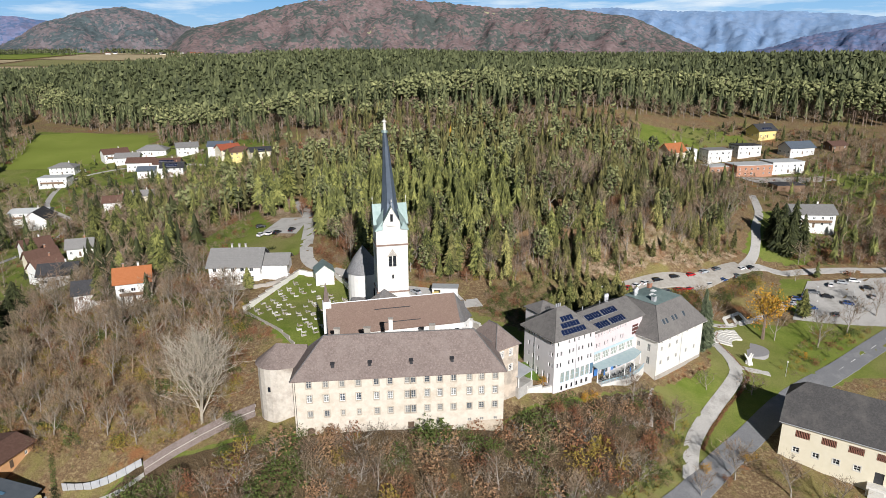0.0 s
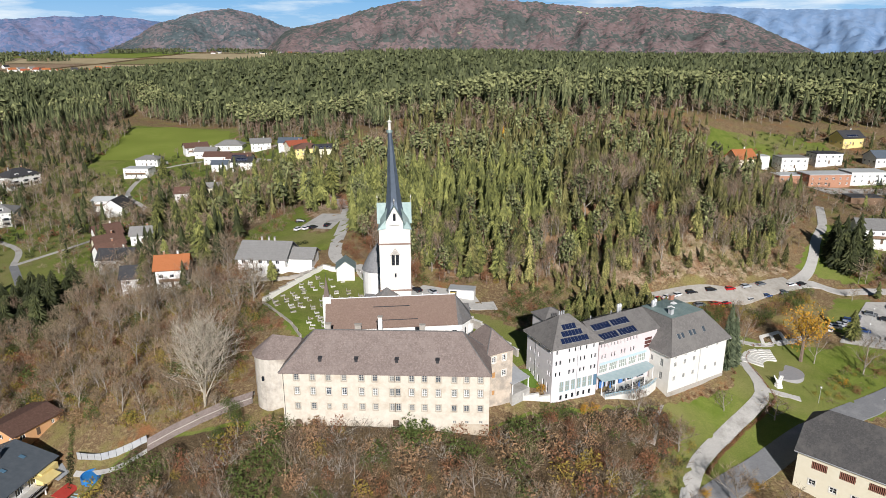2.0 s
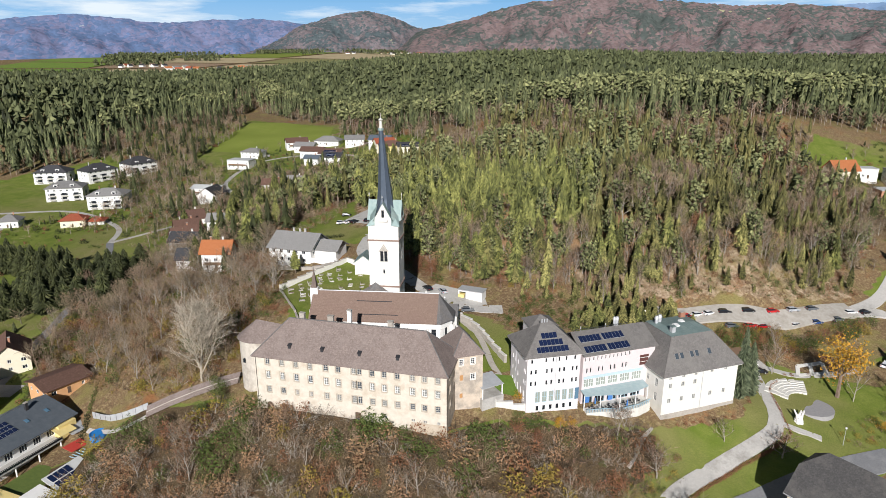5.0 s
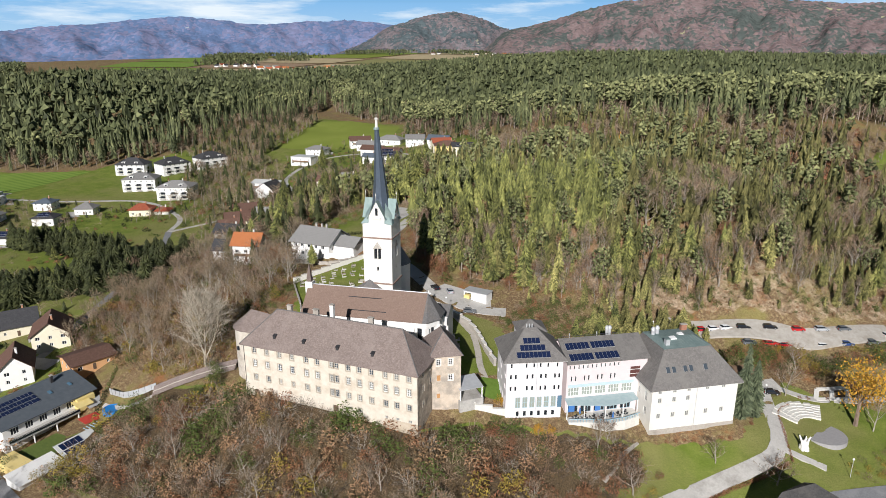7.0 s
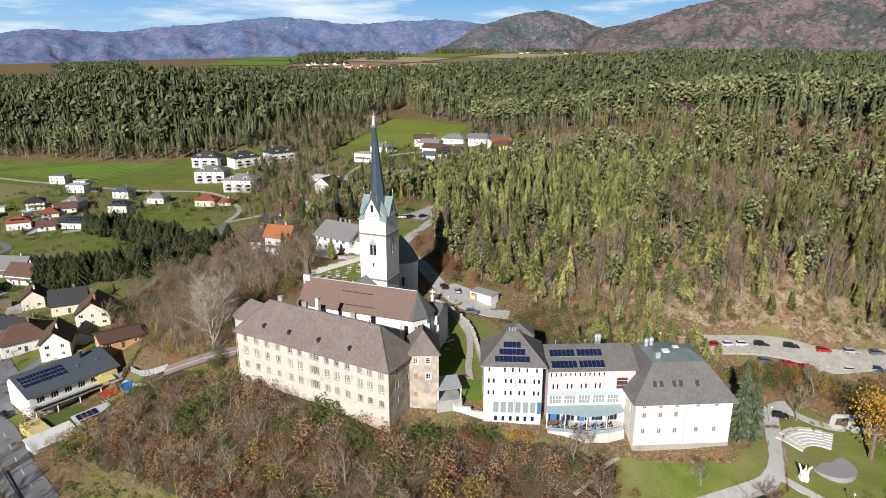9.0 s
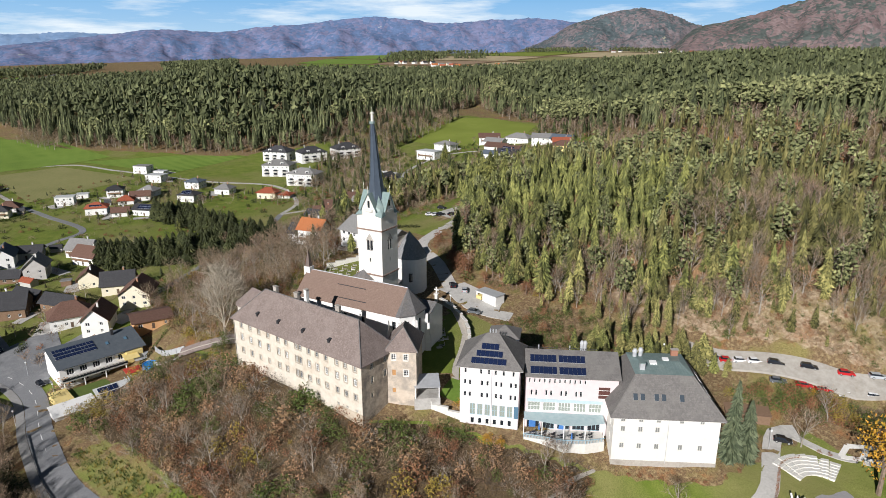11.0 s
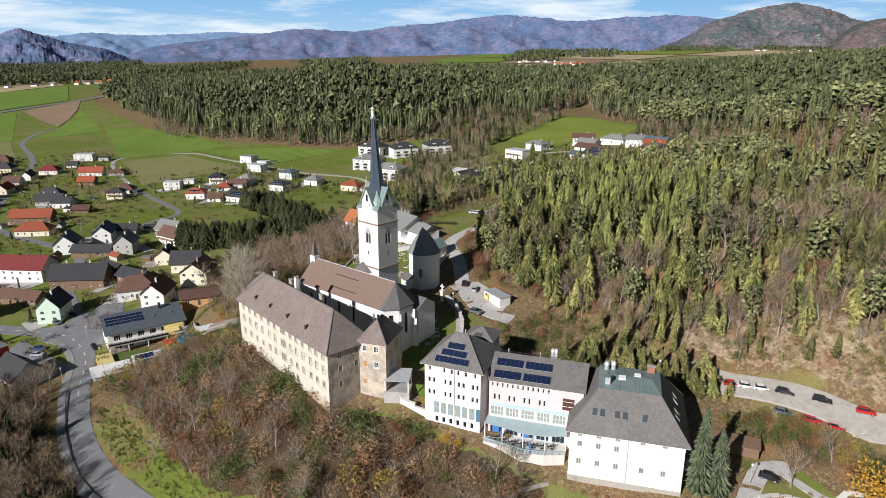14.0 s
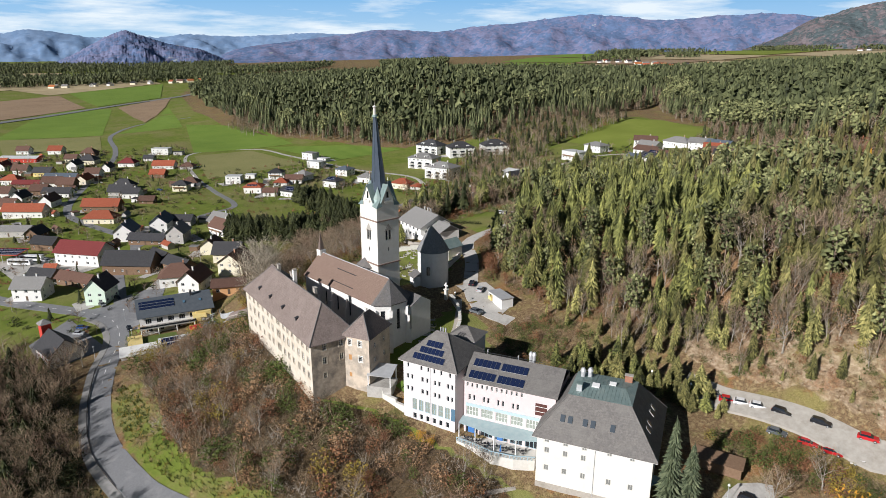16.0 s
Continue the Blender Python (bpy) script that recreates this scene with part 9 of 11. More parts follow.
def far_conifer(seed):
    """A conifer far off, one metre high: ragged tiers on a solid cone."""
    r, s = random.Random(seed), Soup()
    for z0, z1, rad in ((0.16, 0.80, 0.13), (0.52, 1.06, 0.085)):
        turn = r.uniform(0, 6.28)
        ring = []
        for k in range(8):
            a, q = turn + 0.785 * (k + r.uniform(-0.3, 0.3)), rad * (r.uniform(0.85, 1.4) if k % 2 else r.uniform(0.5, 0.75))
            ring.append((q * math.cos(a), q * math.sin(a), z0 + r.uniform(-0.07, 0.07)))
        for k in range(8):
            s.tri((r.gauss(0, 0.008), r.gauss(0, 0.008), z1), ring[k], ring[(k + 1) % 8], 0, r.random())
    return s


def far_pine(seed):
    """A round-topped pine far off, one metre high: an uneven crown on a thin stem."""
    r, s = random.Random(seed), Soup()
    for i in range(3):
        a, q = i * 2.1 + r.uniform(-0.5, 0.5), r.uniform(0.02, 0.095)
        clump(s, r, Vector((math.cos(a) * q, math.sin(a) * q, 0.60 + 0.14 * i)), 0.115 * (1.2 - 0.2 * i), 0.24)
    return s


def bush(seed, count=64, fleck=0.11):
    """A small dense bush one metre high, of coarse leaf clumps."""
    r, s = random.Random(seed), Soup()
    for _ in range(count):
        d = Vector((r.gauss(0, 1), r.gauss(0, 1), abs(r.gauss(0, 1)) * 0.9 + 0.05)).normalized()
        q = r.random() ** 0.35
        p = Vector((d.x * 0.42 * q, d.y * 0.42 * q, 0.08 + d.z * 0.82 * q))
        u = Vector((r.gauss(0, 1), r.gauss(0, 1), r.gauss(0, 1))).normalized() * fleck
        x = Vector((r.gauss(0, 1), r.gauss(0, 1), r.gauss(0, 1))).normalized() * fleck
        s.tri(p - u, p + u, p + x, 1, r.random())
    return s


def bare_tree(seed, limbs=10, subs=6, twig=7, spread=0.75, start=0.22, stem_r=0.020, w=0.0035):
    """A leafless tree one metre high: forked trunk and limbs (0), and thin twigs (1)."""
    r, s = random.Random(seed), Soup()
    p, d, pts = Vector((0, 0, 0)), Vector((r.uniform(-0.1, 0.1), r.uniform(-0.1, 0.1), 1)).normalized(), []
    for i in range(6):
        q = p + d * 0.135
        s.rod(p, q, stem_r * (1 - i / 7), stem_r * (1 - (i + 1) / 7), 4, 0)
        pts.append((p.copy(), q.copy(), stem_r * (1 - (i + 0.5) / 7)))
        p, d = q, (d + Vector((r.gauss(0, 0.1), r.gauss(0, 0.1), 0.05))).normalized()

    def twigs_at(a, way, length, count):
        for _ in range(count):
            dd = (way + Vector((r.gauss(0, 0.5), r.gauss(0, 0.5), r.gauss(0.25, 0.4)))).normalized()
            n = dd.cross(Vector((r.gauss(0, 1), r.gauss(0, 1), r.gauss(0, 1)))).normalized() * w
            o = a + way * length * r.random()
            e = o + dd * length * r.uniform(0.5, 1.1)
            s.tri(o - n, o + n, e, 1, r.random())
            for _ in range(2):
                d3 = (dd + Vector((r.gauss(0, 0.6), r.gauss(0, 0.6), r.gauss(0.1, 0.5)))).normalized()
                o2 = o + (e - o) * r.uniform(0.2, 0.8)
                s.tri(o2 - n * 0.8, o2 + n * 0.8, o2 + d3 * length * r.uniform(0.35, 0.7), 1, r.random())

    for i in range(limbs):
        f = start + (0.95 - start) * (i + r.random() * 0.8) / limbs
        a, b, rr = pts[min(5, int(f * 6))]
        o = a.lerp(b, (f * 6) % 1)
        ang = i * 2.4 + r.uniform(-0.4, 0.4)
        out = Vector((math.cos(ang) * spread, math.sin(ang) * spread, r.uniform(0.55, 1.1))).normalized()
        ln, rad = (1 - f) * 0.42 + 0.14, rr * 0.55
        for seg in range(3):
            e = o + out * ln / 3
            s.rod(o, e, rad * (1 - seg / 3.6), rad * (1 - (seg + 1) / 3.6), 3, 0)
            for _ in range(subs // 3 + (seg > 0)):
                d2 = (out + Vector((r.gauss(0, 0.55), r.gauss(0, 0.55), r.gauss(0.25, 0.35)))).normalized()
                o2 = o.lerp(e, r.random())
                e2 = o2 + d2 * ln * r.uniform(0.3, 0.55)
                n2 = d2.cross(Vector((r.gauss(0, 1), r.gauss(0, 1), r.gauss(0, 1)))).normalized() * (rad * 0.4 + 0.001)
                s.tri(o2 - n2, o2 + n2, e2, 0)
                twigs_at(o2.lerp(e2, 0.3), (e2 - o2).normalized(), (e2 - o2).length * 0.75 + 0.03, twig)
            o, out = e, (out + Vector((r.gauss(0, 0.18), r.gauss(0, 0.18), 0.14))).normalized()
    return s


def twiggy(seed, count=44, w=0.0068):
    """A dense leafless bush one metre high: forking shoots from many places, each with side twigs."""
    r, s = random.Random(seed), Soup()
    for _ in range(count):
        a, q = r.uniform(0, 6.28), r.random() ** 0.6
        o = Vector((math.cos(a) * 0.34 * q, math.sin(a) * 0.34 * q, r.uniform(0.0, 0.55) * (1 - 0.45 * q)))
        d = Vector((math.cos(a) * q * 0.9 + r.gauss(0, 0.4), math.sin(a) * q * 0.9 + r.gauss(0, 0.4), r.uniform(0.35, 1.2))).normalized()
        n = d.cross(Vector((r.gauss(0, 1), r.gauss(0, 1), r.gauss(0, 1)))).normalized() * w * r.uniform(0.6, 1.3)
        long, tone = r.uniform(0.22, 0.45), r.random()
        s.tri(o - n, o + n, o + d * long, 1, tone)
        for _ in range(2):
            d2 = (d + Vector((r.gauss(0, 0.75), r.gauss(0, 0.75), r.gauss(0, 0.6)))).normalized()
            o2 = o + d * long * r.uniform(0.25, 0.8)
            s.tri(o2 - n * 0.9, o2 + n * 0.9, o2 + d2 * r.uniform(0.09, 0.22), 1, min(1, tone * 0.6 + r.random() * 0.4))
    return s


def tuft(seed):
    """A tussock of withered grass and stalks one metre high."""
    r, s = random.Random(seed), Soup()
    for k in range(7):
        a = k * 0.9 + r.uniform(-0.3, 0.3)
        d = Vector((math.cos(a), math.sin(a), 0))
        n = Vector((-d.y, d.x, 0)) * r.uniform(0.10, 0.2)
        o = d * r.uniform(0, 0.35)
        s.tri(o - n, o + n, o + d * r.uniform(0.2, 0.6) + Vector((0, 0, r.uniform(0.5, 1.0))), 1, r.random())
    return s


def dense_conifer(seed):
    """A broad, dense, dark evergreen one metre high, foliage down to the ground."""
    return spruce(seed, 22, 11, 0.25, 0.02, 4)


def leafy(seed, count=1400, leaf=0.7):
    """A round-headed leafy crown over a short stem, one metre high."""
    r, s = random.Random(seed), Soup()
    s.rod((0, 0, 0), (0, 0, 0.55), 0.03, 0.012, 5, 0)
    lobes = [(Vector((r.gauss(0, 0.17), r.gauss(0, 0.17), 0.55 + r.gauss(0, 0.15))), r.uniform(0.14, 0.24)) for _ in range(9)]
    for c, rr in lobes:
        s.rod((0, 0, 0.3), c, 0.010, 0.003, 3, 0)
    for _ in range(count):
        c, rr = lobes[r.randrange(len(lobes))]
        d = Vector((r.gauss(0, 1), r.gauss(0, 1), r.gauss(0, 1))).normalized()
        p = c + d * rr * r.random() ** 0.4
        u = Vector((r.gauss(0, 1), r.gauss(0, 1), r.gauss(0, 1))).normalized() * 0.026 * leaf
        x = Vector((r.gauss(0, 1), r.gauss(0, 1), r.gauss(0, 1))).normalized() * 0.036 * leaf
        s.tri(p - u, p + u, p + x, 1, r.random())
    return s


def brush(seed):
    """A leafless tree as seen from far off, one metre high."""
    r, s = random.Random(seed), Soup()
    s.rod((0, 0, 0), (0, 0, 0.7), 0.014, 0.005, 3, 0)
    for _ in range(34):
        z = r.uniform(0.2, 0.72)
        a = r.uniform(0, 6.28)
        d = Vector((math.cos(a) * 0.7, math.sin(a) * 0.7, r.uniform(0.3, 1.2))).normalized() * r.uniform(0.16, 0.34)
        o = Vector((0, 0, z)) + d * r.uniform(0, 0.3)
        n = d.cross(Vector((r.gauss(0, 1), r.gauss(0, 1), r.gauss(0, 1)))).normalized() * 0.0075
        s.tri(o - n, o + n, o + d, 1, r.random())
        for _ in range(2):
            e = (d.normalized() + Vector((r.gauss(0, 0.7), r.gauss(0, 0.7), r.gauss(0.1, 0.5)))).normalized() * r.uniform(0.08, 0.17)
            o2 = o + d * r.uniform(0.35, 0.9)
            s.tri(o2 - n, o2 + n, o2 + e, 1, r.random())
    return s


def away(x, y, line):
    """The distance of places from a line of points."""
    best = np.full(np.shape(x), 1e9)
    for (a, b), (c, d) in zip(line, line[1:]):
        l2 = (c - a) ** 2 + (d - b) ** 2
        t = np.clip(((x - a) * (c - a) + (y - b) * (d - b)) / l2, 0, 1)
        best = np.minimum(best, np.hypot(x - a - t * (c - a), y - b - t * (d - b)))
    return best


def sow(plan, gap, seed, jitter=0.48):
    """Scattered places inside a plan, about gap metres apart."""
    r = np.random.default_rng(seed)
    p = np.array(plan, float)
    x, y = np.meshgrid(np.arange(p[:, 0].min(), p[:, 0].max(), gap), np.arange(p[:, 1].min(), p[:, 1].max(), gap * 0.87), indexing="ij")
    x = x + gap / 2 * (np.arange(x.shape[1]) % 2)[None, :]
    x, y = (x + r.uniform(-jitter, jitter, x.shape) * gap).ravel(), (y + r.uniform(-jitter, jitter, y.shape) * gap).ravel()
    k = within(x, y, list(plan))
    return x[k], y[k]


KEEP_CLEAR = [[(-82, 250), (-56, 244), (-54, 272), (-73, 278)], [(124, 215), (165, 211), (186, 249), (145, 249)], [(-16, 194), (12, 194), (16, 212), (-8, 208)]]


def free(x, y, margin=1.0):
    ok = away(x, y, ROAD) > 5 + margin
    for line, r in LANES:
        ok &= away(x, y, line) > r + margin
    for plan in KEEP_CLEAR:
        ok &= ~within(x, y, plan)
    for cx, cy, r in HOUSE_SPOTS:
        ok &= np.hypot(x - cx, y - cy) > r + margin
    return ok


def joined(name, kinds, x, y, size, mats, seed, label, category, sink=0.2, squash=(0.8, 1.25)):
    """Very many plants as one object: each a turned and scaled copy of one of the kinds."""
    r = np.random.default_rng(seed)
    which = r.integers(0, len(kinds), len(x))
    z = height(x, y) - sink
    V, F, M, T, base = [], [], [], [], 0
    for k, kind in enumerate(kinds):
        v, f, m, t = kind
        i = np.nonzero(which == k)[0]
        if not len(i):
            continue
        a = r.uniform(0, 6.283, len(i))
        s = size[i] if np.ndim(size) else np.full(len(i), size)
        wx = s * r.uniform(*squash, len(i))
        c, d = np.cos(a)[:, None], np.sin(a)[:, None]
        px = (v[None, :, 0] * c - v[None, :, 1] * d) * wx[:, None] + x[i][:, None]
        py = (v[None, :, 0] * d + v[None, :, 1] * c) * wx[:, None] + y[i][:, None]
        pz = v[None, :, 2] * s[:, None] + z[i][:, None]
        V.append(np.stack([px, py, pz], -1).reshape(-1, 3))
        F.append((f[None] + (np.arange(len(i)) * len(v))[:, None, None]).reshape(-1, 3) + base)
        M.append(np.tile(m, len(i)))
        T.append((t[None] * 0.62 + r.uniform(0, 0.38, len(i))[:, None]).ravel())
        base += len(i) * len(v)
    me = mesh_arrays(name, np.concatenate(V), np.concatenate(F), mats, np.concatenate(M), np.concatenate(T))
    return tagged(new(name, me), label, category, kind="stuff")


def stock(name, soups, parts):
    """Meshes of a kind of tree, one for each part: parts as (name, material index, material)."""
    out = []
    for s in soups:
        row = []
        for pname, m, mat in parts:
            v, f, t = s.split(m)
            row.append((pname, mesh_arrays(pname, v, f, [mat], tint=t)))
        out.append(row)
    return out


def plant(name, meshes, x, y, tall, turn, wide, label, category, group, sink=0.2):
    ob = new(name)
    ob.matrix_world = Matrix.LocRotScale((x, y, level(x, y) - sink), Euler((0, 0, turn)), (tall * wide, tall * wide, tall))
    for pname, me in meshes:
        p = new(pname, me)
        p.parent = ob
    return tagged(ob, label, category, group)


tr = random.Random(21)
SPRUCES = [spruce(30 + i, 24, 11, 0.175 + 0.022 * (i % 3), 0.05 + 0.09 * (i % 3)) for i in range(6)]
light_stock = stock("spruce", SPRUCES, (("trunk", 1, bark), ("crown", 0, light_needles)))
spruce_stock = stock("spruce", SPRUCES, (("trunk", 1, bark), ("crown", 0, needles)))
TWIGGIES = [twiggy(400 + i).arrays() for i in range(5)]
dark_stock = stock("dark_spruce", [dense_conifer(i) for i in range(3)], (("trunk", 1, bark), ("crown", 0, dark_needles)))
TALL_PINES = [pine(90 + i, 64, 0.62, 0.66, 0.145) for i in range(3)]
pine_stock = stock("pine", TALL_PINES, (("trunk", 1, bark), ("crown", 0, pine_needles)))
MIDS = [spruce(60 + i, 7, 5, 0.165 + 0.02 * (i % 3), 0.10 + 0.10 * (i % 3), 3).arrays() for i in range(7)]
PINES = [pine(80 + i, 14, 0.42, 1.2, 0.115).arrays() for i in range(5)]
TUFTS = [tuft(170 + i).arrays() for i in range(4)]
FARS = [far_conifer(100 + i).arrays() for i in range(3)] + [far_pine(110 + i).arrays() for i in range(4)]
BARES = [bare_tree(120 + i, 9 + i % 3, 6, 4 + i % 2, 0.6 + 0.08 * (i % 4), 0.15 + 0.04 * (i % 3), 0.018, 0.0030) for i in range(7)]
bare_stock = stock("bare_tree", BARES, (("trunk", 0, pale_bark), ("twig_crown", 1, twigs)))
brown_stock = stock("bare_tree", BARES, (("trunk", 0, twigs), ("twig_crown", 1, twigs)))
BRUSHES = [brush(140 + i).arrays() for i in range(5)]
BUSHES = [bush(180 + i).arrays() for i in range(5)]
FINE_BUSHES = [bush(185 + i, 170, 0.058).arrays() for i in range(5)]
DEAD_BEECHES = [leafy(190 + i, 420, 0.85) for i in range(3)]
beech_stock = stock("beech", DEAD_BEECHES, (("trunk", 0, pale_bark), ("crown", 1, beech_leaf)))

# the wooded slope above the road
SLOPE_WOOD = [(-56, 254), (-41, 231), (-30, 217), (-14, 211), (2, 210), (22, 215), (50, 228), (90, 246), (120, 266), (134, 292), (116, 304), (60, 314), (-60, 307), (-85, 292), (-70, 262)]
x, y = sow(SLOPE_WOOD, 3.8, 1)
k = free(x, y)
x, y = x[k], y[k]
front = np.argsort(y - 0.33 * np.maximum(x - 20, 0))
for i in front[:240]:
    u, glade = tr.random(), noise.noise(Vector((x[i] * 0.05, y[i] * 0.05, 5.0)))
    if x[i] > 15 and tr.random() < 0.24:
        continue
    if u < 0.46 - glade * 0.6:
        plant("spruce", (light_stock if tr.random() < (0.75 if x[i] > 45 else 0.25) else spruce_stock)[tr.randrange(6)], x[i], y[i], tr.uniform(6, 16) if x[i] > 35 else tr.uniform(8, 19), tr.uniform(0, 6.28), tr.uniform(0.85, 1.3), "tall green spruce on the wooded slope", "tree", "spruces on the slope")
    elif u < 0.58 - glade * 0.4:
        plant("pine", pine_stock[tr.randrange(3)], x[i], y[i], tr.uniform(11, 17), tr.uniform(0, 6.28), tr.uniform(0.9, 1.3), "grey-green pine on the wooded slope", "tree", "pines on the slope")
    elif u < 0.90:
        plant("bare_tree", bare_stock[tr.randrange(7)], x[i], y[i], tr.uniform(9, 15), tr.uniform(0, 6.28), tr.uniform(0.55, 0.8), "tall pale leafless tree in the wood", "tree", "bare trees on the bank")
    else:
        plant("beech", beech_stock[tr.randrange(3)], x[i], y[i], tr.uniform(7, 14), tr.uniform(0, 6.28), tr.uniform(0.6, 0.9), "beech with pale withered leaves in the wood", "tree", "withered beeches")
rest = front[240:]
REAR_SPRUCES = [spruce(36 + i, 15, 8, 0.185 + 0.022 * (i % 3), 0.05 + 0.08 * (i % 3), 3).arrays() for i in range(4)]
u = np.random.default_rng(15).random(len(rest))
for sel, kinds, mats, lab in ((rest[(u < 0.70) & (x[rest] < 30)], REAR_SPRUCES, [needles, bark], "dense stand of green spruces on the hillside"), (rest[(u < 0.56) & (x[rest] >= 30)], REAR_SPRUCES, [light_needles, bark], "light green spruces on the hillside"), (rest[(u >= 0.74) & (u < 0.86)], [s.arrays() for s in TALL_PINES], [pine_needles, bark], "grey-green pines among the spruces"), (rest[(u >= 0.56) & (u < 0.74) & (x[rest] >= 30)], [q.arrays() for q in BARES], [pale_bark, twigs], "leafless trees among the spruces"), (rest[u > 0.92], [s.arrays() for s in DEAD_BEECHES], [pale_bark, beech_leaf], "withered brown beeches among the spruces")):
    joined("slope_wood", kinds, x[sel], y[sel], np.random.default_rng(5).uniform(6.5, 19, len(sel)) * (0.62 if mats[1] is beech_leaf else 1.0), mats, 5, lab, "forest")
# scattered trees at the foot of the slope, where the earth shows
FOOT = [(10, 206), (40, 210), (58, 226.5), (98, 240), (124, 262), (116, 270), (88, 252), (50, 239), (16, 224)]
x, y = sow(FOOT, 3.4, 2)
k = free(x, y, 0)
for a, b in zip(x[k], y[k]):
    u = tr.random()
    if u < 0.4:
        plant("young_spruce", light_stock[tr.randrange(6)], a, b, tr.uniform(3, 11), tr.uniform(0, 6.28), tr.uniform(0.75, 1.15), "young green spruce on the sandy bank", "tree", "young spruces on the bank")
    elif u < 0.55:
        plant("bare_tree", bare_stock[tr.randrange(7)], a, b, tr.uniform(6, 13), tr.uniform(0, 6.28), tr.uniform(0.5, 0.8), "thin leafless tree on the sandy bank", "tree", "bare trees on the bank")


def thicket(plan, gap, seed, low, high, greens=0.2, rust=0.15, gold=0.0, margin=0.0, label="brown leafless thicket"):
    """Undergrowth: leafless shoots with some green, rusty and yellow shrubs between."""
    x, y = sow(plan, gap, seed)
    k = free(x, y, margin)
    x, y = x[k], y[k]
    g = np.random.default_rng(seed)
    u = g.random(len(x))
    sizes = g.uniform(low, high, len(x))
    edge = np.cumsum((greens, rust, gold))
    for sel, kinds, leaf, nm, lab in ((u < edge[0], FINE_BUSHES, green_leaf, "green_shrubs", "olive green shrubs on the slope"), ((u >= edge[0]) & (u < edge[1]), FINE_BUSHES, rust_leaf, "rusty_shrubs", "shrubs with withered red-brown leaves"),
                                      ((u >= edge[1]) & (u < edge[2]), FINE_BUSHES, olive_leaf, "yellow_shrubs", "shrubs with yellow autumn leaves"), (u >= edge[2], TWIGGIES, twigs, "bare_shrubs", label)):
        if sel.sum():
            joined(nm, kinds, x[sel], y[sel], sizes[sel], [twigs, leaf], seed, lab, "shrubs", squash=(0.9, 1.6))


BANK = [(-8, 208), (20, 213), (58, 227), (98, 239), (124, 260), (122, 276), (88, 258), (50, 242), (20, 230), (-6, 226)]
thicket(BANK, 1.8, 41, 0.9, 3.2, 0.20, 0.08, 0.03)
joined("bank_shrubs", TWIGGIES, *[q[free(*sow(BANK, 2.6, 48), 0)] for q in sow(BANK, 2.6, 48)], 2.2, [twigs, beech_leaf], 48, "pale withered shrubs on the sandy bank", "shrubs", squash=(0.7, 1.4))
thicket([(24, 184), (32, 178), (46, 192), (56, 208), (62, 215), (22, 212), (12, 204), (8, 192)], 2.0, 42, 1.0, 3.4, 0.45, 0.12)
thicket([(72, 211), (82, 212), (100, 220), (122, 236), (128, 248), (100, 231.5), (78, 220)], 1.7, 43, 2.2, 4.6, 0.4, 0.2, 0.12)
thicket([(-70, 262), (-60, 280), (-40, 262), (-24, 226), (-12, 206), (-34, 214), (-46, 224), (-50, 250)], 2.2, 44, 1.2, 4.2, 0.14, 0.45)
thicket([(112, 182), (140, 200), (160, 212), (158, 218), (128, 208), (118, 200), (106, 186)], 2.4, 45, 1.0, 3.0, 0.3, 0.15, 0.2)
thicket([(-150, 245), (-92, 235), (-60, 205), (-85, 225), (-80, 262), (-90, 300), (-110, 330), (-150, 330)], 3.2, 46, 1.5, 4.0, 0.12, 0.15)
thicket([(-46, 147), (-58, 172), (-64, 184), (-70, 178), (-60, 150)], 1.9, 30, 1.0, 3.6, 0.25, 0.15, 0.05)
thicket([(-88, 205), (-62, 196), (-58, 180), (-47, 166), (-60, 160), (-95, 190)], 2.4, 47, 1.0, 3.0, 0.2, 0.15)

# mixed young wood behind the slope
MIXED = [(-130, 250), (-85, 285), (-60, 308), (60, 315), (118, 300), (150, 380), (128, 420), (140, 470), (60, 472), (-60, 490), (-100, 470), (-120, 430), (-150, 330)]
x, y = sow(MIXED, 5.8, 3)
k = free(x, y, 3)
x, y = x[k], y[k]
g = np.random.default_rng(6)
u = g.random(len(x))
nz = np.array([noise.noise(Vector((a * 0.018, b * 0.018, 3.0))) for a, b in zip(x, y)])
con = u < np.clip(np.where((y < 400) & (x < 70) & (x > -95), 0.78, 0.42) + nz * 0.8, 0.05, 0.92)
young = g.random(len(x)) < 0.35
sel = con & ~young
joined("young_conifers", MIDS, x[sel], y[sel], g.uniform(8, 19, sel.sum()), [light_needles, bark], 7, "conifers in the wood behind the slope", "forest")
sel = con & young
joined("young_pines", PINES, x[sel], y[sel], g.uniform(9, 18, sel.sum()), [pine_needles, bark], 17, "pines in the wood behind the slope", "forest", squash=(0.9, 1.4))
sel = ~con & (u < 0.93)
joined("bare_thicket", BRUSHES, x[sel], y[sel], g.uniform(6, 13, sel.sum()), [pale_bark, twigs], 8, "leafless brown young trees in the clearing", "forest")
sel = ~con & (u >= 0.93)
joined("autumn_thicket", BUSHES, x[sel], y[sel], g.uniform(5, 10, sel.sum()), [pale_bark, rust_leaf], 18, "red-brown autumn trees in the clearing", "forest", squash=(0.7, 1.0))
x, y = sow(MIXED, 6.5, 13)
k = free(x, y, 2) & ((y > 400) | (x > 70) | (x < -95))
joined("bare_undergrowth", BUSHES, x[k], y[k], g.uniform(1.5, 4.0, k.sum()), [pale_bark, twigs], 19, "brown undergrowth between young trees", "shrubs", squash=(1.2, 2.0))

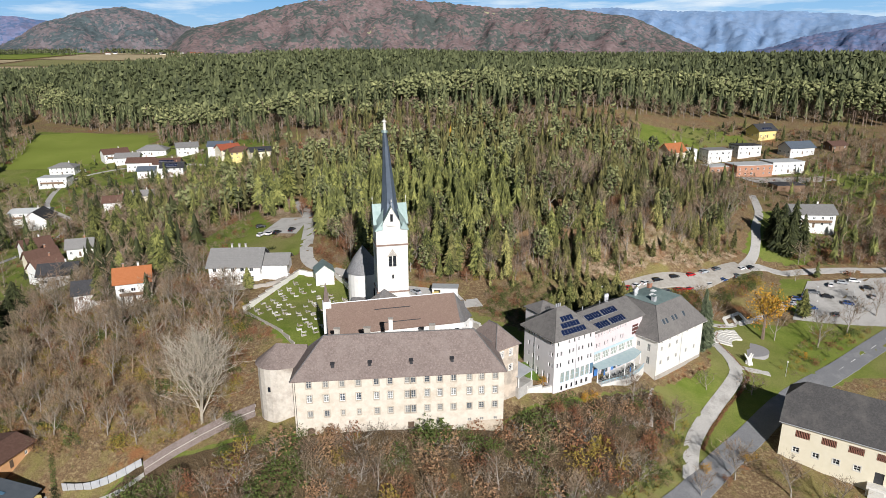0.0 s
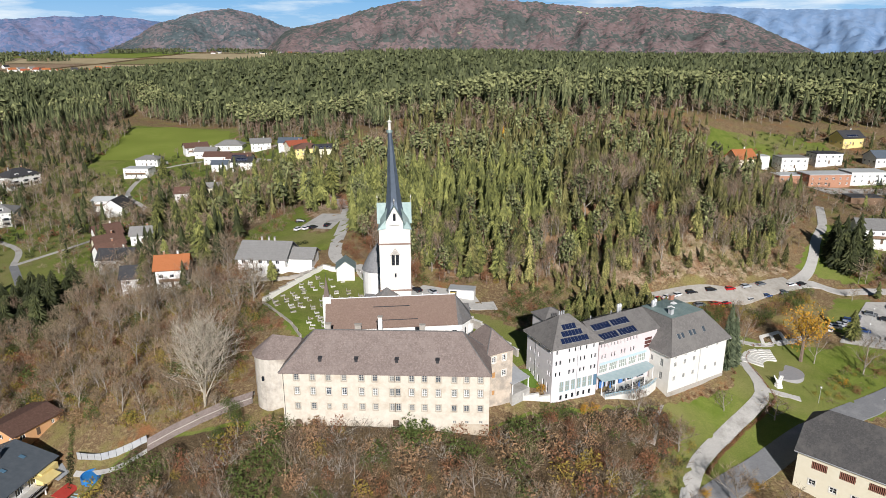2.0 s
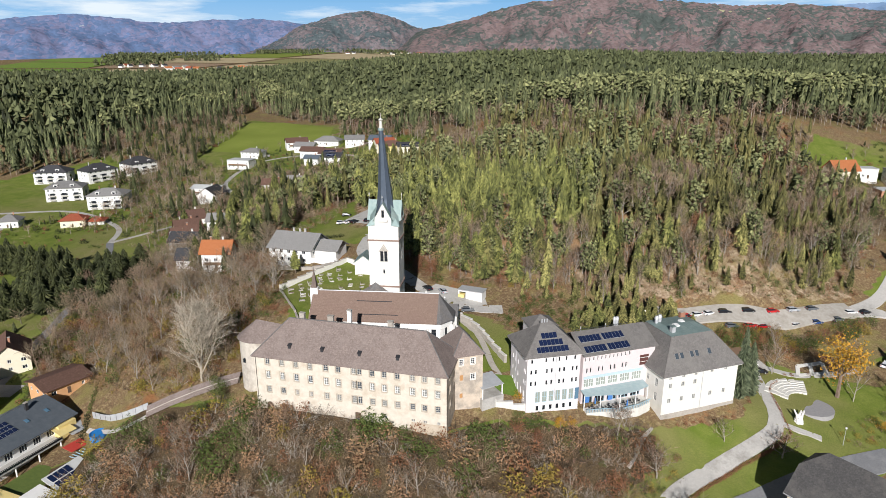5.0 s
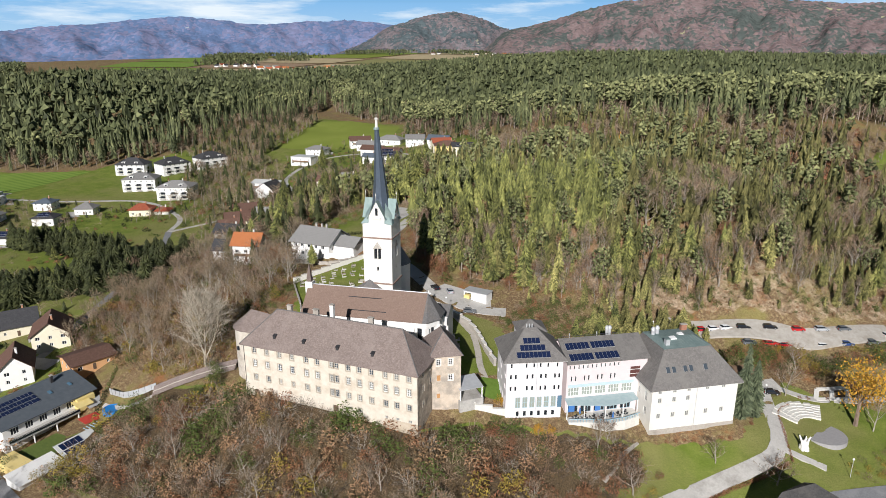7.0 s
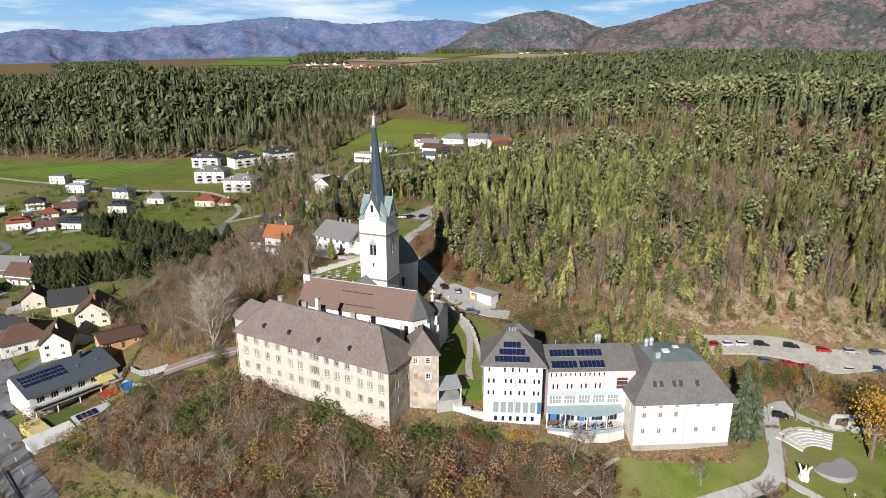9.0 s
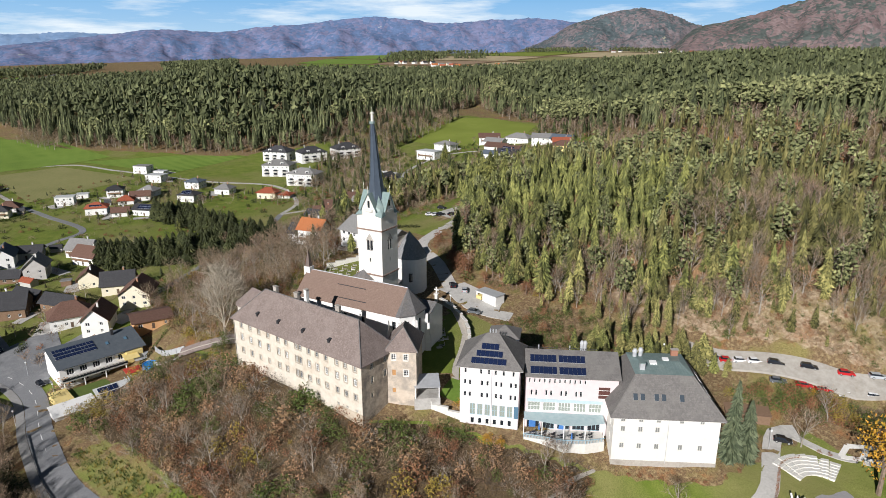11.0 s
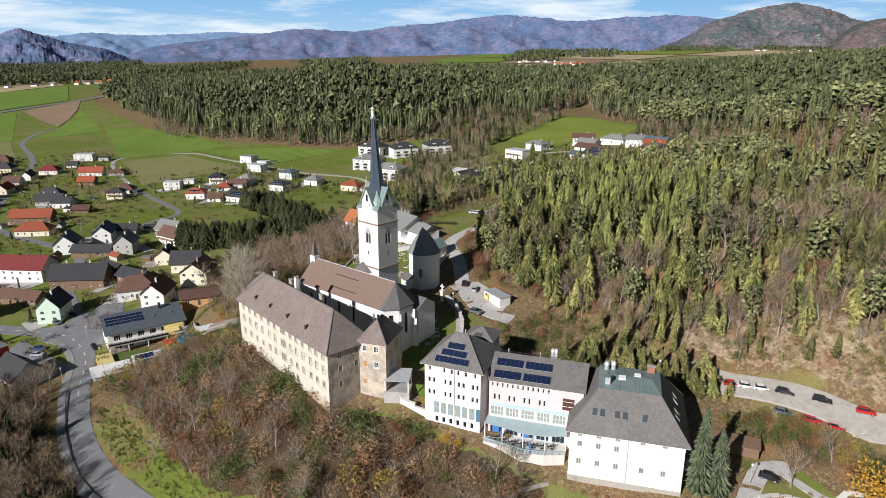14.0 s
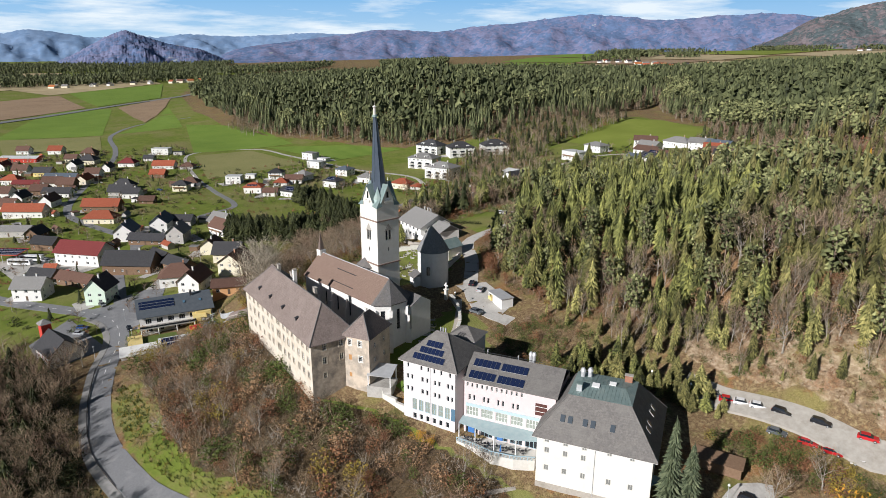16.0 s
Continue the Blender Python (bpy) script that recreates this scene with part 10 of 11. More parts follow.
# the large forests to the horizon
NORTH_WOOD = [(-150, 582), (-120, 545), (-100, 505), (-60, 494), (20, 472), (60, 476), (130, 489), (190, 505), (215, 522), (300, 512), (420, 455), (480, 360), (900, 260), (2600, 300), (2600, 2300), (-500, 2300), (-560, 1700), (-820, 1330), (-900, 1200), (-560, 850), (-470, 760), (-370, 682), (-290, 662), (-262, 607)]
WEST_WOOD = [(-425, 452), (-440, 392), (-490, 357), (-620, 310), (-700, 287), (-800, 282), (-1000, 287), (-1490, 330), (-1990, 455), (-1900, 900), (-1500, 1230), (-1000, 1300), (-820, 1330), (-900, 1200), (-560, 850), (-470, 760), (-432, 640), (-440, 560)]


def forest(plan, near, far, gap, seed):
    x, y = sow(plan, gap, seed)
    d, az = np.hypot(x - 80, y - 50), np.degrees(np.arctan2(80 - x, y - 50))
    k = (d >= near) & (d < far) & (az > -42) & (az < 100) & free(x, y)
    return x[k], y[k]


for plan, name, seed in ((NORTH_WOOD, "north_forest", 11), (WEST_WOOD, "west_forest", 12)):
    x, y = forest(plan, 0, 1000, 7.0, seed)
    rim = away(x, y, [*plan, plan[0]])
    d = np.hypot(x - 80, y - 50)
    k = (rim < 45) | (d < 600)
    x, y, rim = x[k], y[k], rim[k]
    u = np.random.default_rng(seed).random(len(x))
    nz = np.array([noise.noise(Vector((a * 0.01, b * 0.01, 7.0))) for a, b in zip(x, y)])
    dec = u < np.where(rim < 24, 0.62, 0.06)
    pin = ~dec & (u < (0.62 if name == "north_forest" else 0.34) + nz * 1.2)
    spr = ~dec & ~pin
    g = np.random.default_rng(seed + 50)
    joined(name, MIDS, x[spr], y[spr], g.uniform(14, 27, spr.sum()), [forest_needles, bark], seed + 1, "dense dark green spruce forest", "forest")
    joined(name, PINES, x[pin], y[pin], g.uniform(17, 27, pin.sum()), [pine_needles, bark], seed + 2, "pines with tall bare trunks in the forest", "forest", squash=(1.0, 1.5))
    joined(name, BRUSHES, x[dec], y[dec], g.uniform(8, 16, dec.sum()), [pale_bark, twigs], seed + 3, "leafless brown trees along the forest edge", "forest")
    for near, far, gap, more in ((600, 1250, 8.4, 4), (1250, 2400, 13.0, 5)):
        x, y = forest(plan, near, far, gap, seed + 10 * more)
        k = (away(x, y, [*plan, plan[0]]) >= 45) | (np.hypot(x - 80, y - 50) > 990)
        x, y = x[k], y[k]
        joined(name, FARS, x, y, g.uniform(13, 27, len(x)), [forest_needles, bark], seed + more, "dark conifer forest in the distance", "forest", squash=(1.1, 1.6) if more == 4 else (1.3, 2.0))

# the castle hill: leafless trees and thickets
WEST_SLOPE = [(-52, 137), (-56, 160), (-62, 190), (-92, 232), (-150, 243), (-126, 165), (-112, 146), (-92, 140), (-76, 139)]
x, y = sow(WEST_SLOPE, 6.6, 31)
k = free(x, y, 0)
back = []
for a, b in zip(x[k], y[k]):
    if b > 182:
        back.append((a, b))
        continue
    st = bare_stock if tr.random() < 0.45 else brown_stock
    plant("bare_tree", st[tr.randrange(7)], a, b, tr.uniform(6, 13), tr.uniform(0, 6.28), tr.uniform(0.75, 1.1), "leafless brown deciduous tree on the castle hill", "tree", "bare trees on the castle hill")
back = np.array(back)
joined("bare_trees", [q.arrays() for q in BARES], back[:, 0], back[:, 1], np.random.default_rng(66).uniform(6, 14, len(back)), [pale_bark, twigs], 66, "stand of leafless trees on the castle hill", "trees")


def mixed_thicket(plan, gap, seed, low, high, shares, where):
    """A patchwork of bare, withered, green and evergreen shrubs of uneven size."""
    x, y = sow(plan, gap, seed)
    k = free(x, y, 0)
    x, y = x[k], y[k]
    g = np.random.default_rng(seed)
    u = np.clip(g.random(len(x)) * 0.6 + 0.2 + np.array([noise.noise(Vector((a * 0.07, b * 0.07, seed))) for a, b in zip(x, y)]) * 0.55, 0, 0.999)
    u = np.argsort(np.argsort(u)) / len(u)
    size = low + (high - low) * g.random(len(x)) ** 1.6
    at = 0.0
    for share, kinds, leaf, nm, lab in shares:
        sel = (u >= at) & (u < at + share)
        at += share
        if sel.sum():
            joined(nm, kinds, x[sel], y[sel], size[sel], [twigs, leaf], seed + int(at * 100), lab + " " + where, "shrubs", squash=(0.8, 1.5))


mixed_thicket(WEST_SLOPE, 2.6, 32, 1.0, 5.2, ((0.15, FINE_BUSHES, rust_leaf, "rusty_shrubs", "red-brown shrubs"), (0.18, TWIGGIES, twigs, "bare_shrubs", "leafless thicket"), (0.20, TWIGGIES, shade_twigs, "dark_shrubs", "dark leafless thicket"), (0.11, FINE_BUSHES, olive_leaf, "yellow_shrubs", "yellow-green shrubs"), (0.10, FINE_BUSHES, beech_leaf, "withered_shrubs", "pale withered shrubs"), (0.14, TWIGGIES, pale_bark, "grey_shrubs", "grey leafless thicket"), (0.10, FINE_BUSHES, green_leaf, "green_shrubs", "olive green shrubs")), "on the castle hill")
SOUTH_SLOPE = [(-66, 126), (-45, 133), (-36, 132.5), (13, 137), (22, 145), (29, 151), (44, 157), (60, 166), (64, 158), (60, 146), (45, 131), (10, 109), (-12, 103), (-48, 102), (-60, 108)]
mixed_thicket(SOUTH_SLOPE, 2.1, 33, 1.8, 7.0, ((0.10, FINE_BUSHES, green_leaf, "green_shrubs", "olive green shrubs"), (0.34, TWIGGIES, twigs, "bare_shrubs", "leafless thicket"), (0.09, FINE_BUSHES, beech_leaf, "withered_shrubs", "pale withered shrubs"), (0.14, TWIGGIES, pale_bark, "grey_shrubs", "grey leafless thicket"), (0.16, TWIGGIES, shade_twigs, "dark_shrubs", "dark leafless thicket"), (0.12, FINE_BUSHES, rust_leaf, "rusty_shrubs", "red-brown shrubs"), (0.03, FINE_BUSHES, olive_leaf, "yellow_shrubs", "yellow autumn shrubs")), "below the castle")
LOW_WEST = [(-150, 243), (-126, 165), (-112, 146), (-104, 136), (-124, 138), (-140, 156), (-168, 196), (-172, 212)]
mixed_thicket(LOW_WEST, 2.5, 35, 1.6, 6.5, ((0.16, FINE_BUSHES, rust_leaf, "rusty_shrubs", "red-brown shrubs"), (0.20, TWIGGIES, twigs, "bare_shrubs", "leafless thicket"), (0.24, TWIGGIES, shade_twigs, "dark_shrubs", "dark leafless thicket"), (0.12, FINE_BUSHES, olive_leaf, "yellow_shrubs", "yellow-green shrubs"), (0.14, TWIGGIES, pale_bark, "grey_shrubs", "grey leafless thicket"), (0.14, FINE_BUSHES, green_leaf, "green_shrubs", "olive green shrubs")), "below the castle hill")
x, y = sow(LOW_WEST, 7.5, 48)
k = free(x, y, 1)
for a, b in zip(x[k], y[k]):
    plant("bare_tree", (bare_stock if tr.random() < 0.4 else brown_stock)[tr.randrange(7)], a, b, tr.uniform(7, 13), tr.uniform(0, 6.28), tr.uniform(0.8, 1.1), "leafless tree at the foot of the castle hill", "tree", "bare trees on the castle hill")
for plan, gap, seed, leaf, lab in ((LOW_WEST, 1.8, 49, beech_leaf, "withered grass tussocks below the castle hill"), (WEST_SLOPE, 1.25, 38, beech_leaf, "withered grass tussocks on the castle hill"), (WEST_SLOPE, 1.7, 39, olive_leaf, "yellow-green grass tussocks on the castle hill"), (SOUTH_SLOPE, 1.9, 40, beech_leaf, "withered grass tussocks below the castle"), (BANK, 1.5, 49, beech_leaf, "withered grass tussocks on the sandy bank"), (VERGE, 1.1, 68, green_leaf, "green grass tussocks on the road bank"), (VERGE, 1.6, 69, olive_leaf, "yellow-green tussocks on the road bank"), (BANK, 2.6, 50, green_leaf, "green tussocks on the sandy bank")):
    x, y = sow(plan, gap, seed)
    k = free(x, y, 0)
    joined("grass_tussocks", TUFTS, x[k], y[k], np.random.default_rng(seed).uniform(0.35, 1.1, k.sum()), [twigs, leaf], seed, lab, "grass", squash=(0.9, 1.7))
mixed_thicket([(-100, 101), (-92, 112), (-72, 128), (-62, 126), (-58, 107), (-48, 101), (-66, 97)], 2.0, 29, 1.8, 6.5, ((0.10, FINE_BUSHES, green_leaf, "green_shrubs", "olive green shrubs"), (0.45, TWIGGIES, twigs, "bare_shrubs", "leafless thicket"), (0.15, FINE_BUSHES, beech_leaf, "withered_shrubs", "pale withered shrubs"), (0.20, TWIGGIES, pale_bark, "grey_shrubs", "grey leafless thicket"), (0.10, FINE_BUSHES, olive_leaf, "yellow_shrubs", "yellow-green shrubs")), "above the road bend")
mixed_thicket([(44, 131), (60, 146), (64, 158), (62, 164), (67, 161), (66, 150), (60, 136), (50, 128)], 1.9, 72, 0.8, 3.6, ((0.18, FINE_BUSHES, green_leaf, "green_shrubs", "olive green shrubs"), (0.36, TWIGGIES, twigs, "bare_shrubs", "leafless thicket"), (0.22, TWIGGIES, shade_twigs, "dark_shrubs", "dark leafless thicket"), (0.12, FINE_BUSHES, rust_leaf, "rusty_shrubs", "red-brown shrubs"), (0.12, FINE_BUSHES, olive_leaf, "yellow_shrubs", "yellow-green shrubs")), "beside the drive")
mixed_thicket([(80, 142), (84, 146), (106, 128), (116, 112), (104, 112), (92, 128)], 2.8, 73, 0.5, 2.2, ((0.30, FINE_BUSHES, green_leaf, "green_shrubs", "low green shrubs"), (0.30, TWIGGIES, twigs, "bare_shrubs", "low leafless shrubs"), (0.20, TWIGGIES, shade_twigs, "dark_shrubs", "dark leafless shrubs"), (0.20, FINE_BUSHES, olive_leaf, "yellow_shrubs", "yellow-green shrubs")), "before the farm building")
x, y = sow(SOUTH_SLOPE, 9.5, 34)
k = free(x, y, 0) & (y < 131)
for a, b in zip(x[k], y[k]):
    plant("bare_tree", (bare_stock if tr.random() < 0.55 else brown_stock)[tr.randrange(7)], a, b, tr.uniform(6, 11), tr.uniform(0, 6.28), tr.uniform(0.7, 1.1), "leafless tree in the thicket below the castle", "tree", "bare trees below the castle")
BELOW_ROAD = [(-110, 40), (-96, 72), (-75, 80), (-45, 80), (-12, 83), (15, 88), (15, 40)]
# Mostly the darkened twigs here, standing in for deep shade below the road.
mixed_thicket(BELOW_ROAD, 2.3, 36, 2.5, 8.5, ((0.12, TWIGGIES, twigs, "bare_shrubs", "leafless thicket"), (0.46, TWIGGIES, shade_twigs, "dark_shrubs", "dark leafless thicket"), (0.42, FINE_BUSHES, dark_needles, "evergreen_shrubs", "dark evergreen shrubs")), "below the road")
mixed_thicket(VERGE, 2.6, 37, 0.4, 1.9, ((0.45, FINE_BUSHES, green_leaf, "green_shrubs", "low green shrubs"), (0.40, TWIGGIES, twigs, "bare_shrubs", "low leafless shrubs"), (0.15, FINE_BUSHES, beech_leaf, "withered_shrubs", "low withered shrubs")), "on the road bank")
x, y = sow([(-100, 50), (-90, 70), (-60, 72), (-16, 76), (0, 60), (-20, 44)], 11.0, 46)
k = free(x, y, 2)
for a, b in zip(x[k], y[k]):
    plant("dark_spruce", dark_stock[tr.randrange(3)], a, b, tr.uniform(8, 15), tr.uniform(0, 6.28), tr.uniform(0.9, 1.4), "dark evergreen tree on the low side of the road", "tree", "dark trees below the road")
x, y = sow(BELOW_ROAD, 7.0, 35)
k = free(x, y, 1)
for a, b in zip(x[k], y[k]):
    plant("bare_tree", brown_stock[tr.randrange(7)], a, b, tr.uniform(9, 17), tr.uniform(0, 6.28), tr.uniform(0.7, 1.0), "leafless tree on the low side of the road", "tree", "bare trees below the road")

# single trees that stand out
straw_bark = surf("pale straw bark", (0.36, 0.315, 0.245), (0.50, 0.44, 0.35), 2.0, tint=0.25, spec=0.2)
big_stock = stock("bare_tree", [bare_tree(300, 16, 9, 9, 0.42, 0.10, 0.014, 0.0017)], (("trunk", 0, straw_bark), ("twig_crown", 1, straw_bark)))
plant("bare_tree", big_stock[0], -60.2, 142.6, 25.5, 0.4, 1.22, "large pale leafless tree on the castle hill", "tree", "")
silver_needles = surf("grey-green spruce needles", (0.058, 0.076, 0.042), (0.120, 0.140, 0.080), 0.9, rough=0.7, tint=0.5, spec=0.15)
fine_stock = stock("spruce", [spruce(70 + i, 44, 15, 0.135 + 0.05 * i, 0.02) for i in range(2)], (("trunk", 1, bark), ("crown", 0, silver_needles)))
plant("spruce", fine_stock[0], 81.6, 188.8, 21.5, 0.3, 1.0, "tall slim spruce beside the guest house", "tree", "spruces by the guest house")
plant("spruce", fine_stock[1], 84.3, 191.5, 16.5, 2.3, 1.0, "bluish spruce beside the guest house", "tree", "spruces by the guest house")
GOLDS = [leafy(200 + i) for i in range(3)]
gold_stock = stock("golden_tree", GOLDS, (("trunk", 0, bark), ("crown", 1, gold_leaf)))
rust_stock = stock("beech", GOLDS, (("trunk", 0, bark), ("crown", 1, rust_leaf)))
green_stock = stock("shrub", GOLDS, (("trunk", 0, bark), ("crown", 1, green_leaf)))
plant("golden_tree", gold_stock[0], 109.2, 204.0, 23, 0.2, 0.86, "tall tree with golden autumn leaves", "tree", "")
larch = stock("larch", [spruce(99, 14, 8, 0.17)], (("trunk", 1, bark), ("crown", 0, gold_leaf)))
plant("larch", larch[0], 4.6, 385.0, 16, 0.0, 1.0, "golden larch among dark conifers", "tree", "")
for a, b, h in ((-22, 211, 8), (-16, 209, 9), (-28, 219, 9), (-8, 209.5, 6), (8, 211, 6.5), (-36, 226, 8), (-53, 262, 11), (-60, 270, 9), (-8, 214, 8), (4, 217, 7), (12, 219, 7.5), (32, 300, 9), (18, 232, 12), (70, 255, 10), (-86, 203, 11), (-81, 199, 9), (-73, 197, 11)):
    plant("beech", rust_stock[tr.randrange(3)], a, b, h, tr.uniform(0, 6), 0.9, "beech with withered brown leaves", "tree", "withered beeches")

# the dark conifer belt and the gardens of the village
for plan, gap, seed in (([(-228, 156), (-203, 158), (-180, 184), (-150, 198), (-158, 226), (-196, 222), (-202, 190)], 4.9, 51), ([(-302, 222), (-282, 238), (-215, 238), (-203, 226), (-240, 225)], 4.4, 52)):
    x, y = sow(plan, gap, seed)
    k = free(x, y, 0)
    for a, b in zip(x[k], y[k]):
        plant("dark_spruce", dark_stock[tr.randrange(3)], a, b, tr.uniform(9, 15), tr.uniform(0, 6.28), tr.uniform(1.2, 1.8), "dark broad spruce in the belt beside the gardens", "tree", "spruces of the village belt")
# mixed trees between the upper village and the castle hill
x, y = sow([(-160, 290), (-130, 240), (-112, 236), (-100, 262), (-112, 330), (-120, 430), (-150, 440), (-190, 380), (-180, 320)], 6.6, 53)
k = free(x, y, 1)
screen = []
for a, b in zip(x[k], y[k]):
    u = tr.random()
    if u < 0.30:
        plant("spruce", spruce_stock[tr.randrange(6)], a, b, tr.uniform(9, 19), tr.uniform(0, 6.28), tr.uniform(1.1, 1.6), "green spruce between gardens and the castle hill", "tree", "single spruces")
    elif u < 0.8:
        screen.append((a, b))
screen = np.array(screen)
joined("bare_trees", BRUSHES, screen[:, 0], screen[:, 1], np.random.default_rng(67).uniform(8, 15, len(screen)), [twigs, twigs], 67, "leafless trees between gardens and the castle hill", "trees")
GARDENS = [(-640, 10), (-90, 60), (-125, 150), (-150, 240), (-140, 330), (-125, 470), (-160, 560), (-290, 560), (-300, 470), (-260, 360), (-290, 320), (-330, 300), (-460, 295), (-430, 190), (-600, 190)]
EAST_GARDENS = [(120, 330), (130, 440), (200, 500), (300, 480), (340, 330), (230, 270), (140, 268)]
NEAR_GARDENS = [(-310, 300), (-190, 290), (-172, 300), (-180, 340), (-215, 440), (-262, 500), (-325, 470), (-330, 400)]
for plan, seed in ((GARDENS, 54), (EAST_GARDENS, 154), (NEAR_GARDENS, 254)):
    x, y = sow(plan, 5.3, seed)
    k = free(x, y, 1.0)
    x, y = x[k], y[k]
    g = np.random.default_rng(seed + 1)
    near_house = np.min([np.hypot(x - a, y - b) for a, b, _ in HOUSE_SPOTS], axis=0) < 26
    u = g.random(len(x)) + np.where(near_house, 0, 0.40 if seed == 54 else 0.0)
    for lo, hi, kinds, sizes, mats, nm, lab in ((0, 0.14, BRUSHES, (4, 8), [pale_bark, twigs], "garden_trees", "leafless fruit trees in the gardens"), (0.14, 0.20, MIDS, (2, 7), [dark_needles, bark], "garden_conifers", "small dark conifers in the gardens"), (0.20, 0.46, BUSHES, (0.9, 3.0), [bark, green_leaf], "garden_shrubs", "green garden shrubs"), (0.46, 0.58, BUSHES, (0.9, 2.6), [bark, rust_leaf], "autumn_shrubs", "brown autumn garden shrubs"), (0.58, 0.72, TWIGGIES, (1.5, 4.0), [twigs, twigs], "bare_shrubs", "leafless garden shrubs"), (0.72, 0.76, BUSHES, (2.0, 4.5), [bark, dark_needles], "evergreen_shrubs", "dark evergreen garden shrubs")):
        sel = (u >= lo) & (u < hi)
        if sel.sum():
            joined(nm, kinds, x[sel], y[sel], g.uniform(*sizes, sel.sum()), mats, seed + int(lo * 100), lab, "trees" if "trees" in nm or "conifers" in nm else "shrubs", squash=(1.1, 1.9))
# leafless woods between the apartment houses, the meadow and the gardens
for plan, gap, seed in (([(-372, 430), (-350, 470), (-318, 470), (-300, 420), (-320, 380), (-350, 390)], 6.0, 105), ([(-300, 300), (-215, 290), (-190, 300), (-200, 345), (-225, 430), (-290, 440)], 11.0, 106), ([(-430, 452), (-440, 560), (-425, 640), (-395, 640), (-362, 560), (-348, 505), (-330, 458), (-380, 446)], 6.0, 101), ([(-240, 340), (-200, 330), (-160, 420), (-150, 470), (-200, 455), (-235, 420)], 6.5, 102), ([(-300, 330), (-250, 330), (-245, 400), (-285, 440), (-335, 400)], 8.0, 103), ([(-262, 590), (-230, 600), (-150, 560), (-120, 520), (-125, 490), (-160, 540), (-220, 572)], 6.0, 104), ([(-165, 228), (-128, 232), (-118, 205), (-100, 194), (-90, 226), (-98, 252), (-150, 268)], 4.8, 105), ([(-190, 330), (-150, 300), (-120, 300), (-118, 340), (-150, 380), (-185, 370)], 6.0, 106)):
    x, y = sow(plan, gap, seed)
    k = free(x, y, 1.5)
    x, y = x[k], y[k]
    u = g.random(len(x))
    for sel, kinds, sizes, mats, nm, lab in ((u < 0.62, BRUSHES, (6, 14), [pale_bark, twigs], "bare_wood", "leafless trees beside the village meadow"), ((u >= 0.62) & (u < 0.78), MIDS, (7, 17), [dark_needles, bark], "wood_conifers", "dark conifers beside the village meadow"), ((u >= 0.78) & (u < 0.86), BUSHES, (3, 7), [bark, rust_leaf], "autumn_wood", "red-brown trees beside the village meadow"), (u >= 0.86, BUSHES, (1.5, 4), [bark, green_leaf], "green_scrub", "green scrub beside the village meadow")):
        if sel.sum():
            joined(nm, kinds, x[sel], y[sel], g.uniform(*sizes, sel.sum()), mats, seed, lab, "forest", squash=(1.0, 1.7))
# clipped hedges round the house plots
hx, hy, hr = [], [], random.Random(77)
for a, b, c in HOUSE_SPOTS:
    if (a > -70 and b < 260) or c < 5.2 or a < -700 or b > 700:
        continue
    turn, d = radians(hr.choice((31, 61, 61, 10)) + (90 if hr.random() < 0.5 else 0)), c + hr.uniform(2.5, 7)
    for side in range(hr.choice((1, 1, 2))):
        q = turn + side * math.pi / 2
        half = hr.uniform(5, 12)
        for k in range(int(2 * half / 1.5)):
            v = -half + k * 1.5
            hx.append(a + math.cos(q) * d - math.sin(q) * v)
            hy.append(b + math.sin(q) * d + math.cos(q) * v)
hx, hy = np.array(hx), np.array(hy)
k = free(hx, hy, 0.3)
dark = np.arange(len(hx)) // 30 % 2 == 0
joined("garden_hedge", BUSHES, hx[k & dark], hy[k & dark], np.full((k & dark).sum(), 2.0), [bark, dark_needles], 78, "clipped dark evergreen hedges round house plots", "hedge", squash=(1.1, 1.4))
joined("garden_hedge", BUSHES, hx[k & ~dark], hy[k & ~dark], np.full((k & ~dark).sum(), 1.6), [bark, green_leaf], 79, "clipped green hedges round the house plots", "hedge", squash=(1.1, 1.4))
# scrub round the eastern houses
thicket([(152, 257.5), (185, 256.5), (215, 268), (236, 290), (205, 288), (176, 275), (160, 270)], 2.2, 88, 1.8, 5.0, 0.12, 0.2, 0.04, 0.5, "brown leafless scrub below the eastern house")
thicket([(184, 300), (205, 300), (240, 322), (300, 340), (290, 372), (236, 362), (232, 345), (215, 330)], 3.2, 89, 2.0, 6.0, 0.1, 0.25, 0.0, 0.5, "brown leafless scrub beside the eastern houses")
for a, b, h in ((143.5, 268, 17), (147, 271, 20), (150, 268.5, 18), (147, 265, 16), (152, 272, 21), (154.5, 268, 17), (144, 273, 19)):
    plant("dark_spruce", dark_stock[tr.randrange(3)], a, b, h, tr.uniform(0, 6), 1.0, "tall dark spruce in the group before the white house", "tree", "dark spruces before the white house")
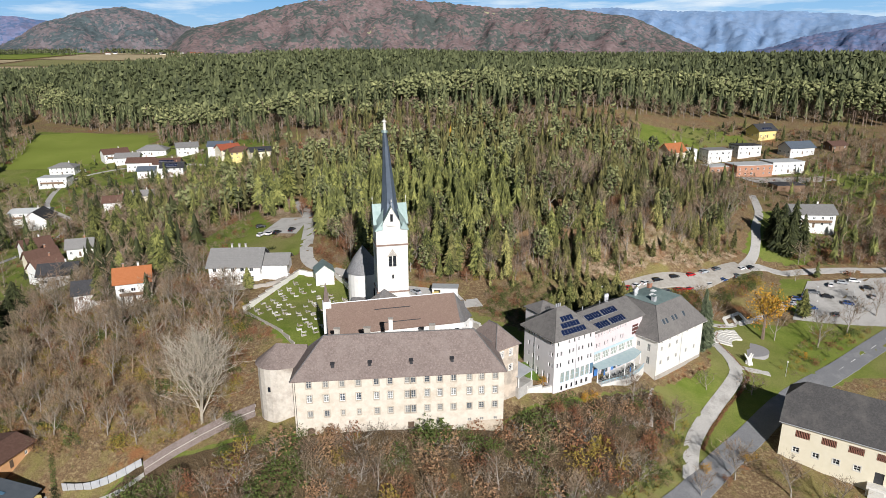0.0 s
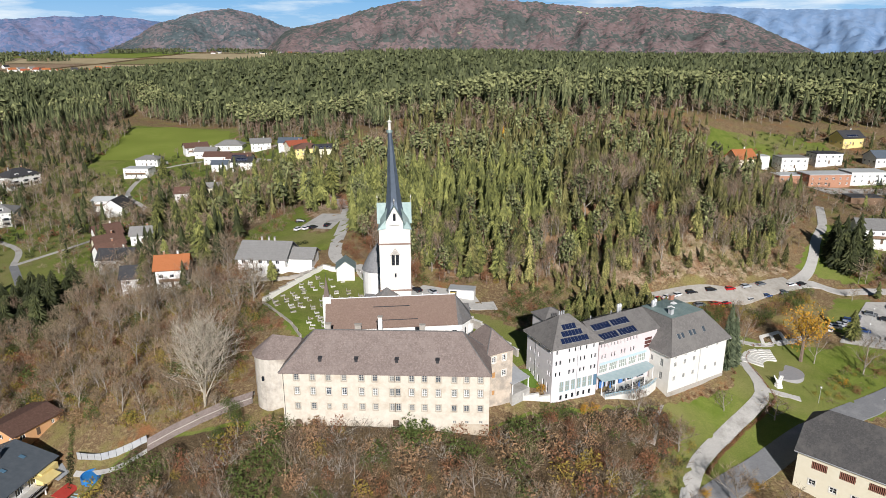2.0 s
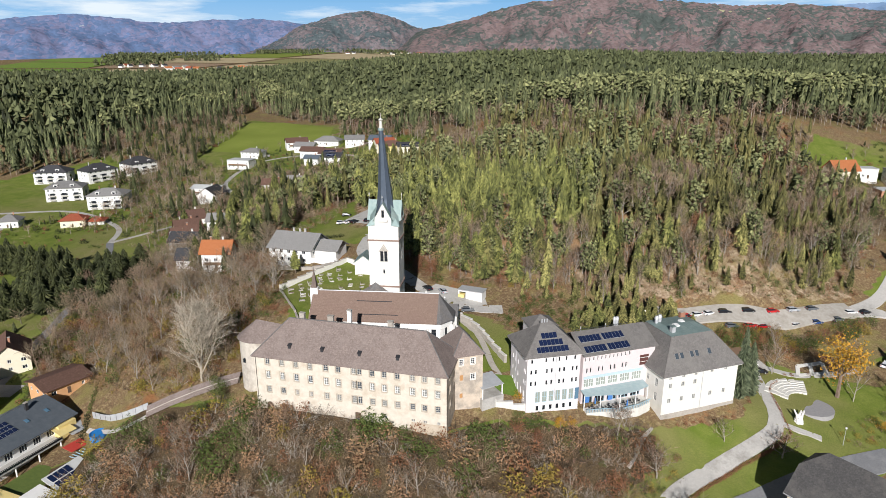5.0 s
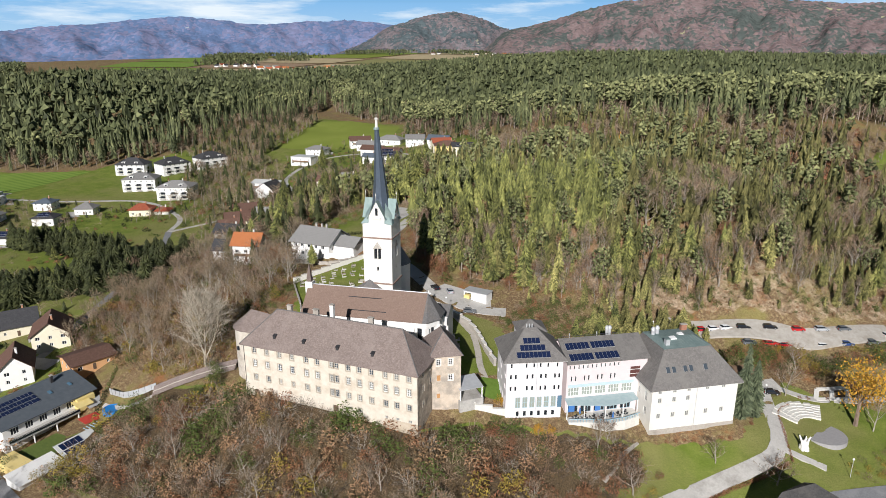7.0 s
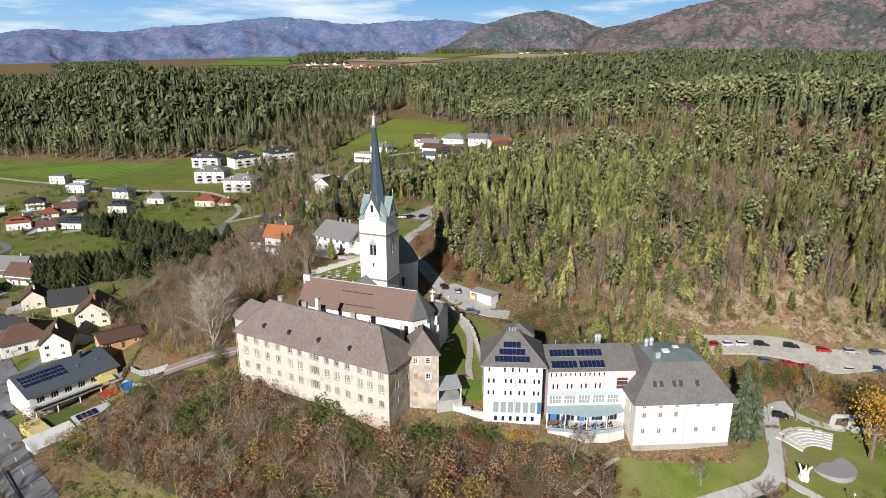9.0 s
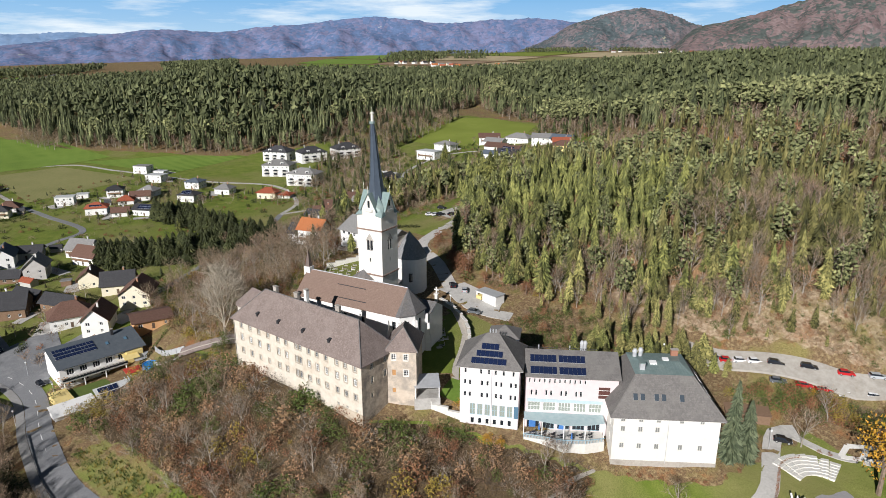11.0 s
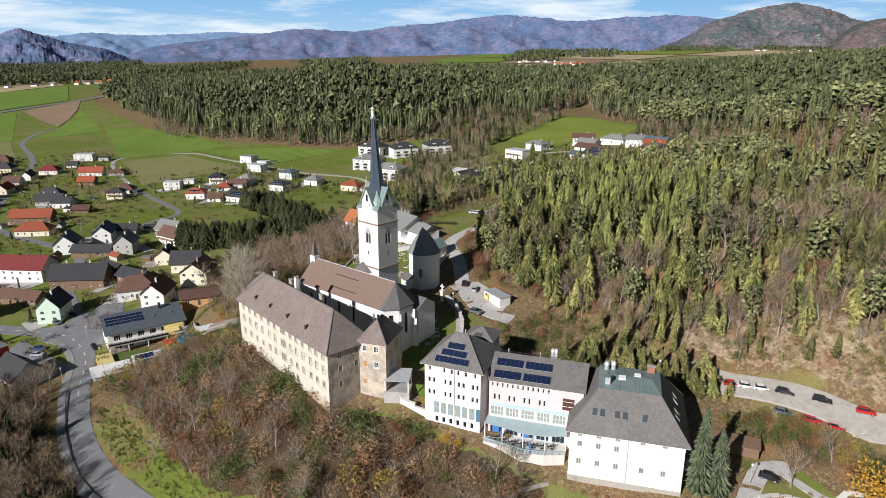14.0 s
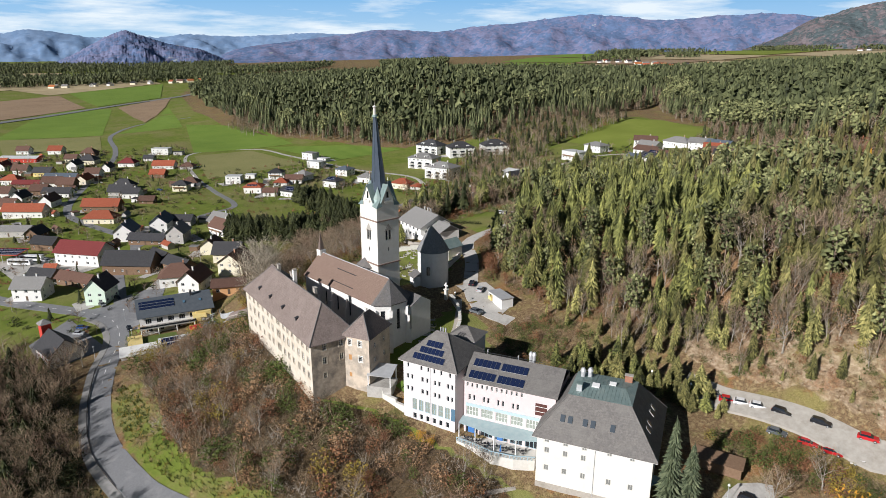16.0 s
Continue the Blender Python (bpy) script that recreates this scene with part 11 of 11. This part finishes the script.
for plan, gap, seed in (([(170, 262), (300, 290), (420, 380), (400, 440), (300, 340), (200, 305), (184, 300)], 4.2, 81), ([(128, 300), (152, 302), (160, 380), (140, 400), (122, 340)], 4.4, 82), ([(205, 300), (240, 318), (222, 350), (212, 378), (240, 372), (330, 400), (300, 440), (250, 425), (225, 400), (200, 370), (180, 330), (175, 305)], 5.0, 85), ([(190, 480), (215, 500), (300, 490), (360, 400), (300, 420), (260, 460)], 6.0, 83), ([(150, 224), (190, 236), (290, 300), (180, 262), (160, 250)], 4.2, 84), ([(142, 247), (186, 252), (262, 292), (250, 312), (182, 282), (150, 272)], 3.6, 86), ([(120, 268), (134, 276), (136, 292), (146, 322), (160, 360), (140, 352), (126, 310)], 3.8, 87)):
    x, y = sow(plan, gap, seed)
    k = free(x, y, 1)
    x, y = x[k], y[k]
    u = g.random(len(x))
    for sel, kinds, sizes, mats, nm, lab in ((u < 0.45, BRUSHES, (4, 10), [pale_bark, twigs], "bare_scrub", "leafless scrub beside the eastern houses"), ((u >= 0.45) & (u < 0.75), BUSHES, (1.5, 3.5), [twigs, twigs], "brown_scrub", "brown undergrowth beside the eastern houses"), ((u >= 0.75) & (u < 0.83), BUSHES, (2, 5), [twigs, rust_leaf], "rusty_scrub", "red-brown scrub beside the eastern houses"), ((u >= 0.83) & (u < 0.92), MIDS, (5, 13), [needles, bark], "scrub_conifers", "conifers beside the eastern houses")):
        if sel.sum():
            joined(nm, kinds, x[sel], y[sel], g.uniform(*sizes, sel.sum()), mats, seed, lab, "shrubs", squash=(1.0, 1.7))

x, y = sow([(34, 196), (44, 196), (62, 212), (72, 219.5), (66, 224), (52, 216), (40, 208)], 3.0, 72)
for a, b in zip(x, y):
    plant("young_spruce", (light_stock if tr.random() < 0.6 else spruce_stock)[tr.randrange(6)], a, b, tr.uniform(4, 9), tr.uniform(0, 6.28), tr.uniform(1.2, 1.8), "bushy young spruce behind the guest house", "tree", "young spruces behind the guest house")

# trees on the lawns around the guest house and the car park
for a, b, h, w, lab in ((61.8, 152.8, 11, 1.1, "slender pale leafless tree on the lawn"), (51.8, 158.2, 9.5, 1.0, "slender pale leafless tree on the lawn"), (42.7, 135.4, 10, 0.9, "pale leafless birch on the slope"), (113.3, 203.9, 14, 0.8, "tall leafless tree with pale trunk"), (126.8, 201, 14, 1.15, "leafless tree beside the road"), (141.7, 209.9, 14, 1.15, "leafless tree beside the road"), (91.4, 172.1, 7.5, 1.7, "low spreading leafless tree beside the drive"),
                        (77.7, 171.9, 7, 1.3, "small spreading leafless tree on the lawn"), (158.6, 220.7, 14, 1.1, "leafless tree by the car park"), (92.3, 207.1, 12, 0.95, "pale leafless tree beside the drive"), (28.6, 122, 11, 0.7, "slim pale leafless tree on the slope"), (20.8, 115.4, 10, 0.7, "slim pale leafless tree on the slope"), (62, 132.9, 9, 1.0, "pale leafless tree beside the road"), (73, 139.4, 12.5, 1.2, "pale leafless tree beside the road"), (85.3, 135.2, 12, 1.15, "leafless tree before the farm building"), (93.6, 130.5, 11, 1.1, "leafless tree before the farm building"), (-18.2, 122.5, 9, 0.8, "pale leafless tree below the castle"), (94.6, 219.8, 10, 1.1, "leafless tree beside the car park"), (-160, 118, 7, 1.2, "leafless tree in the village"), (-84, 84, 13, 0.8, "pale leafless birch beside the road"), (-92, 66, 13, 0.8, "pale leafless birch beside the road"), (-100, 208, 12, 1.0, "pale leafless tree beside the house"), (53, 163, 6, 1.0, "slender pale leafless tree on the lawn")):
    plant("bare_tree", bare_stock[tr.randrange(7)], a, b, h, tr.uniform(0, 6), w, lab, "tree", "")
for a, b, h in ((-122.7, 218.2, 15), (-104.5, 229, 20), (-172.7, 312, 21), (-103.4, 235, 18), (-96, 292, 20), (-70, 289, 22), (-260, 465, 17), (-195, 296, 14), (-114, 298, 16), (-91, 328, 17), (-80, 296, 19), (130.1, 217.9, 12), (-86, 72, 8), (-99, 222, 15), (-110, 236, 14), (-63, 198, 9), (-139, 288, 14), (-168, 302, 15), (-247, 217, 9), (-119, 227, 15), (176, 300, 10)):
    plant("spruce", spruce_stock[tr.randrange(6)], a, b, h, tr.uniform(0, 6), 1.5, "dark green spruce standing by itself", "tree", "single spruces")
for st, a, b, h, lab in ((gold_stock, 38.2, 154.2, 4.2, "bright yellow autumn shrub below the terrace"), (gold_stock, 26.6, 157.2, 3.6, "yellow-green shrub at the corner of the house"), (gold_stock, 40.9, 155.9, 3.4, "bright yellow autumn shrub below the terrace"), (gold_stock, 118, 193, 3.2, "yellow shrub on the grassy slope"), (rust_stock, 28.8, 146.4, 6.0, "red-brown shrub on the slope"), (rust_stock, 33.5, 147.6, 5.0, "red-brown shrub on the slope"), (rust_stock, 40, 140, 4.5, "red-brown shrub on the slope"), (green_stock, -50.4, 136.5, 6.5, "bright green ivy-clad tree below the bastion"), (green_stock, -51.2, 130.4, 5.5, "bright green ivy-clad tree below the bastion"), (green_stock, -46.8, 133.6, 5.5, "bright green ivy-clad tree below the bastion"), (gold_stock, 66, 140, 4.0, "yellow shrub beside the road"), (gold_stock, 79, 146, 4.5, "yellow shrub beside the road"), (gold_stock, 90, 224.5, 3.0, "small yellow tree by the car park"), (rust_stock, 70, 137, 3.5, "brown shrub beside the road")):
    plant("autumn_shrub", st[tr.randrange(3)], a, b, h, tr.uniform(0, 6), 1.15, lab, "shrub", "")
# clipped hedge along the drive
line = smooth_line([(68, 148), (73.5, 156.5), (80.5, 165), (88.5, 173), (93.5, 179.5)], 0.55)
hx, hy = np.array([p.x for p in line]), np.array([p.y for p in line])
joined("hedge", BUSHES, hx, hy, np.full(len(hx), 1.3), [bark, rust_leaf], 61, "brown clipped beech hedge along the drive", "hedge", squash=(1.0, 1.3))
line = smooth_line([(94.5, 181), (92.5, 189), (90.7, 198), (93, 203)], 0.5)
hx, hy = np.array([p.x for p in line]), np.array([p.y for p in line])
joined("hedge", BUSHES, hx, hy, np.full(len(hx), 0.9), [bark, rust_leaf], 62, "low brown hedge round the theatre garden", "hedge", squash=(1.0, 1.3))
x = np.array([66.0, 68, 70, 72, 75, 78, 80, 83, 84.5, 96, 98, 103])
y = np.array([171.0, 172.5, 174, 175, 177, 179, 180, 184, 188, 208.5, 209.5, 212])
joined("clipped_shrubs", BUSHES, x, y, np.full(len(x), 1.3), [bark, rust_leaf], 63, "small clipped brown shrubs at the house wall", "shrubs", squash=(1.1, 1.4))

# woods between the fields of the far valley
fv = random.Random(93)
for k in range(22):
    cx, cy = fv.uniform(-2300, -500), fv.uniform(1750, 3100)
    a, b = fv.uniform(60, 170), fv.uniform(25, 60)
    plan = [(cx + a * math.cos(q) * fv.uniform(0.7, 1.2), cy + b * math.sin(q) * fv.uniform(0.7, 1.2)) for q in [i * 1.047 for i in range(6)]]
    x, y = sow(plan, 14.0, 300 + k)
    if len(x):
        joined("far_wood", FARS, x, y, np.random.default_rng(k).uniform(14, 24, len(x)), [forest_needles, bark], 300 + k, "small dark wood between distant fields", "forest", squash=(1.3, 2.0))

# woods on the far plain
for plan, seed in (([(-2100, 500), (-2120, -150), (-2560, -200), (-2620, 600)], 70), ([(-2500, 620), (-2450, 900), (-2900, 1200), (-3000, 500)], 71), ([(-1900, 1000), (-1950, 1240), (-2500, 1600), (-2600, 1300)], 75), ([(-1700, 2000), (-1900, 2300), (-2300, 2400), (-2100, 2080)], 76), ([(-700, 1500), (-760, 1620), (-420, 1900), (-400, 1700)], 77), ([(-3300, -900), (-3200, 700), (-3700, 900), (-3800, -900)], 72), ([(-2700, -700), (-2650, -100), (-2950, -50), (-3000, -700)], 73), ([(-690, 266), (-640, 275), (-700, 300), (-760, 285), (-740, 262)], 74)):
    x, y = sow(plan, 9.0 if seed == 74 else 17.0, seed)
    joined("far_wood", BRUSHES if seed == 74 else FARS, x, y, np.random.default_rng(seed).uniform(9, 14, len(x)) if seed == 74 else np.random.default_rng(seed).uniform(18, 30, len(x)), [pale_bark, twigs] if seed == 74 else [forest_needles, bark], seed, "strip of wood on the plain", "forest", squash=(1.2, 2.0))
